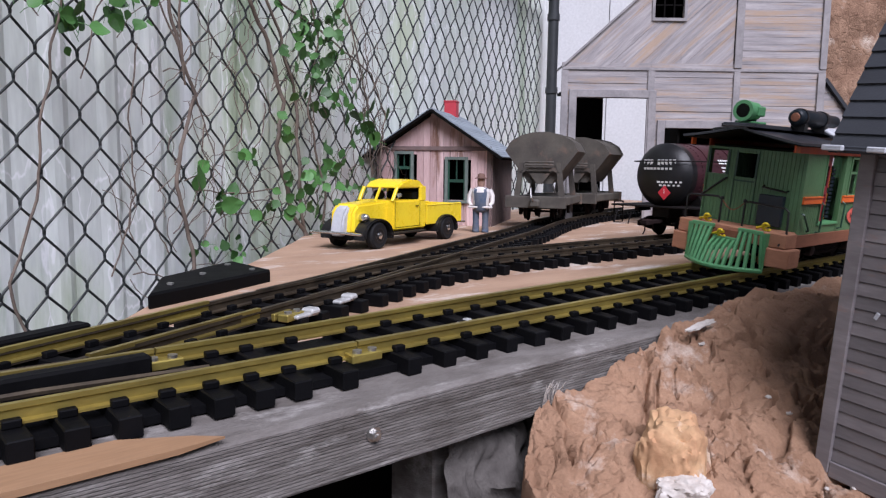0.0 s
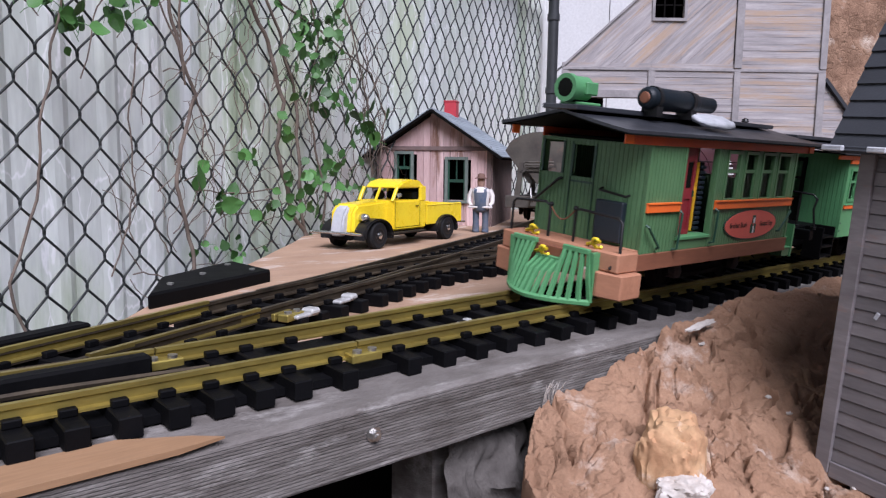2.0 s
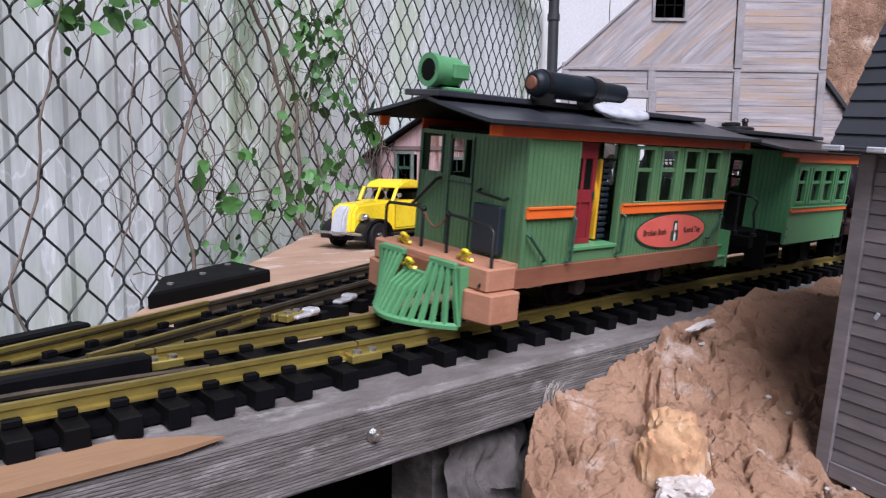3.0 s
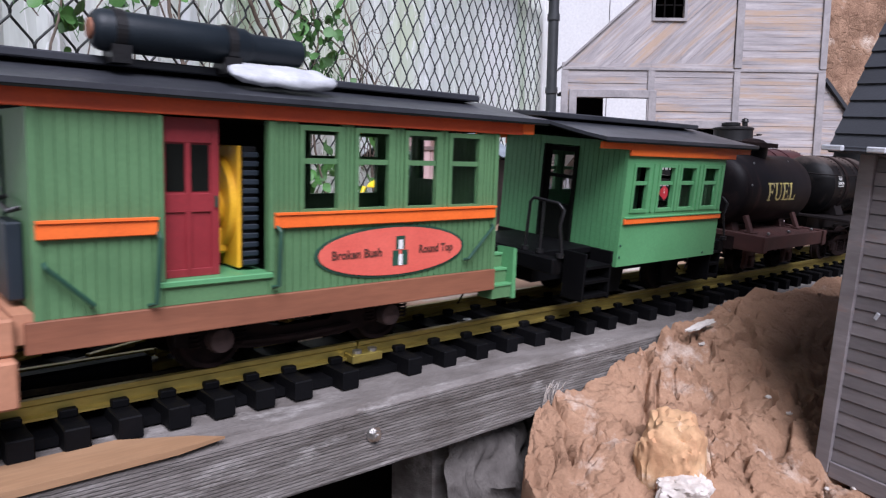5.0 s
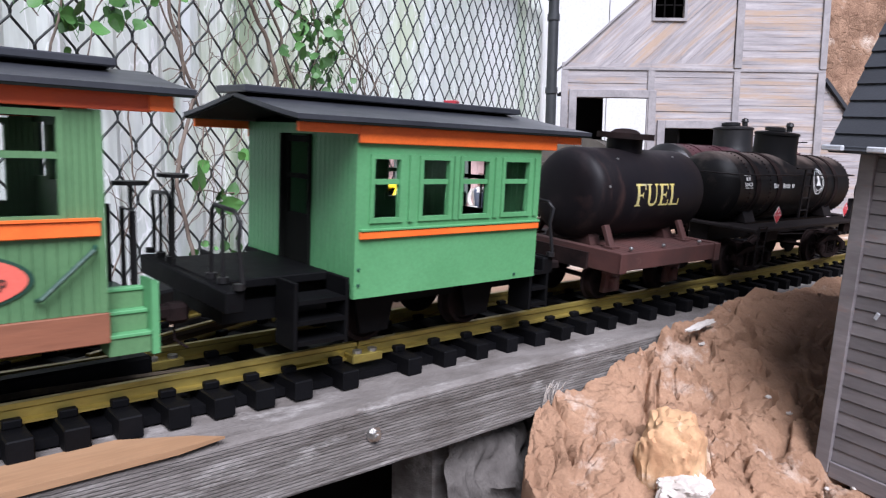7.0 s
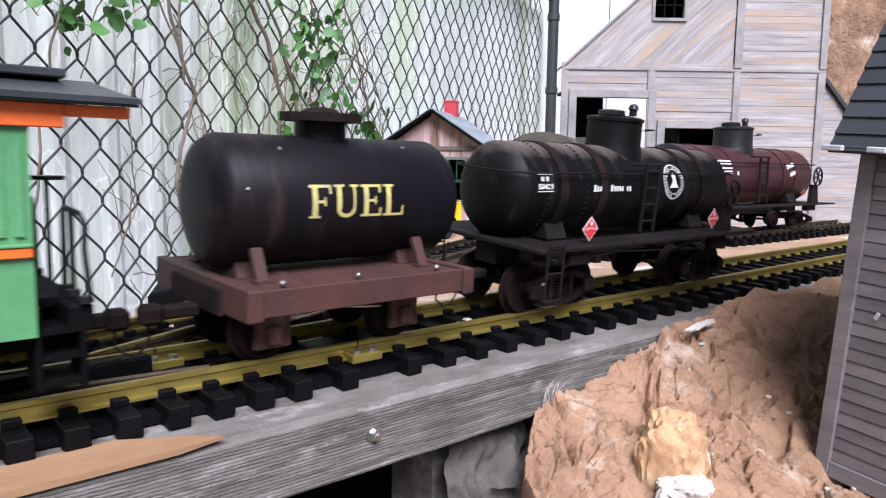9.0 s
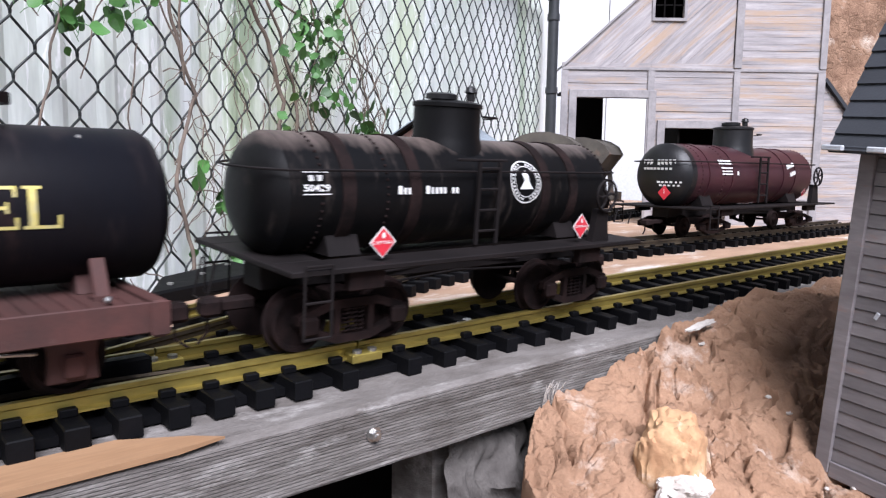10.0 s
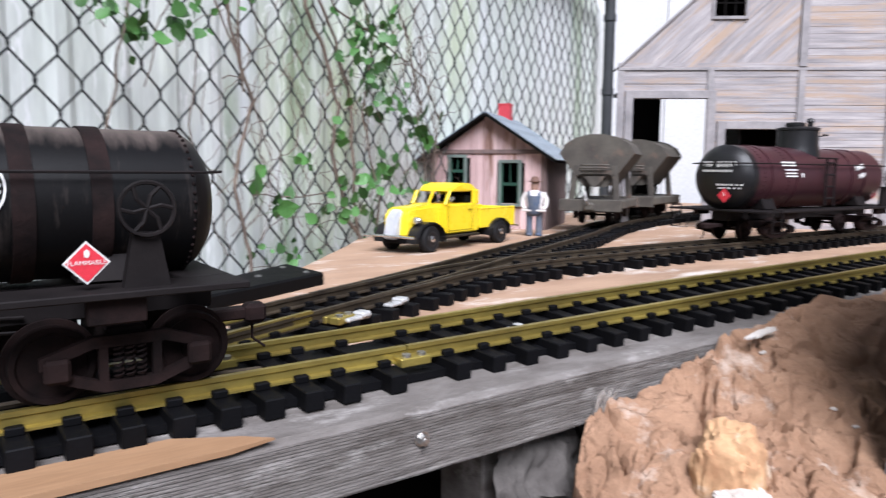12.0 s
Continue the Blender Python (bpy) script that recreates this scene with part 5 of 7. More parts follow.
def tank_car(label, tank_mat, dome_mat, band_mat="tdeck", base=0.056):
    """A bogie tank car with running boards, dome, ladder, hand rails and brake wheel; x from 0.675 to 0.944 along the train."""
    ob = thing("tank_car", label, "tank car")
    cy, cz, r = 0.0255, 0.0812, 0.0325
    x0, x1 = 0.679, 0.939
    tank = part("tank", B(), None, ob)
    bm = lathe(B(), [(x0 - 0.010, 0.002), (x0 - 0.0095, 0.012), (x0 - 0.007, 0.022), (x0 - 0.002, 0.029), (x0 + 0.003, r), (x1 - 0.003, r), (x1 + 0.002, 0.029), (x1 + 0.007, 0.022), (x1 + 0.0095, 0.012), (x1 + 0.010, 0.002)], (0, cy, cz), "x", 56)
    part("tank_shell", bm, tank_mat, tank, smooth=30)
    for u in (0.716, 0.760, 0.870, 0.898):
        bm = lathe(B(), [(u - 0.004, r), (u - 0.004, r + 0.0009), (u + 0.004, r + 0.0009), (u + 0.004, r)], (0, cy, cz), "x", 56)
        part("tank_band", bm, band_mat, tank, smooth=30)
    for u in (0.700, 0.741, 0.935):
        bm = B()
        for a in np.linspace(-1.2, 1.9, 26):
            bmesh.ops.create_icosphere(bm, subdivisions=1, radius=0.0009, matrix=Matrix.Translation((u, cy - (r + 0.0002) * math.cos(a), cz + (r + 0.0002) * math.sin(a))))
        part("rivet_row", bm, band_mat, tank)
    dm = part("dome", lathe(B(), [(cz + r - 0.010, 0.0235), (cz + r - 0.002, 0.0222), (cz + r + 0.002, 0.0212), (0.1325, 0.0209), (0.1330, 0.0219), (0.1352, 0.0219), (0.1362, 0.0195), (0.1375, 0.008)], (0.8085, cy, 0), "z", 36), dome_mat, ob, smooth=35)
    part("dome_hatch", lathe(B(), [(0.1375, 0.010), (0.1405, 0.010), (0.1415, 0.007), (0.1415, 0.001)], (0.803, cy, 0), "z", 20), "blackpaint", dm, smooth=35)
    part("valve", lathe(B(), [(0.1375, 0.003), (0.142, 0.003), (0.143, 0.0042), (0.146, 0.003), (0.147, 0.001)], (0.822, cy - 0.006, 0), "z", 12), "blackpaint", dm)
    bm = tube(B(), [(0.830, cy - 0.012, 0.127), (0.834, cy - 0.019, 0.128), (0.828, cy - 0.023, 0.128), (0.816, cy - 0.0235, 0.128)], 0.0006)
    part("grab_iron", bm, "tdeck", dm)
    # step under the dome and ladder down the side
    for s in (-1, 1):
        part("dome_step", b2(B(), (0.788, cy + s * 0.0285 - 0.005, 0.1015), (0.829, cy + s * 0.0285 + 0.007 * s, 0.1032), 0.0004), "tdeck", ob)
        lad = part("ladder", B(), None, ob)
        y = cy + s * 0.0365
        for u in (0.8045, 0.8215):
            part("ladder_rail", b2(B(), (u - 0.0012, y - 0.0008, 0.0520), (u + 0.0012, y + 0.0008, 0.1015)), "tdeck", lad)
        for k in range(4):
            z = 0.060 + k * 0.0125
            part("rung", cyl(B(), (0.8045, y, z), (0.8215, y, z), 0.0009, 6), "tdeck", lad)
        bm = tube(B(), [(x0 - 0.012, cy + s * 0.020, 0.0955)] + [(u, cy + s * (r + 0.0022), 0.0955) for u in np.linspace(x0, x1, 12)] + [(x1 + 0.012, cy + s * 0.020, 0.0955)], 0.0007)
        part("hand_rail", bm, "tdeck", ob)
    part("hand_rail", tube(B(), [(x0 - 0.012, cy - 0.020, 0.0955), (x0 - 0.016, cy, 0.0955), (x0 - 0.012, cy + 0.020, 0.0955)], 0.0007), "tdeck", ob)
    # running boards and frame
    for s in (-1, 1):
        y0, y1 = sorted((cy + s * 0.0565, cy + s * 0.0330))
        part("running_board", b2(B(), (0.6700, y0, 0.0470), (0.9500, y1, 0.0500), 0.0005), "tdeck", ob)
    for a, b in ((0.6700, 0.7000), (0.9280, 0.9500)):
        part("end_platform", b2(B(), (a, cy - 0.0329, 0.0470), (b, cy + 0.0329, 0.0500), 0.0005), "tdeck", ob)
    part("centre_sill", b2(B(), (0.678, cy - 0.010, 0.031), (0.949, cy + 0.010, 0.0468), 0.0008), "tdeck", ob)
    for u in (0.716, 0.898):
        bm = prism(B(), [(cy - 0.030, 0.0505), (cy + 0.030, 0.0505), (cy + 0.024, 0.0640), (cy - 0.024, 0.0640)], "x", u - 0.010, u + 0.010)
        part("saddle", bm, "tdeck", ob)
        part("side_bracket", b2(B(), (u - 0.011, cy - 0.052, 0.0365), (u + 0.011, cy - 0.046, 0.0468), 0.0006), "truckm", ob)
        part("side_bracket", b2(B(), (u - 0.011, cy + 0.046, 0.0365), (u + 0.011, cy + 0.052, 0.0468), 0.0006), "truckm", ob)
    part("brake_tank", lathe(B(), [(0.790, 0.002), (0.791, 0.009), (0.835, 0.009), (0.836, 0.002)], (0, cy + 0.012, 0.033), "x", 20), "tdeck", ob, smooth=35)
    for k, (y, z) in enumerate(((cy - 0.018, 0.030), (cy + 0.004, 0.028), (cy - 0.012, 0.035))):
        part("brake_rod", tube(B(), [(0.755, y, z), (0.81, y + 0.004, z + 0.002), (0.87, y, z)], 0.0008), "tdeck", ob)
    for u, s in ((0.684, -1), (0.684, 1), (0.940, 1)):
        y = cy + s * 0.0572
        lad = part("step_ladder", B(), None, ob)
        for dx in (-0.0075, 0.0075):
            part("ladder_rail", cyl(B(), (u + dx, y, 0.0520), (u + dx, y, 0.0165), 0.0007, 6), "tdeck", lad)
        for z in (0.0520, 0.0345, 0.0168):
            part("rung", cyl(B(), (u - 0.0075, y, z), (u + 0.0075, y, z), 0.0007, 6), "tdeck", lad)
    part("end_grab", tube(B(), [(0.671, cy + 0.03, 0.040), (0.666, cy + 0.03, 0.018), (0.666, cy + 0.048, 0.018), (0.671, cy + 0.048, 0.040)], 0.0007), "tdeck", ob)
    # brake wheel on its stand
    bw = part("brake_wheel", B(), None, ob)
    part("wheel_stand", prism(B(), [(0.901, 0.0500), (0.919, 0.0500), (0.915, 0.0720), (0.905, 0.0720)], "y", cy - 0.050, cy - 0.045), "tdeck", bw)
    ring = [(0.910 + 0.0105 * math.cos(a), cy - 0.052, 0.0815 + 0.0105 * math.sin(a)) for a in np.linspace(0, 2 * math.pi, 29)]
    part("wheel_rim", tube(B(), ring, 0.0010, 6), "tdeck", bw, smooth=60)
    for k in range(6):
        a = 2 * math.pi * k / 6
        part("spoke", tube(B(), [(0.910, cy - 0.0520, 0.0815), (0.910 + 0.0055 * math.cos(a + 0.25), cy - 0.0522, 0.0815 + 0.0055 * math.sin(a + 0.25)), (0.910 + 0.0105 * math.cos(a), cy - 0.052, 0.0815 + 0.0105 * math.sin(a))], 0.0009, 6), "tdeck", bw)
    bogie(ob, 0.7200, base)
    bogie(ob, 0.9060, base)
    coupler(ob, 0.678, -1)
    coupler(ob, 0.949, 1)
    return ob


def gn_car():
    ob = tank_car("black weathered tank car with rusty top and red placards", "gnrust", "gntank", "truckm")
    cy, cz, r = 0.0255, 0.0812, 0.0332
    # reporting marks and company name as plain bars
    rows = [(0, 0.0052, 0.015, 0.0005), (-0.003, 0.0020, 0.0030, 0.0030), (0.002, 0.0020, 0.0030, 0.0030), (0, -0.0062, 0.016, 0.0005)]
    part("marking", wrapped(bars(rows), 0.6965, cy, cz, r, 0.0895), "whitep", ob)
    bm = words("50429", 0.0034, 0.0001)
    w = max(v.co.x for v in bm.verts) - min(v.co.x for v in bm.verts)
    for v in bm.verts:
        v.co.x, v.co.z = v.co.x * 0.0150 / w, v.co.z - 0.0032
    part("marking", wrapped(bm, 0.6965, cy, cz, r, 0.0895), "whitep", ob)
    rows = []
    x = -0.024
    for w, h in ((0.0026, 0.0046), (0.0019, 0.0036), (0.0019, 0.0036), (0.0019, 0.0036), (0.0019, 0.0036), (0, 0), (0.0027, 0.0046), (0.0019, 0.0036), (0.0019, 0.0036), (0.0019, 0.0036), (0.0017, 0.0036), (0, 0), (0.0019, 0.0036), (0.0019, 0.0036)):
        if w:
            rows.append((x + w / 2, (h - 0.0036) / 2, w, h))
        x += w + 0.0012 if w else 0.0034
    part("lettering", wrapped(bars(rows), 0.7715, cy, cz, r, 0.0845), "whitep", ob)
    # round emblem, plain shapes
    em = part("emblem", B(), None, ob, "white round emblem")
    for ri, ro in ((0.0133, 0.0142), (0.0098, 0.0103)):
        bm = B()
        for k in range(40):
            a, b = 2 * math.pi * k / 40, 2 * math.pi * (k + 1) / 40
            bm.faces.new([bm.verts.new((q * math.cos(c), 0, q * math.sin(c))) for q, c in ((ri, a), (ro, a), (ro, b), (ri, b))])
        part("ring", wrapped(bm, 0.8505, cy, cz, r, 0.0895), "whitep", em)
    bm = B()
    for k in range(30):
        a = 2 * math.pi * k / 30
        if k in (7, 8, 22, 23):
            continue
        bm.faces.new([bm.verts.new((q * math.cos(c), 0, q * math.sin(c))) for q, c in ((0.0110, a), (0.0124, a), (0.0124, a + 0.11), (0.0110, a + 0.11))])
    part("ring_marks", wrapped(bm, 0.8505, cy, cz, r, 0.0895), "whitep", em)
    bm = B()
    bm.faces.new([bm.verts.new(p) for p in ((-0.006, 0, -0.005), (0.006, 0, -0.005), (0.0035, 0, -0.001), (0.003, 0, 0.004), (0.0005, 0, 0.0075), (-0.0025, 0, 0.005), (-0.0015, 0, 0.0005))])
    part("emblem_shape", wrapped(bm, 0.8505, cy, cz, r, 0.0895), "whitep", em)
    placard(0.7260, 0.976, 0.0600, 1.0, 0.0600, ob)
    placard(0.8880, 0.976, 0.0612, 1.0, 0.0612, ob)
    return ob


gn_tank = gn_car()


def maroon_car():
    ob = tank_car("dark maroon tank car with black end parked on the siding", "maroon", "blackpaint", "maroon", 0.046)
    cy, cz, r = 0.0255, 0.0812, 0.0332
    bm = lathe(B(), [(0.6686, 0.002), (0.6690, 0.0125), (0.6715, 0.0225), (0.6765, 0.0294), (0.6818, 0.0329), (0.6900, 0.0329)], (0, cy, cz), "x", 48)
    part("black_end", bm, "blackpaint", ob, smooth=30)
    # white marks on the end
    bm = B()
    for y, z, w, h in ((0.016, 0.0945, 0.020, 0.0055), (0.037, 0.0945, 0.013, 0.0055), (0.0255, 0.0880, 0.034, 0.0022), (0.012, 0.0745, 0.026, 0.0018), (0.012, 0.0712, 0.022, 0.0016)):
        n = max(2, int(w / 0.004))
        for k in range(n):
            y0 = y - w / 2 + w * k / n
            rr = math.hypot(y0 + w / n / 2 - cy, z - cz)
            xx = 0.6686 + 0.0085 * (rr / 0.0305) ** 2.2 - 0.0012
            bm.faces.new([bm.verts.new((xx, a, b)) for a, b in ((y0, z - h / 2), (y0 + w / n * 0.78, z - h / 2), (y0 + w / n * 0.78, z + h / 2), (y0, z + h / 2))])
    part("end_marking", bm, "whitep", ob)
    bm = B()
    bm.faces.new([bm.verts.new((0.6655, cy - 0.012 + a, 0.064 + b)) for a, b in ((-0.0075, 0), (0, -0.0075), (0.0075, 0), (0, 0.0075))])
    part("placard", bm, "placard", ob)
    part("placard_mark", bars([(0, 0, 0.001, 0.001)]), "whitep", ob).matrix_basis = pose(0.6652, cy - 0.012, 0.0655) @ Matrix.Diagonal((1, 5, 4, 1))
    rows = [(0.004 * k - 0.012, 0.003, 0.0032, 0.0050) for k in range(7)] + [(0, -0.0035, 0.022, 0.0016), (0, -0.0070, 0.020, 0.0014), (0.002, -0.0100, 0.024, 0.0014), (0.02, -0.009, 0.006, 0.004)]
    part("marking", wrapped(bars(rows), 0.745, cy, cz, r, 0.0930), "whitep", ob)
    rows = [(0.0036 * k - 0.014, 0.002 + 0.0008 * k, 0.0030, 0.0050) for k in range(8)] + [(0.0036 * k - 0.002, -0.0055 + 0.0008 * k, 0.0030, 0.0045) for k in range(6)]
    part("lettering", wrapped(bars(rows), 0.885, cy, cz, r, 0.0890), "whitep", ob)
    placard(0.9050, cy, cz - 0.004, r + 0.0080, 0.0620, ob, 0.006)
    # this car rides low on small wheels
    for o in list(ob.children_recursive):
        if o.name.split(".")[0] == "wheelset":
            o.matrix_basis = Matrix.Translation((o.location.x, 0.0255, 0.0165 * 0.62)) @ Matrix.Scale(0.62, 4)
        elif o.parent.name.split(".")[0] != "wheelset" and o.data and o.matrix_basis == Matrix():
            for v in o.data.vertices:
                v.co.z = v.co.z * 0.62 if v.co.z < 0.05 else v.co.z - 0.019
        elif o.parent == ob:
            o.location.z -= 0.019
    ob.matrix_world = pose(0.706, 0.228, 0.0003, 0, 0, -1.7) @ Matrix.Diagonal((1.50, 1.44, 1.44, 1)) @ Matrix.Translation((-0.669, 0, 0))
    return ob


maroon_car()


# ---- hopper wagons ----
def hopper():
    ob = thing("hopper_wagon", "grimy brown-grey V-shaped tipping hopper wagon on the siding", "wagon", "hopper wagons")
    # x along, y across, z up from the rail
    tub = part("tub", B(), None, ob)
    prof = [(-0.061, 0.118), (-0.052, 0.1335), (-0.034, 0.1440), (-0.012, 0.1490), (0.012, 0.1490), (0.034, 0.1440), (0.052, 0.1335), (0.061, 0.118), (0.020, 0.064), (-0.020, 0.064)]
    bm = prism(B(), prof, "x", -0.050, 0.050)
    part("tub_body", bm, "hopper", tub)
    for x in (-0.0515, 0.0495):
        rim = [(y * 1.035, 0.1065 + (z - 0.1065) * 1.035) for y, z in prof]
        part("tub_end", prism(B(), rim, "x", x, x + 0.002), "hopper", tub)
    for x in (-0.058, 0.058):
        fr = part("end_frame", B(), None, ob)
        for s in (-1, 1):
            bm = prism(B(), [(s * 0.034, 0.038), (s * 0.044, 0.038), (s * 0.036, 0.098), (s * 0.028, 0.098)], "x", x - 0.003, x + 0.003)
            part("upright", bm, "hopper", fr)
        part("cross_bar", prism(B(), [(-0.036, 0.080), (-0.028, 0.090), (0.028, 0.090), (0.036, 0.080), (0.030, 0.080), (0.024, 0.084), (-0.024, 0.084), (-0.030, 0.080)], "x", x - 0.003, x + 0.003), "hopper", fr)
        for z in (0.094, 0.099):
            part("grab_bar", tube(B(), [(x + math.copysign(0.005, x), -0.024, z), (x + math.copysign(0.008, x), -0.018, z), (x + math.copysign(0.008, x), 0.018, z), (x + math.copysign(0.005, x), 0.024, z)], 0.0015, 6), "hopper", fr)
        part("gusset", prism(B(), [(-0.018, 0.080), (0.018, 0.080), (0.004, 0.062), (-0.004, 0.062)], "x", x - 0.002, x + 0.002), "hopper", fr)
    part("frame", b2(B(), (-0.085, -0.049, 0.026), (0.085, 0.049, 0.040), 0.0015), "hopper", ob)
    part("buffer_beam", b2(B(), (-0.092, -0.052, 0.022), (-0.0855, 0.052, 0.042), 0.001), "hopper", ob)
    part("buffer_beam", b2(B(), (0.0855, -0.052, 0.022), (0.092, 0.052, 0.042), 0.001), "hopper", ob)
    for x in (-0.096, 0.096):
        cp = part("drawbar", B(), None, ob)
        part("pocket", bx(B(), (x, 0, 0.030), (0.010, 0.018, 0.014), 0.003), "hopper", cp)
        part("hook", tube(B(), [(x + math.copysign(0.004, x), 0, 0.034), (x + math.copysign(0.010, x), 0.003, 0.040), (x + math.copysign(0.004, x), 0.006, 0.056)], 0.0016, 6), "steel", cp)
    for x in (-0.045, 0.045):
        w = wheel_set(ob, x, 0.015)
        w.matrix_basis = Matrix.Translation((x, 0, 0.015))
        for s in (-1, 1):
            part("axle_guard", prism(B(), [(x - 0.012, 0.026), (x + 0.012, 0.026), (x + 0.006, 0.008), (x - 0.006, 0.008)], "y", s * 0.034 - 0.002, s * 0.034 + 0.002), "truckm", ob)
    return ob


h1 = hopper()
h1.matrix_world = pose(0.847, 0.597, 0.0012, 0, 0, 29.6) @ Matrix.Scale(1.09, 4)
h2 = copy_thing(h1, pose(0.847 + 0.232 * math.cos(radians(19.0)), 0.597 + 0.232 * math.sin(radians(19.0)), 0.0012, 0, 0, 20))


# ---- the train ----
CY = 0.0265


def siding_strip(bm, x0, x1, z0, z1, y, t=0.003, pitch=0.0042):
    """Vertical tongue boards with fine grooves."""
    n = max(1, round((x1 - x0) / pitch))
    for k in range(n):
        a, b = x0 + (x1 - x0) * k / n, x0 + (x1 - x0) * (k + 1) / n
        b2(bm, (a + 0.00025, y, z0), (b - 0.00025, y + t, z1))
    b2(bm, (x0, y + 0.0006, z0 + 0.0001), (x1, y + t - 0.0004, z1 - 0.0001))
    return bm


def sash(parent, x0, x1, z0, z1, y, material):
    win = part("window", B(), None, parent)
    bm = B()
    t = 0.0024
    b2(bm, (x0, y - 0.0010, z0), (x0 + t, y + 0.0022, z1))
    b2(bm, (x1 - t, y - 0.0010, z0), (x1, y + 0.0022, z1))
    b2(bm, (x0 + t, y - 0.0010, z1 - t), (x1 - t, y + 0.0022, z1))
    b2(bm, (x0 + t, y - 0.0010, z0), (x1 - t, y + 0.0022, z0 + t))
    part("window_frame", bm, material, win)
    zm = z0 + (z1 - z0) * 0.60
    bm = b2(B(), (x0 + t, y + 0.0002, zm - 0.0013), (x1 - t, y + 0.0020, zm + 0.0013))
    part("meeting_rail", bm, material, win)
    g = part("pane", b2(B(), (x0 + t, y + 0.0012, z0 + t), (x1 - t, y + 0.0015, zm - 0.0013)), "glass", win)
    g.visible_shadow = False
    return win


def railing(parent, pts, r=0.0011):
    return part("railing", tube(B(), pts, r, 8), "blackpaint", parent, smooth=60)


def car_roof(parent, x0, x1, y0, y1, ze, zr, ridge):
    roof = part("roof", B(), None, parent)
    n = 10
    poly, low = [], []
    for k in range(n + 1):
        u = k / n
        y = y0 + (y1 - y0) * u
        z = ze + (zr - ze) * (1 - abs(2 * u - 1)) ** 1.15
        poly.append((y, z + 0.0022))
        low.append((y, z))
    part("roof_sheet", prism(B(), poly + low[::-1], "x", x0, x1), "roofblk", roof, smooth=30)
    # added near-black sheet paints the roof's underside as shaded
    part("roof_lining", prism(B(), [(y, z - 0.0002) for y, z in low] + [(y, z - 0.0012) for y, z in low[::-1]], "x", x0 + 0.0008, x1 - 0.0008), "interior", roof)
    part("ridge_board", b2(B(), (ridge[0], CY - 0.017, zr + 0.0015), (ridge[1], CY + 0.017, zr + 0.0052), 0.0006), "roofblk", roof)
    return roof


def railcar():
    ob = thing("railcar", "green model railcar with orange trim, cowcatcher and roof headlight", "railcar")
    YN, YF, X0, X1 = -0.0270, 0.0800, 0.0020, 0.2425
    Z0, ZB, Z1 = 0.0385, 0.0690, 0.1175
    wins = ((0.1125, 0.1358), (0.1430, 0.1662), (0.1741, 0.1982), (0.2046, 0.2296))
    for y, face in ((YN, 0), (YF - 0.003, 1)):
        side = part("side_wall", B(), None, ob)
        bm = B()
        door = (0.0495, 0.0970) if face == 0 else (0.0495, 0.0500)
        if face == 0:
            siding_strip(bm, X0, door[0], Z0, Z1, y)
        else:
            siding_strip(bm, X0, door[0], Z0, 0.0880, y)
            siding_strip(bm, X0, door[0], 0.1130, Z1, y)
            siding_strip(bm, X0, X0 + 0.006, 0.0880, 0.1130, y)
            siding_strip(bm, 0.0420, door[0], 0.0880, 0.1130, y)
        siding_strip(bm, door[1], X1, Z0, ZB, y)
        edges = [door[1]] + [v for w in wins for v in w] + [X1]
        for a, b in zip(edges[::2], edges[1::2]):
            siding_strip(bm, a, b, ZB, Z1, y, pitch=0.0028)
        for a, b in wins:
            b2(bm, (a, y, ZB), (b, y + 0.003, 0.0750))
        part("wall_boarding", bm, "green", side)["kind"] = "stuff"
        for a, b in wins:
            sash(side, a, b, 0.0750, 0.1165, y, "green")
        o = y - 0.002 if face == 0 else y + 0.003
        for a, b in ((0.0028, 0.0470), (0.0995, 0.2410)):
            bm = b2(B(), (a, o - 0.0006, 0.0690), (b, o + 0.002, 0.0752), 0.0004)
            b2(bm, (a, o - 0.0016, 0.0752), (b, o + 0.002, 0.0762))
            part("band", bm, "orange", side, "orange belt rail")
        bm = b2(B(), (-0.0330 if face == 0 else X0, o + 0.0002, 0.1176), (0.2620, o + 0.0018, 0.1248), 0.0003)
        part("fascia", bm, "redor", side, "red-orange fascia board")
        if face == 1:
            part("fascia_end", b2(B(), (-0.0345, o, 0.1180), (-0.0265, o + 0.0018, 0.1246), 0.0003), "orange", side, "bright orange fascia end")
        if face == 0:
            for a in (-0.0345, 0.2605):
                part("fascia_end", b2(B(), (a, o - 0.0010, 0.1180), (a + 0.010, o + 0.0001, 0.1246), 0.0003), "orange", side, "bright orange fascia end")
        bm = b2(B(), (-0.002, o + 0.0003, 0.0260), (0.2435, o + 0.0035, 0.0384), 0.0004)
        part("sill", bm, "sill", side, "red-brown wooden sill")
        for a in (X0 - 0.0006, X1 - 0.0024):
            part("corner_post", b2(B(), (a, y - 0.0008 if face == 0 else y + 0.0026, Z0), (a + 0.003, y + 0.0004 if face == 0 else y + 0.0038, Z1)), "green", side)
    # doorway: threshold, posts, recessed sliding door
    part("threshold", b2(B(), (0.0480, YN - 0.0016, 0.0462), (0.0990, 0.006, 0.0490), 0.0005), "lgreen", ob)
    part("door_panel_below", b2(B(), (0.0497, YN + 0.0002, 0.0386), (0.0968, YN + 0.003, 0.0460)), "green", ob)
    for a in (0.0478, 0.0972):
        part("door_post", b2(B(), (a, YN - 0.0010, 0.0490), (a + 0.0024, YN + 0.0045, 0.1172), 0.0003), "green", ob)
    door = part("sliding_door", B(), None, ob, "dark red panelled sliding door, half open")
    y = -0.0200
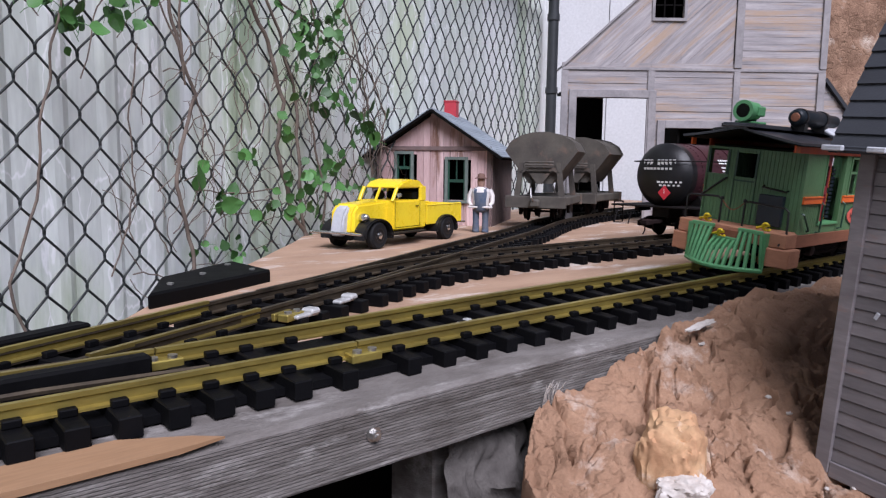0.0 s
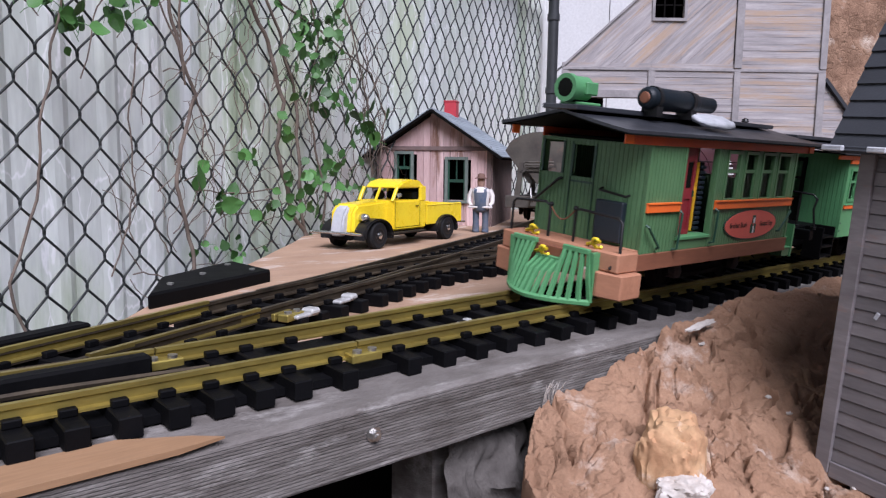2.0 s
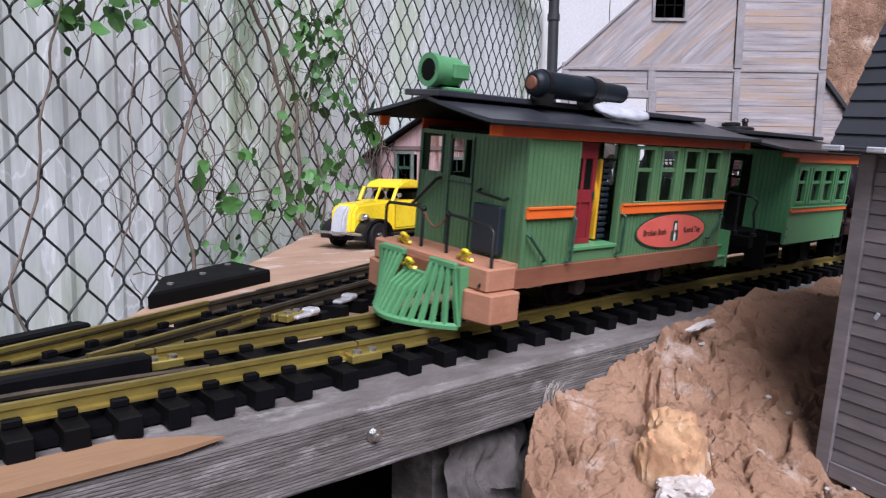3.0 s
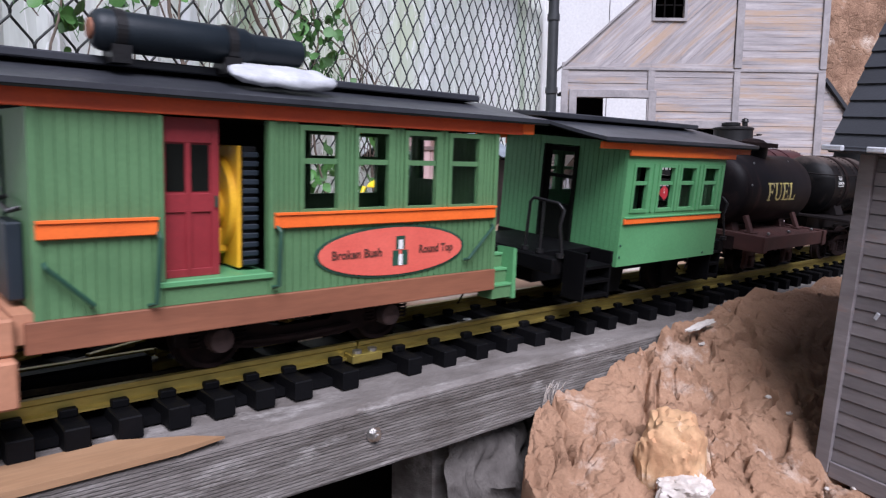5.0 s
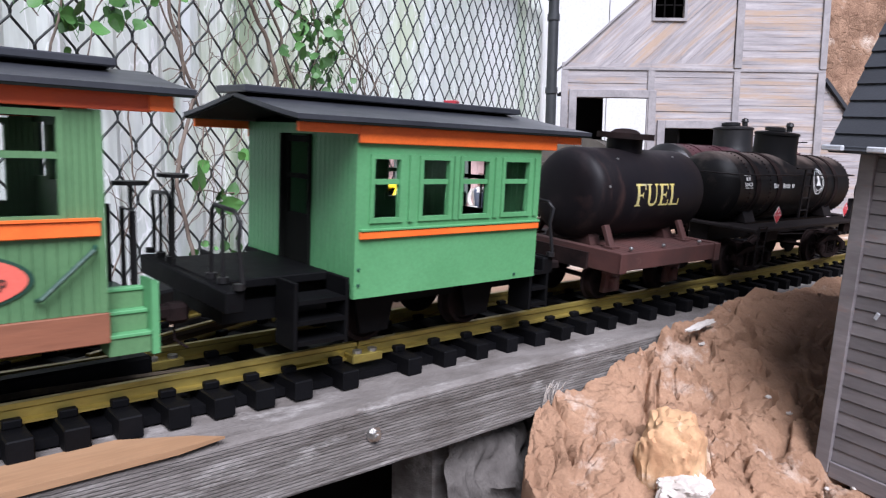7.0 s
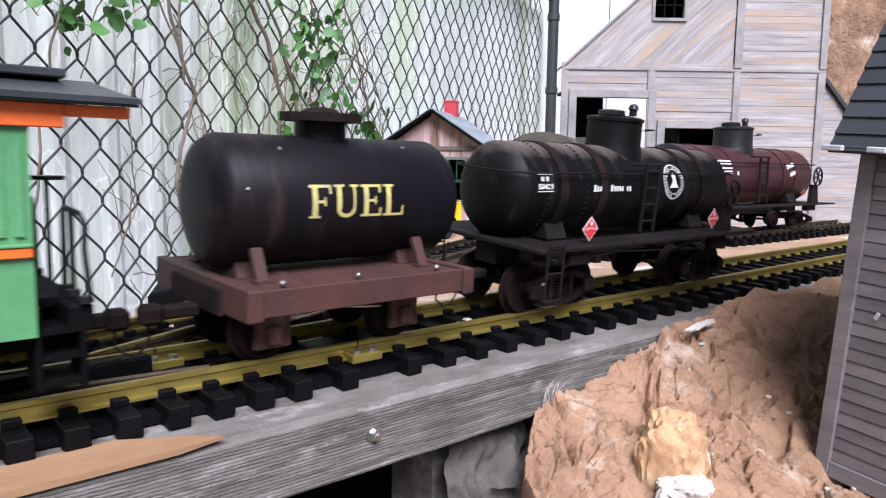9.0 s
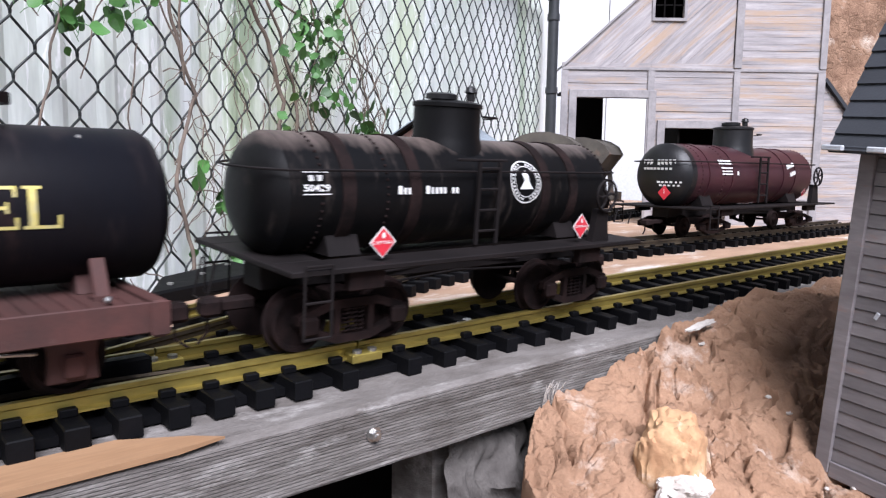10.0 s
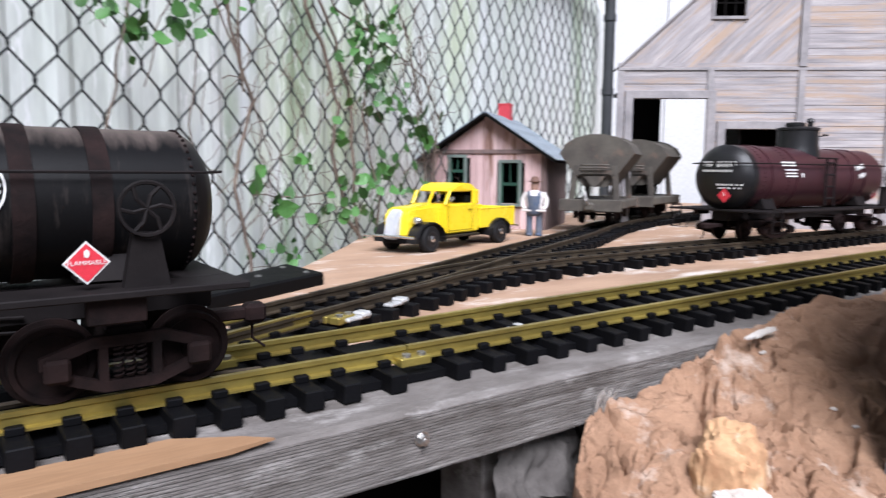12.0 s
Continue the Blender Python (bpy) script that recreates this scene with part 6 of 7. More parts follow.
    part("door_leaf", b2(B(), (0.0480, y, 0.0490), (0.0765, y + 0.002, 0.1170)), "door", door)
    for a, b, c, d in ((0.0500, 0.0530, 0.0490, 0.1170), (0.0615, 0.0640, 0.0490, 0.1170), (0.0728, 0.0764, 0.0490, 0.1170), (0.0530, 0.0728, 0.0490, 0.0525), (0.0530, 0.0728, 0.0770, 0.0850), (0.0530, 0.0728, 0.1065, 0.1170)):
        part("door_rail", b2(B(), (a, y - 0.0010, c), (b, y + 0.0001, d), 0.0002), "door", door)
    for a in (0.0535, 0.0642):
        part("door_light", b2(B(), (a, y - 0.0003, 0.0860), (a + 0.0078, y - 0.0001, 0.1058)), "interior", door)
    part("door_handle", b2(B(), (0.0742, y - 0.0022, 0.0790), (0.0752, y - 0.0008, 0.0840)), "dgreen", door)
    # added near-black panel keeps the view past the engine dark
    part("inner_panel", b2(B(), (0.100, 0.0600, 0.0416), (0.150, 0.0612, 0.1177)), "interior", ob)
    # yellow engine and radiator inside
    eng = part("engine", B(), None, ob, "yellow engine with black radiator")
    part("radiator_shell", b2(B(), (0.0868, -0.0165, 0.0500), (0.0890, 0.0420, 0.1060), 0.0006), "engine", eng)
    part("radiator_core", b2(B(), (0.0892, -0.0165, 0.0505), (0.0960, 0.0420, 0.1058), 0.0006), "rubber", eng)
    for k in range(13):
        part("radiator_fin", b2(B(), (0.0888, -0.0185, 0.0515 + 0.0041 * k), (0.0962, -0.0166, 0.0540 + 0.0041 * k), 0.0004), "navy", eng)
    bm = B()
    lathe(bm, [(0.0835, 0.0205), (0.0835, 0.0225), (0.0868, 0.0225), (0.0868, 0.0205)], (0, 0.006, 0.079), "x", 32)
    part("fan_shroud", bm, "engine", eng, smooth=35)
    bm = B()
    lathe(bm, [(0.068, 0.002), (0.068, 0.0095), (0.0705, 0.0105), (0.080, 0.0105), (0.0825, 0.009), (0.0866, 0.009), (0.0866, 0.002)], (0, 0.000, 0.077), "x", 28)
    b2(bm, (0.066, -0.010, 0.0700), (0.0800, 0.012, 0.0730), 0.0008)
    b2(bm, (0.070, -0.006, 0.0560), (0.0866, 0.010, 0.0680), 0.0012)
    part("engine_block", bm, "engine", eng, smooth=35)
    # sign
    sg = part("sign", B(), None, ob, "salmon oval sign with dark lettering")
    for k, (m, rx, rz) in enumerate((("dgreen", 0.0485, 0.0136), ("sign", 0.0465, 0.0124))):
        bm = prism(B(), [(0.1692 + rx * math.cos(a), 0.0542 + rz * math.sin(a)) for a in np.linspace(0, 2 * math.pi, 49)[:-1]], "y", YN - 0.0009 - 0.0005 * k, YN - 0.0002)
        part("sign_plate", bm, m, sg)
    for txt, x in (("Broken Bush", 0.1450), ("Round Top", 0.1965)):
        bm = words(txt, 0.0044, 0.0002)
        w = max(v.co.x for v in bm.verts) - min(v.co.x for v in bm.verts)
        k = (0.0300 if txt[0] == "B" else 0.0240) / w
        for v in bm.verts:
            v.co = (x + v.co.x * k, YN - 0.0017, 0.0540 + v.co.z)
        part("sign_words", bm, "darklet", sg)
    bm = bars([(0, 0.004, 0.006, 0.007), (-0.003, -0.004, 0.004, 0.008), (0.003, -0.004, 0.004, 0.008)])
    o1 = part("sign_emblem", bm, "dgreen", sg)
    o1.matrix_basis = pose(0.1720, YN - 0.0016, 0.0545)
    o2 = part("sign_emblem", bars([(0, 0.003, 0.003, 0.005), (0, -0.005, 0.0025, 0.006)]), "whitep", sg)
    o2.matrix_basis = pose(0.1720, YN - 0.0019, 0.0545)
    # ends
    for x, face in ((X0, 0), (X1 - 0.003, 1)):
        end = part("end_wall", B(), None, ob)
        bm = B()

        def panel(y0, y1, z0, z1):
            n = max(1, round((y1 - y0) / 0.0042))
            for k in range(n):
                b2(bm, (x, y0 + (y1 - y0) * k / n + 0.0002, z0), (x + 0.003, y0 + (y1 - y0) * (k + 1) / n - 0.0002, z1))
            b2(bm, (x + 0.0006, y0, z0), (x + 0.0024, y1, z1))
        panel(YN + 0.0032, 0.0225, Z0, Z1)
        panel(0.0225, 0.0470, Z0, 0.0885)
        panel(0.0470, 0.0545, Z0, Z1)
        panel(0.0545, 0.0790, Z0, 0.0895)
        panel(0.0225, 0.0470, 0.1130, Z1)
        panel(0.0545, 0.0790, 0.1150, Z1)
        part("end_boarding", bm, "green", end)["kind"] = "stuff"
        bm = B()
        for a, b, c, d in ((0.0225, 0.0245, 0.0885, 0.1130), (0.0450, 0.0470, 0.0885, 0.1130), (0.0545, 0.0565, 0.0895, 0.1150), (0.0770, 0.0790, 0.0895, 0.1150)):
            b2(bm, (x - 0.001 if face == 0 else x + 0.002, a, c), (x + 0.001 if face == 0 else x + 0.004, b, d))
        part("window_frame", bm, "dgreen", end)
        if face == 0:
            bm = b2(B(), (x - 0.001, 0.0240, 0.0840), (x - 0.0001, 0.0455, 0.0855))
            b2(bm, (x - 0.001, 0.0465, 0.0395), (x - 0.0001, 0.0472, 0.1150))
            b2(bm, (x - 0.001, 0.0222, 0.0395), (x - 0.0001, 0.0229, 0.1150))
            part("door_seam", bm, "dgreen", end)
            part("tool_box", b2(B(), (x - 0.0060, -0.0120, 0.0440), (x - 0.0002, 0.0140, 0.0745), 0.0008), "navy", end, "dark navy box")
            railing(end, [(x - 0.001, -0.012, 0.080), (x - 0.005, -0.012, 0.0790), (x - 0.005, 0.012, 0.0815), (x - 0.001, 0.012, 0.083)], 0.0010)
            railing(end, [(x - 0.001, 0.078, 0.0640), (x - 0.004, 0.077, 0.0650), (x - 0.004, 0.053, 0.0850), (x - 0.001, 0.052, 0.086)], 0.0012)
    # floor and ceiling have the car's inner shade in their colour
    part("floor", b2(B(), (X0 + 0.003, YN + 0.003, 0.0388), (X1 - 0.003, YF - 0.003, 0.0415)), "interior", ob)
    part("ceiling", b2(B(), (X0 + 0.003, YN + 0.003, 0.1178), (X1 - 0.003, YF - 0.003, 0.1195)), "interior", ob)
    # platform beam, buffers, cowcatcher
    front = [part("front_beam", b2(B(), (-0.0300, -0.0305, 0.0275), (-0.0058, 0.0815, 0.0415), 0.0010), "peach", ob, "bare cedar front beam"),
             part("front_deck", b2(B(), (-0.0056, -0.0245, 0.0300), (0.0015, 0.0755, 0.0415)), "peach", ob),
             part("headstock", b2(B(), (-0.0345, 0.002, 0.0200), (-0.0302, 0.049, 0.0380), 0.0006), "sill", ob)]
    for y0, y1 in ((-0.0355, -0.0060), (0.0570, 0.0865)):
        bm = prism(B(), [(-0.0060, y0), (-0.0060, y1), (-0.0300, y1), (-0.0345, (y0 + y1) / 2 + 0.004 * (1 if y0 < 0 else -1)), (-0.0300, y0)], "z", 0.0090, 0.0272)
        bmesh.ops.bevel(bm, geom=list(bm.edges), offset=0.0010, segments=1, affect="EDGES")
        front.append(part("buffer_block", bm, "peach", ob, "bare cedar buffer block"))
    cow = part("cowcatcher", B(), None, ob, "green slatted cowcatcher")
    for k in range(15):
        u = k / 14
        y = -0.0140 + 0.079 * u
        xb = -0.0590 + 0.024 * abs(2 * u - 1) ** 1.8
        mid = 0.30 < u < 0.70
        zt = 0.0290 if mid else 0.0400
        yt = 0.0255 + (y - 0.0255) * 0.90
        bm = tube(B(), [(xb, y, 0.0040), ((xb - 0.0365) / 2 - 0.001, (y + yt) / 2, 0.021), (-0.0365, yt, zt)], 0.0020, 4)
        part("slat", bm, "lgreen", cow)
    bm = tube(B(), [(-0.0590 + 0.024 * abs(2 * u - 1) ** 1.8, -0.0140 + 0.079 * u, 0.0035) for u in np.linspace(0, 1, 15)], 0.0024, 6)
    part("bottom_bar", bm, "lgreen", cow, smooth=50)
    for y in (-0.0135, 0.0645):
        part("side_plate", prism(B(), [(-0.0345, 0.003), (-0.0300, 0.022), (-0.0300, 0.0400), (-0.0375, 0.0400)], "y", y - 0.0015, y + 0.0015), "lgreen", cow)
    for a, b, z in ((-0.011, 0.013, 0.0400), (0.013, 0.038, 0.0290), (0.038, 0.062, 0.0400)):
        part("top_bar", b2(B(), (-0.0385, a, z - 0.002), (-0.0350, b, z + 0.002), 0.0006), "lgreen", cow)
    for y, z, x in ((0.056, 0.0425, -0.026), (0.033, 0.0310, -0.039), (-0.005, 0.0425, -0.027)):
        turn = np.linspace(-2.6, 2.6, 13)
        bm = tube(B(), [(x + 0.012, y + 0.010, z - 0.001), (x + 0.002, y + 0.006, z + 0.001)] + [(x - 0.0022 * math.sin(a), y - 0.0036 * math.cos(a) * -1 - 0.004, z + 0.003 + 0.0036 * math.sin(a)) for a in turn[::-1]], 0.0013, 8)
        part("hook", bm, "yellow", ob, "yellow hook", smooth=60)
    railing(ob, [(-0.023, 0.079, 0.041), (-0.023, 0.079, 0.0640), (-0.023, 0.076, 0.0665), (-0.021, 0.047, 0.0680), (-0.020, 0.043, 0.0650), (-0.020, 0.043, 0.040)], 0.0011)
    railing(ob, [(-0.019, 0.019, 0.040), (-0.019, 0.019, 0.0650), (-0.019, 0.015, 0.0665), (-0.023, -0.022, 0.0655), (-0.0235, -0.026, 0.0625), (-0.0250, -0.0280, 0.0380), (-0.0305, -0.0240, 0.0300)], 0.0011)
    for y in (0.043, 0.019):
        part("railing_cap", bmesh_ball((-0.0195, y, 0.0665), 0.0021), "blackpaint", ob)
    bm = tube(B(), [(-0.0198, 0.043 - 0.024 * u, 0.0655 - 0.009 * math.sin(math.pi * u)) for u in np.linspace(0, 1, 9)], 0.0006)
    part("chain", bm, "sill", ob)
    for pts in (((0.0052, -0.0285, 0.0600), (0.0052, -0.0310, 0.0590), (0.0215, -0.0310, 0.0430), (0.0215, -0.0285, 0.0420)), ((0.0470, -0.0290, 0.0700), (0.0470, -0.0320, 0.0680), (0.0450, -0.0320, 0.0410), (0.0430, -0.0285, 0.0400)),
                ((0.1005, -0.0290, 0.0700), (0.1010, -0.0320, 0.0680), (0.1000, -0.0320, 0.0430), (0.0985, -0.0285, 0.0420)), ((0.2180, -0.0285, 0.0460), (0.2190, -0.0310, 0.0465), (0.2380, -0.0310, 0.0640), (0.2390, -0.0285, 0.0650))):
        part("grab_iron", tube(B(), pts, 0.0010, 6), "dgreen", ob)
    # roof and roof fittings
    car_roof(ob, -0.0400, 0.2780, -0.0355, 0.0885, 0.1250, 0.1365, (-0.0430, 0.2600))
    hl = part("headlight", B(), None, ob, "green box headlight")
    part("lamp_base", b2(B(), (-0.0290, CY - 0.0110, 0.1417), (-0.0080, CY + 0.0110, 0.1440), 0.0006), "lgreen", hl)
    part("lamp_bracket", b2(B(), (-0.0300, CY - 0.0040, 0.1440), (-0.0150, CY + 0.0040, 0.1460)), "black", hl)
    part("lamp_case", lathe(B(), [(-0.0375, 0.0084), (-0.0375, 0.0100), (-0.0335, 0.0102), (-0.0325, 0.0090), (-0.0160, 0.0090), (-0.0135, 0.0070), (-0.0130, 0.002)], (0, CY, 0.1535), "x", 28), "lgreen", hl, smooth=35)
    part("lamp_box", b2(B(), (-0.0255, CY - 0.0108, 0.1490), (-0.0125, CY + 0.0108, 0.1585), 0.0010), "lgreen", hl)
    part("lens", lathe(B(), [(-0.0378, 0.001), (-0.0374, 0.0086), (-0.0368, 0.0086)], (0, CY, 0.1535), "x", 24), "interior", hl)
    at = part("air_tank", B(), None, ob, "black horizontal air tank")
    ty, tz = 0.0065, 0.1520
    part("tank_body", lathe(B(), [(0.0325, 0.001), (0.0330, 0.0062), (0.0345, 0.0078), (0.0370, 0.0086), (0.1000, 0.0086), (0.1020, 0.0074), (0.1045, 0.0068), (0.1300, 0.0064), (0.1315, 0.001)], (0, ty, tz), "x", 32), "airtank", at, smooth=35)
    for u in (0.043, 0.092):
        part("tank_strap", lathe(B(), [(u - 0.0022, 0.0087), (u - 0.0022, 0.0094), (u + 0.0022, 0.0094), (u + 0.0022, 0.0087)], (0, ty, tz), "x", 32), "blackpaint", at)
        part("tank_saddle", b2(B(), (u - 0.004, ty - 0.008, 0.1385), (u + 0.004, ty + 0.006, 0.1460)), "blackpaint", at)
    part("end_cap", lathe(B(), [(0.0315, 0.001), (0.0318, 0.0040), (0.0330, 0.0046)], (0, ty, tz), "x", 20), "sill", at)
    pad = part("roof_pad", B(), "snow", ob, "white soft pad lying on the roof")
    bm = B()
    bmesh.ops.create_icosphere(bm, subdivisions=4, radius=1)
    for v in bm.verts:
        p = v.co.copy()
        p = Vector([math.copysign(abs(c) ** 0.8, c) for c in p])
        v.co = (0.1150 + p.x * 0.0275, -0.0075 + p.y * 0.0125, 0.1388 + p.z * 0.0042 + p.y * 0.0035 + 0.0012 * noise.noise(v.co * 3))
    part("pad_body", bm, "snow", pad, smooth=50)
    # rear platform and steps
    part("rear_platform", b2(B(), (0.2430, -0.0120, 0.0340), (0.2640, 0.0660, 0.0400), 0.0006), "dgreen", ob)
    for y0, y1 in ((-0.0270, -0.0125), (0.0665, 0.0800)):
        st = part("steps", B(), None, ob)
        for k in range(3):
            a, b = (y0 + 0.0046 * k, y1) if y0 < 0 else (y0, y1 - 0.0046 * k)
            part("tread", b2(B(), (0.2434, a, 0.0268 + 0.0088 * k), (0.2600, b, 0.0284 + 0.0088 * k), 0.0003), "lgreen", st)
            part("riser", b2(B(), (0.2436, a + 0.0008, 0.0197 + 0.0088 * k), (0.2598, b - 0.0008, 0.0267 + 0.0088 * k)), "green", st)
        part("step_side", prism(B(), [(0.2602, 0.0185), (0.2632, 0.0185), (0.2632, 0.0490), (0.2602, 0.0500)], "y", y0, y1), "lgreen", st)
    for y in (0.000, 0.053):
        railing(ob, [(0.262, y, 0.040), (0.262, y, 0.0760), (0.262, y + (0.016 if y < 0.02 else -0.016), 0.0770), (0.262, y + (0.016 if y < 0.02 else -0.016), 0.040)], 0.0011)
    bw = part("brake_staff", tube(B(), [(0.264, 0.010, 0.036), (0.264, 0.010, 0.0880)], 0.0011, 8), "blackpaint", ob)
    part("brake_wheel", lathe(B(), [(0.0872, 0.0062), (0.0872, 0.0080), (0.0890, 0.0080), (0.0890, 0.0062)], (0.264, 0.010, 0), "z", 24), "blackpaint", bw)
    for x in (0.0800, 0.1770):
        wheel_set(ob, x, 0.0165)
        part("axle_box", lathe(B(), [(-0.0140, 0.0046), (-0.0135, 0.0056), (-0.0115, 0.0062), (-0.0050, 0.0062)], (x, 0, 0.0165), "y", 18), "dusty", ob, "dusty rust-pink axle box", smooth=40)
        for dx in (-0.011, 0.011):
            part("spring", coil((x + dx, -0.008, 0.0130), 0.0026, 0.0120, 6), "truckm", ob)
    part("truck_frame", prism(B(), [(0.060, 0.0150), (0.060, 0.0240), (0.095, 0.0255), (0.110, 0.0180), (0.140, 0.0180), (0.150, 0.0255), (0.184, 0.0240), (0.184, 0.0150), (0.160, 0.0110), (0.146, 0.0090), (0.100, 0.0090), (0.084, 0.0110)], "y", -0.0078, -0.0045), "truckm", ob)
    part("truck_frame", prism(B(), [(0.060, 0.0150), (0.060, 0.0240), (0.184, 0.0240), (0.184, 0.0150), (0.146, 0.0090), (0.100, 0.0090)], "y", 0.0555, 0.0590), "truckm", ob)
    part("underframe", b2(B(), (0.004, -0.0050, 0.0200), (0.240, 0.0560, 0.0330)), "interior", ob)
    part("cross_rod", tube(B(), [(0.090, -0.0095, 0.0140), (0.120, -0.0100, 0.0125), (0.152, -0.0095, 0.0140)], 0.0016, 6), "truckm", ob)
    coupler(ob, 0.2640, 1)
    # the body is a little narrower than its wheels' frames allow
    for o in ob.children_recursive:
        kinds = {o.name.split(".")[0], o.parent.name.split(".")[0]}
        if o in front or kinds & {"wheelset", "cowcatcher", "railing", "railing_cap", "chain", "hook", "axle_box", "spring", "truck_frame", "cross_rod", "coupler", "headlight", "air_tank"}:
            continue
        for v in o.data.vertices:
            if o.location.y == 0:
                v.co.y = 0.0255 + (v.co.y - 0.0265) * 0.945
        if o.location.y:
            o.location.y = 0.0255 + (o.location.y - 0.0265) * 0.945
    return ob


def bmesh_ball(c, r):
    bm = B()
    bmesh.ops.create_icosphere(bm, subdivisions=2, radius=r, matrix=Matrix.Translation(c))
    return bm


rail_car = railcar()


def coach():
    ob = thing("combine_coach", "short green model coach with orange trim and open end platforms", "coach")
    YN, YF, X0, X1 = -0.0312, 0.0830, 0.3562, 0.4888
    Z0, Z1 = 0.0332, 0.1185
    wins = ((0.3640, 0.3845), (0.3948, 0.4176), (0.4230, 0.4470), (0.4555, 0.4803))
    for y, face in ((YN, 0), (YF - 0.003, 1)):
        side = part("side_wall", B(), None, ob)
        part("lower_panel", b2(B(), (X0, y, Z0), (X1, y + 0.003, 0.0708)), "lgreen", side)
        part("top_panel", b2(B(), (X0, y, 0.1048), (X1, y + 0.003, Z1)), "lgreen", side)
        edges = [X0] + [v for w in wins for v in w] + [X1]
        for a, b in zip(edges[::2], edges[1::2]):
            bm = b2(B(), (a, y, 0.0708), (b, y + 0.003, 0.1048))
            if 0.36 < a:
                b2(bm, ((a + b) / 2 - 0.0016, y - 0.0012 if face == 0 else y + 0.002, 0.0708), ((a + b) / 2 + 0.0016, y + 0.001 if face == 0 else y + 0.0042, 0.1048))
            part("pillar", bm, "lgreen", side)
        for a, b in wins:
            sash(side, a, b, 0.0708, 0.1048, y, "lgreen")
        o = y - 0.002 if face == 0 else y + 0.003
        part("band", b2(B(), (X0 + 0.002, o, 0.0630), (X1 - 0.0005, o + 0.002, 0.0668), 0.0004), "orange", side, "orange belt rail")
        part("sill_strip", b2(B(), (X0 + 0.002, o - 0.0006, 0.0669), (X1 - 0.0005, o + 0.002, 0.0682), 0.0003), "lgreen", side)
        part("fascia", b2(B(), (X0, o - 0.0004, 0.1098), (0.5000, o + 0.0018, 0.1185), 0.0004), "orange", side, "orange fascia board")
        part("fascia_end", b2(B(), (0.3230, o - 0.0004, 0.1140), (X0 - 0.0002, o + 0.0018, 0.1185), 0.0004), "orange", side)
        part("fascia_end", b2(B(), (0.5002, o - 0.0004, 0.1140), (0.5230, o + 0.0018, 0.1185), 0.0004), "orange", side)
        bm = B()
        for a, z in ((X0 + 0.0025, 0.040), (X0 + 0.0025, 0.048), (X1 - 0.018, 0.036)):
            lathe(bm, [(y - 0.0006, 0.0008), (y + 0.0002, 0.0010)], (a, 0, z), "y", 8)
        part("rivet", bm, "dgreen", side)
    for x in (X0, X1 - 0.003):
        end = part("end_wall", B(), None, ob)
        bm = B()
        for y0, y1 in ((YN + 0.0032, 0.0105), (0.0425, YF - 0.0032)):
            n = max(1, round((y1 - y0) / 0.0044))
            for k in range(n):
                b2(bm, (x, y0 + (y1 - y0) * k / n + 0.0002, 0.0400), (x + 0.003, y0 + (y1 - y0) * (k + 1) / n - 0.0002, Z1))
            b2(bm, (x + 0.0006, y0, 0.0400), (x + 0.0024, y1, Z1))
        b2(bm, (x, 0.0105, 0.1130), (x + 0.003, 0.0425, Z1))
        part("end_boarding", bm, "lgreen", end)["kind"] = "stuff"
        # posts in the same near-black, so the doorway reads as a shaded opening
        for y in (0.0105, 0.0405):
            part("door_post", b2(B(), (x - 0.0015, y, 0.0400), (x + 0.0045, y + 0.002, 0.1128)), "interior", end)
        # inner sash door stands ajar; near black, with the doorway's shade in its colour
        bm = b2(B(), (x + 0.001, 0.0150, 0.0410), (x + 0.0030, 0.0380, 0.0700))
        for a, b, c, d in ((0.0126, 0.0155, 0.0410, 0.1120), (0.0375, 0.0404, 0.0410, 0.1120), (0.0155, 0.0375, 0.1085, 0.1120), (0.0155, 0.0375, 0.0890, 0.0915)):
            b2(bm, (x + 0.001, a, c), (x + 0.003, b, d))
        part("end_door", bm, "interior", end)
    # inner shade of the coach is painted into floor and ceiling
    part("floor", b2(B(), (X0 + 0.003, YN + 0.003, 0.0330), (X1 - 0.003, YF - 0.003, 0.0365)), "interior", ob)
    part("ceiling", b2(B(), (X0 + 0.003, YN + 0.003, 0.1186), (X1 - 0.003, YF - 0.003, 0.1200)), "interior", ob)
    car_roof(ob, 0.3200, 0.5260, -0.0385, 0.0915, 0.1195, 0.1300, (0.3180, 0.5120))
    for xa, xb, d in ((0.2950, X0 - 0.0005, -1), (X1 + 0.0005, 0.5080, 1)):
        part("platform", b2(B(), (min(xa, xb), -0.0100, 0.0395), (max(xa, xb), 0.0630, 0.0440), 0.0006), "black", ob)
        for y0, y1 in ((-0.0290, -0.0105), (0.0635, 0.0820)):
            st = part("steps", B(), None, ob)
            e = xa + 0.006 if d < 0 else xb - 0.006
            w0, w1 = (X0 - 0.030, X0 - 0.002) if d < 0 else (X1 + 0.001, X1 + 0.016)
            for k in range(3):
                part("tread", b2(B(), (w0 + 0.001, y0, 0.0130 + 0.0100 * k), (w1 - 0.001, y1, 0.0150 + 0.0100 * k)), "black", st)
            for w in (w0 - 0.0012, w1 - 0.0008):
                part("step_side", b2(B(), (w, y0, 0.0110), (w + 0.0020, y1, 0.0440), 0.0004), "black", st)
        xr = 0.2975 if d < 0 else 0.5060
        railing(ob, [(xr, 0.001, 0.044), (xr, 0.000, 0.0760), (xr, -0.003, 0.0790), (xr, -0.024, 0.0780), (xr + 0.001, -0.028, 0.0740), (xr + 0.001, -0.026, 0.0640), (xr + 0.002, -0.029, 0.0440)], 0.0011)
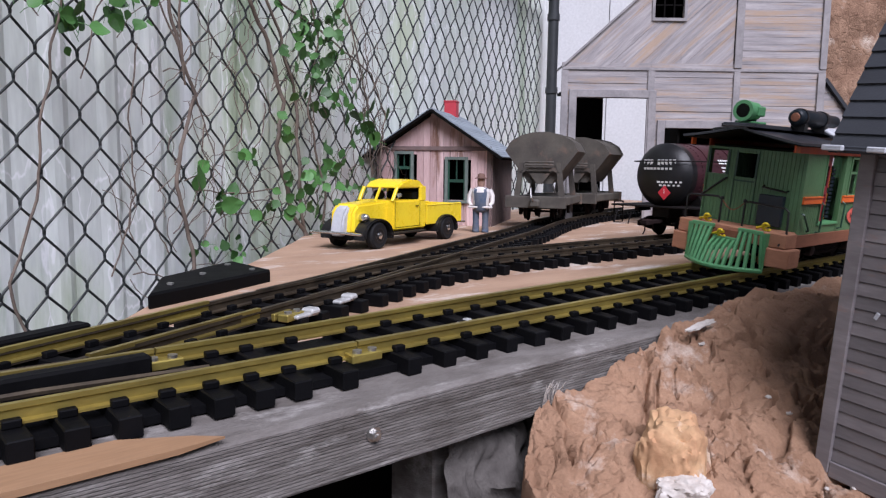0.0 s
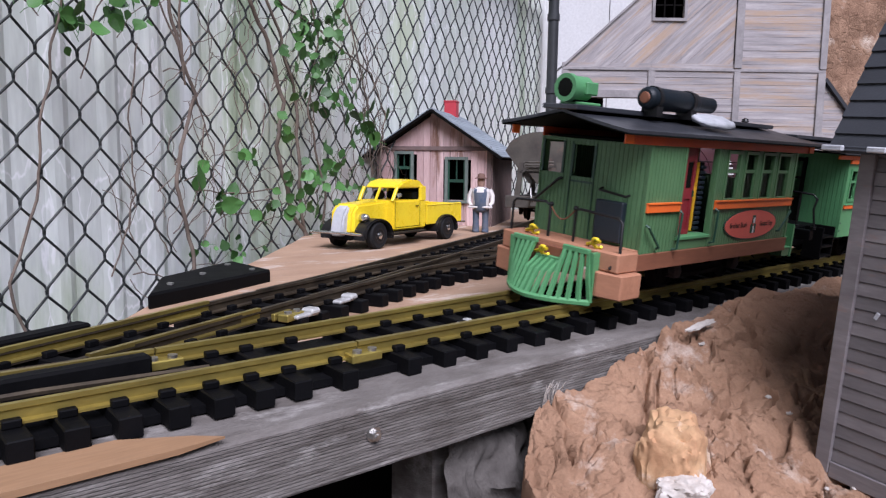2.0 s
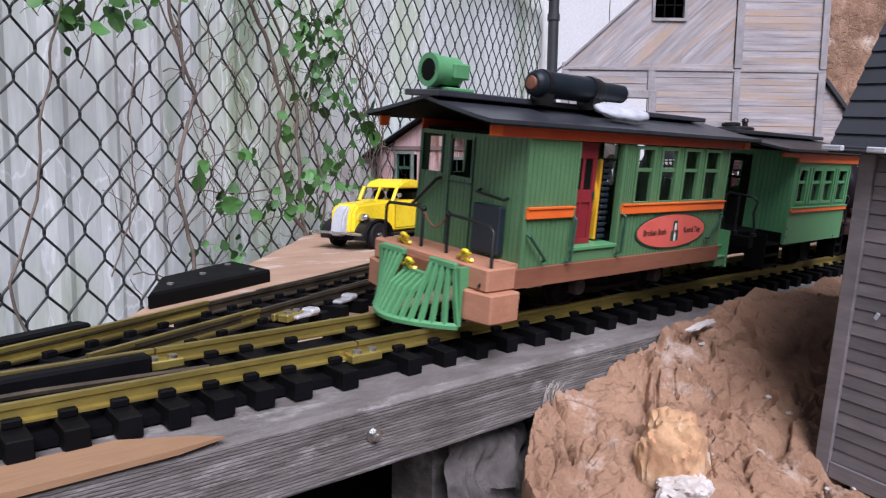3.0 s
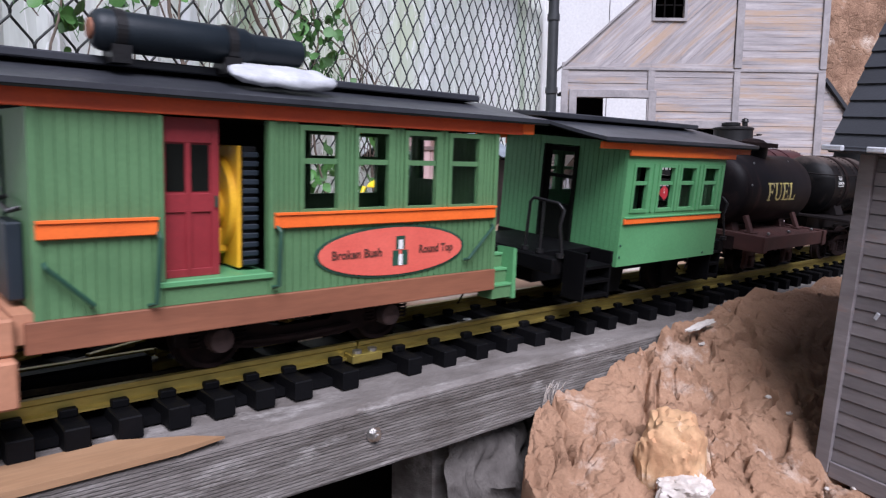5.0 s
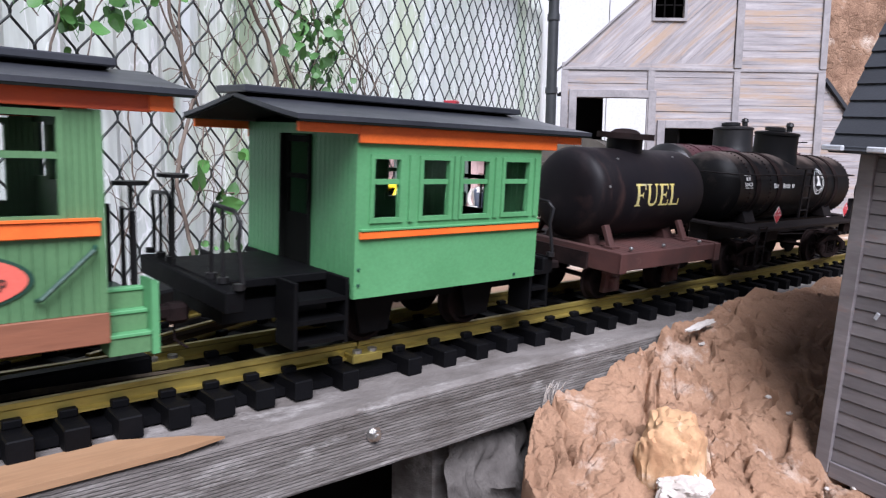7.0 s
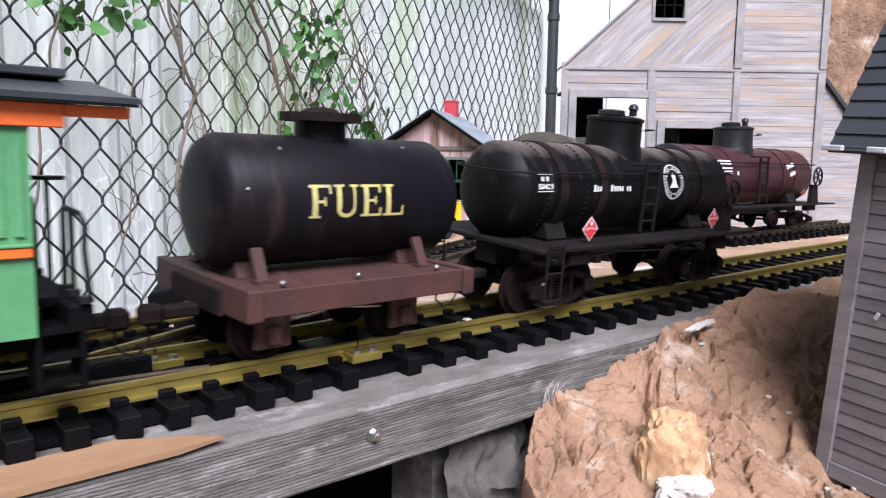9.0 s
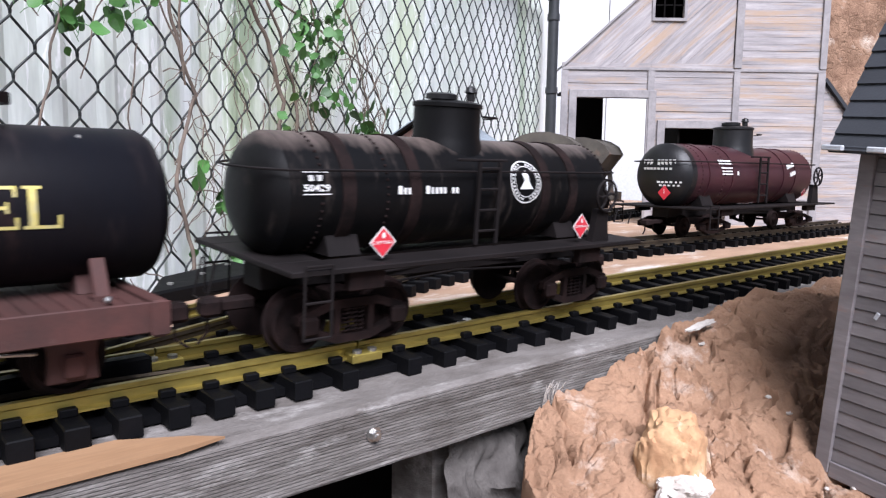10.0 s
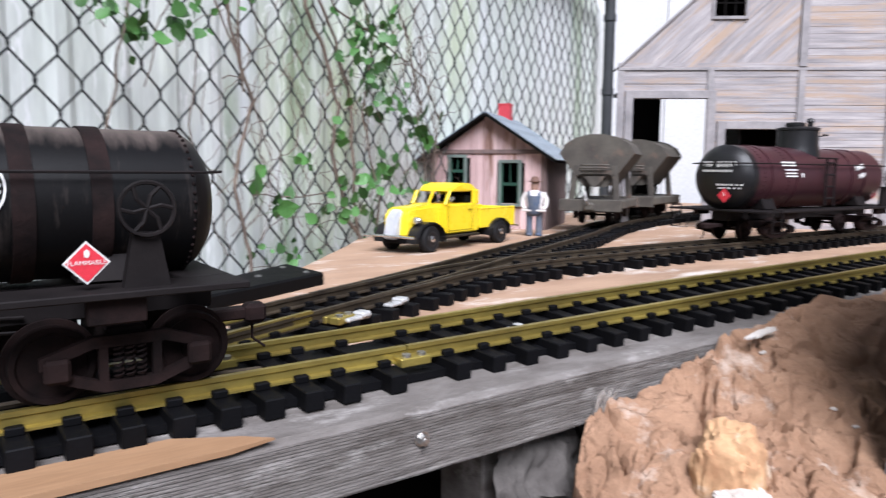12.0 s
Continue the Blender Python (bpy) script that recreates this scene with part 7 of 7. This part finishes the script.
        railing(ob, [(xr, 0.052, 0.044), (xr, 0.053, 0.0760), (xr, 0.056, 0.0790), (xr, 0.077, 0.0780), (xr + 0.001, 0.081, 0.0740), (xr + 0.001, 0.079, 0.0640), (xr + 0.002, 0.082, 0.0440)], 0.0011)
        railing(ob, [(xr, -0.012, 0.044), (xr, -0.012, 0.0778)], 0.0010)
        railing(ob, [(xr, 0.066, 0.044), (xr, 0.066, 0.0778)], 0.0010)
        for y in (0.001, -0.012, -0.029, 0.052, 0.066, 0.082):
            part("stanchion_foot", cyl(B(), (xr, y, 0.0438), (xr, y, 0.0465), 0.0026, 10), "blackpaint", ob)
        bw = part("brake_staff", tube(B(), [(xr - 0.003 * -d, 0.040, 0.040), (xr - 0.003 * -d, 0.040, 0.0900)], 0.0010, 8), "blackpaint", ob)
        part("brake_wheel", lathe(B(), [(0.0885, 0.0060), (0.0885, 0.0078), (0.0902, 0.0078), (0.0902, 0.0060)], (xr - 0.003 * -d, 0.040, 0), "z", 22), "blackpaint", bw)
        part("end_beam", b2(B(), (xr - 0.006, -0.029, 0.0330), (xr + 0.003, 0.082, 0.0432), 0.0008), "black", ob)
    part("underframe", b2(B(), (0.3000, -0.0050, 0.0220), (0.5060, 0.0560, 0.0325)), "black", ob)
    for x in (0.385, 0.462):
        wheel_set(ob, x, 0.0165)
        part("axle_guard", prism(B(), [(x - 0.014, 0.0310), (x + 0.014, 0.0310), (x + 0.009, 0.0080), (x - 0.009, 0.0080)], "y", -0.0100, -0.0070), "black", ob)
        part("axle_guard", prism(B(), [(x - 0.014, 0.0310), (x + 0.014, 0.0310), (x + 0.009, 0.0080), (x - 0.009, 0.0080)], "y", 0.0600, 0.0630), "black", ob)
    coupler(ob, 0.2920, -1)
    coupler(ob, 0.5080, 1)
    return ob


coach_car = coach()


def serif_fuel(width, height):
    """The word FUEL in bold capitals with serifs, centred, in x and z."""
    bm = B()
    letters = (
        ((0.00, 0.00, 0.40, 0.07), (0.11, 0.07, 0.29, 0.91), (0.00, 0.91, 0.78, 1.00), (0.70, 0.72, 0.78, 0.91), (0.29, 0.45, 0.52, 0.53), (0.52, 0.36, 0.58, 0.62)),
        ((0.00, 0.93, 0.38, 1.00), (0.10, 0.26, 0.27, 0.93), (0.60, 0.93, 0.90, 1.00), (0.71, 0.26, 0.79, 0.93)),
        ((0.00, 0.00, 0.78, 0.08), (0.11, 0.08, 0.29, 0.92), (0.00, 0.92, 0.76, 1.00), (0.68, 0.74, 0.76, 0.92), (0.29, 0.46, 0.52, 0.54), (0.52, 0.37, 0.58, 0.63), (0.71, 0.08, 0.78, 0.28)),
        ((0.00, 0.00, 0.80, 0.08), (0.11, 0.08, 0.29, 0.93), (0.00, 0.93, 0.40, 1.00), (0.73, 0.08, 0.80, 0.32)))
    x = 0.0
    for k, boxes in enumerate(letters):
        for a, b, c, d in boxes:
            bm.faces.new([bm.verts.new((x + u, 0, w)) for u, w in ((a, b), (c, b), (c, d), (a, d))])
        if k == 1:
            arc = np.linspace(math.pi, 2 * math.pi, 11)
            for a, b in zip(arc, arc[1:]):
                bm.faces.new([bm.verts.new((x + 0.445 + ro * math.cos(q), 0, 0.26 + rz * math.sin(q))) for ro, rz, q in ((0.345, 0.275, a), (0.345, 0.275, b), (0.22, 0.16, b), (0.22, 0.16, a))])
        x += max(q[2] for q in boxes) + 0.10
    x -= 0.10
    for v in bm.verts:
        v.co = ((v.co.x / x - 0.5) * width, 0, (v.co.z - 0.5) * height)
    return bm


def fuel_car():
    ob = thing("fuel_car", "short black fuel tank car on an oxide-red deck", "tank car")
    cy, cz, r = 0.0255, 0.0778, 0.0342
    part("tank", lathe(B(), [(0.4845, 0.002), (0.4848, 0.016), (0.4865, 0.025), (0.4895, 0.0310), (0.4945, r), (0.6265, r), (0.6310, 0.0315), (0.6345, 0.025), (0.6365, 0.016), (0.6370, 0.002)], (0, cy, cz), "x", 56), "fuelrust", ob, smooth=40)
    part("neck", lathe(B(), [(cz + r - 0.004, 0.0140), (0.1205, 0.0140)], (0.5560, cy, 0), "z", 28), "fueltank", ob, smooth=40)
    cap = part("cap", lathe(B(), [(0.1200, 0.0190), (0.1200, 0.0225), (0.1245, 0.0225), (0.1245, 0.0120), (0.1270, 0.0085), (0.1280, 0.002)], (0.5560, cy, 0), "z", 32), "truckm", ob, smooth=30)
    part("lettering", wrapped(serif_fuel(0.0590, 0.0170), 0.5590, cy, cz, r + 0.0003, 0.0795), "gold", ob, "yellow FUEL lettering")
    for a, z in ((0.497, 0.086), (0.520, 0.105), (0.600, 0.1075)):
        bm = B()
        bmesh.ops.create_icosphere(bm, subdivisions=1, radius=0.0012, matrix=Matrix.Translation((a, cy - math.sqrt(max(r * r - (z - cz) ** 2, 0)), z)))
        part("filler_stud", bm, "steel", ob)
    # planked deck
    dk = part("deck", B(), None, ob)
    X0, X1 = 0.4860, 0.6210
    n = 17
    for k in range(n):
        a, b = X0 + 0.006 + (X1 - X0 - 0.012) * k / n, X0 + 0.006 + (X1 - X0 - 0.012) * (k + 1) / n - 0.0006
        part("deck_plank", b2(B(), (a, -0.0285, 0.0385), (b, 0.0795, 0.0412), 0.0004), "deck", dk)
    for y in (-0.0310, 0.0797):
        part("side_sill", b2(B(), (X0 + 0.006, y, 0.0290), (X1 - 0.006, y + 0.0023, 0.0418), 0.0005), "deck", ob)
    for x in (X0, X1 - 0.0058):
        part("end_beam", b2(B(), (x, -0.0320, 0.0270), (x + 0.0058, 0.0830, 0.0425), 0.0006), "deck", ob)
        part("end_plate", b2(B(), (x - 0.001, -0.0315, 0.0280), (x + 0.0068, -0.0327, 0.0420), 0.0003), "deck", ob)
    for x in (0.5030, 0.6020):
        for s in (-1, 1):
            y = cy + s * 0.0330
            bm = B()
            bx(bm, (x, y, 0.0480), (0.006, 0.0035, 0.020), 0.0004, Matrix.Rotation(s * 0.45, 3, "X"))
            bx(bm, (x, y + s * 0.003, 0.0420), (0.009, 0.008, 0.0016))
            part("tank_bracket", bm, "deck", ob)
        part("saddle", prism(B(), [(cy - 0.022, 0.0414), (cy + 0.022, 0.0414), (cy + 0.018, 0.0510), (cy - 0.018, 0.0510)], "x", x - 0.006, x + 0.006), "deck", ob)
    for x in (0.506, 0.548, 0.600):
        part("ring_bolt", bmesh_ball((x, -0.0255, 0.0434), 0.0016), "steel", ob)
    for x in (0.5090, 0.5900):
        wheel_set(ob, x, 0.0150)
        for y in (-0.0110, 0.0570):
            bm = prism(B(), [(x - 0.012, 0.0375), (x + 0.012, 0.0375), (x + 0.009, 0.0190), (x + 0.010, 0.0080), (x - 0.010, 0.0080), (x - 0.009, 0.0190)], "y", y, y + 0.004)
            bmesh.ops.bevel(bm, geom=list(bm.edges), offset=0.0006, segments=1, affect="EDGES")
            part("axle_guard", bm, "deck", ob)
            part("axle_box", bx(B(), (x, y - 0.001 if y < 0 else y + 0.005, 0.0150), (0.008, 0.004, 0.010), 0.001), "deck", ob)
    part("underframe", b2(B(), (0.484, -0.004, 0.0260), (0.614, 0.055, 0.0383)), "truckm", ob)
    part("brake_rod", tube(B(), [(0.520, -0.004, 0.020), (0.550, -0.002, 0.0225), (0.578, -0.004, 0.020)], 0.0008), "steel", ob)
    coupler(ob, 0.486, -1)
    coupler(ob, 0.621, 1)
    return ob


fuel = fuel_car()


# ---- climbing vines on the fence ----
def leaf_mesh(k):
    rnd = random.Random(k)
    bm = B()
    out = [(0, 0), (0.14, 0.04), (0.27, 0.14), (0.33, 0.24), (0.38, 0.30), (0.36, 0.42), (0.34, 0.55), (0.25, 0.66), (0.20, 0.76), (0.09, 0.88), (0, 1.0)]
    pts = out + [(-x, y) for x, y in out[-2:0:-1]]
    mid = [bm.verts.new((0, y, 0.02 * math.sin(y * 5))) for y in (0.0, 0.3, 0.6, 1.0)]
    c = bm.verts.new((0, 0.45, -0.03))
    vs = [bm.verts.new((x * 1.1, y, 0.14 * abs(x) + 0.12 * (y - 0.4) ** 2 * rnd.choice((-1, 1)) + rnd.uniform(-0.02, 0.02))) for x, y in pts]
    for a, b in zip(vs, vs[1:] + vs[:1]):
        bm.faces.new((c, a, b))
    for v in mid:
        bm.verts.remove(v)
    tube(bm, [(0, 0, 0), (0, -0.25, 0.05), (0.03, -0.55, 0.02)], 0.018, 4)
    return mesh_of("leaf", bm, "leaf", 60)


LEAVES = [leaf_mesh(k) for k in range(4)]
F3 = FENCE


def vine(label, stems, clumps, seed, twigs=None):
    """Stems and leaf clumps in the fence's own plane: along, height, out of the fence towards the track."""
    rnd = random.Random(seed)
    ob = thing("climbing_vine", label, "vine", at=F3)
    for pts, r0, r1 in stems:
        fine = []
        P3 = [Vector((a, -o, z)) for a, z, o in pts]
        for p, q in zip(P3, P3[1:]):
            n = max(2, int((q - p).length / 0.012))
            for k in range(n):
                t = p.lerp(q, k / n)
                fine.append(t + Vector((0.006 * noise.noise(t * 25 + Vector((seed, 0, 0))), 0.005 * noise.noise(t * 31), 0.004 * noise.noise(t * 37))))
        fine.append(P3[-1])
        part("stem", tube(B(), fine, r0, 6, r1), "stem", ob, smooth=60)
    for k in range(twigs[4] if twigs else 0):
        a, z = rnd.uniform(twigs[0], twigs[1]), rnd.uniform(twigs[2], twigs[3])
        d = rnd.choice((1.2, 1.6, 2.0, -1.4, 0.4)) + rnd.uniform(-0.4, 0.4)
        pts = []
        for q in range(rnd.randint(6, 16)):
            pts.append((a, -0.006 - 0.006 * rnd.random(), z))
            a, z, d = a + 0.012 * math.cos(d), z + 0.012 * math.sin(d), d + rnd.uniform(-0.55, 0.55)
        part("twig", tube(B(), pts, rnd.uniform(0.0006, 0.0011), 5, 0.0004), "stem", ob, smooth=60)
    for a, z, ra, rz, n, s in clumps:
        for k in range(int(n * 1.5)):
            lf = new("leaf", LEAVES[rnd.randrange(4)])
            lf.parent = ob
            u = rnd.gauss(0, 0.5)
            w = rnd.gauss(0, 0.5)
            size = s * rnd.uniform(0.45, 1.0)
            lf.matrix_basis = Matrix.Translation((a + u * ra, -rnd.uniform(0.004, 0.045), z + w * rz)) @ Euler((radians(90 + rnd.uniform(-50, 40)), radians(rnd.uniform(-60, 60)), radians(rnd.uniform(-60, 60)))).to_matrix().to_4x4() @ Matrix.Rotation(radians(rnd.uniform(-150, 150)), 4, "Z") @ Matrix.Scale(size, 4)
    return ob


vine("leafy green vine climbing the chain-link fence on brown stems", [
    ([(0.24, 0.50, 0.01), (0.234, 0.335, 0.012), (0.282, 0.27, 0.01), (0.306, 0.196, 0.012), (0.292, 0.125, 0.01), (0.331, 0.017, 0.01), (0.375, -0.033, 0.012), (0.39, -0.3, 0.01), (0.39, -0.75, 0.01)], 0.0030, 0.0045),
    ([(0.20, 0.52, 0.015), (0.25, 0.36, 0.014), (0.30, 0.29, 0.016), (0.335, 0.20, 0.014), (0.345, 0.08, 0.012), (0.36, -0.06, 0.012)], 0.0022, 0.0030),
    ([(0.296, 0.42, 0.01), (0.296, 0.348, 0.01), (0.41, 0.317, 0.012), (0.511, 0.284, 0.012), (0.568, 0.271, 0.008), (0.62, 0.20, 0.008), (0.60, 0.08, 0.008)], 0.0018, 0.0012),
    ([(0.36, 0.45, 0.008), (0.40, 0.30, 0.010), (0.37, 0.18, 0.010), (0.42, 0.05, 0.012), (0.40, -0.05, 0.01)], 0.0016, 0.0020),
    ([(0.43, 0.45, 0.006), (0.50, 0.36, 0.006), (0.56, 0.20, 0.008), (0.58, 0.05, 0.006)], 0.0014, 0.0018),
    ([(0.29, 0.06, 0.012), (0.20, 0.055, 0.014), (0.12, 0.060, 0.012)], 0.0012, 0.0009),
], [(0.36, 0.285, 0.085, 0.055, 34, 0.025), (0.405, 0.225, 0.08, 0.045, 24, 0.026), (0.52, 0.165, 0.055, 0.035, 16, 0.034), (0.40, 0.075, 0.11, 0.045, 30, 0.027), (0.29, 0.045, 0.07, 0.05, 14, 0.026), (0.14, 0.048, 0.05, 0.03, 7, 0.032), (0.205, 0.105, 0.03, 0.02, 3, 0.026), (0.29, 0.145, 0.03, 0.02, 4, 0.026), (0.55, 0.05, 0.06, 0.03, 10, 0.024), (0.43, -0.02, 0.10, 0.03, 20, 0.022), (0.42, 0.34, 0.09, 0.03, 14, 0.024)], 5, (0.20, 0.62, -0.04, 0.34, 110))
vine("thin dry vine stems twisted through the chain-link fence", [
    ([(0.06, 0.45, 0.008), (0.087, 0.29, 0.010), (0.104, 0.229, 0.010), (0.126, 0.188, 0.012), (0.10, 0.119, 0.010), (0.088, 0.067, 0.010), (0.114, -0.018, 0.012), (0.12, -0.3, 0.01), (0.12, -0.75, 0.01)], 0.0024, 0.0034),
    ([(0.02, 0.45, 0.008), (0.05, 0.33, 0.012), (0.10, 0.235, 0.014), (0.135, 0.17, 0.012), (0.16, 0.11, 0.010)], 0.0018, 0.0010),
    ([(0.13, 0.45, 0.008), (0.105, 0.33, 0.012), (0.098, 0.25, 0.014), (0.11, 0.20, 0.010)], 0.0016, 0.0016),
    ([(0.04, 0.24, 0.006), (0.02, 0.15, 0.008), (0.03, 0.06, 0.006), (-0.01, -0.04, 0.006)], 0.0011, 0.0011),
], [(0.10, 0.29, 0.05, 0.04, 5, 0.016), (0.16, -0.03, 0.07, 0.025, 10, 0.018)], 9, (0.0, 0.20, -0.05, 0.34, 40))
vine("hanging fresh green vine leaves on the fence", [
    ([(-0.05, 0.50, 0.010), (-0.06, 0.30, 0.012), (-0.087, 0.162, 0.010), (-0.098, 0.07, 0.008), (-0.134, -0.03, 0.008), (-0.119, -0.088, 0.008), (-0.11, -0.75, 0.01)], 0.0013, 0.0022),
    ([(0.03, 0.50, 0.010), (0.00, 0.31, 0.014), (-0.02, 0.26, 0.012), (-0.045, 0.19, 0.012)], 0.0012, 0.0008),
    ([(-0.16, 0.40, 0.008), (-0.11, 0.27, 0.010), (-0.09, 0.25, 0.010)], 0.0012, 0.0008),
], [(-0.055, 0.248, 0.022, 0.022, 7, 0.026), (0.003, 0.270, 0.030, 0.020, 8, 0.026), (-0.11, 0.262, 0.035, 0.022, 8, 0.026), (-0.03, 0.31, 0.06, 0.02, 8, 0.026)], 13)


# ---- movement: the train runs along the main track towards -x ----
def motions():
    run = [(0.0, 0.4857), (0.5, 0.4264), (1.0, 0.3616), (1.5, 0.2898), (2.0, 0.2209), (2.5, 0.1559), (3.0, 0.0941), (3.2, 0.0685), (4.8, -0.1388), (5.0, -0.1671), (5.5, -0.2250),
           (6.0, -0.2703), (6.5, -0.3241), (7.0, -0.3826), (7.2, -0.4067), (8.8, -0.6209), (9.0, -0.6530), (9.5, -0.7400), (10.0, -0.8234), (10.5, -0.9058), (11.0, -0.9876), (11.5, -1.0676), (12.0, -1.1460)]
    # the couplings of the tank cars are stretched at first and close up later
    for car, mid, gap, slack in ((rail_car, 0.12, 0.0015, 0), (coach_car, 0.42, 0, 0), (fuel, 0.55, 0.0855, 0.005), (gn_tank, 0.81, 0.0928, 0.009)):
        rows = [(t, s + gap + (slack if t < 8 else 0)) for t, s in run]
        walk(car, [(t, pose(x, 0, 0, lean(x + mid))) for t, x in rows])


motions()
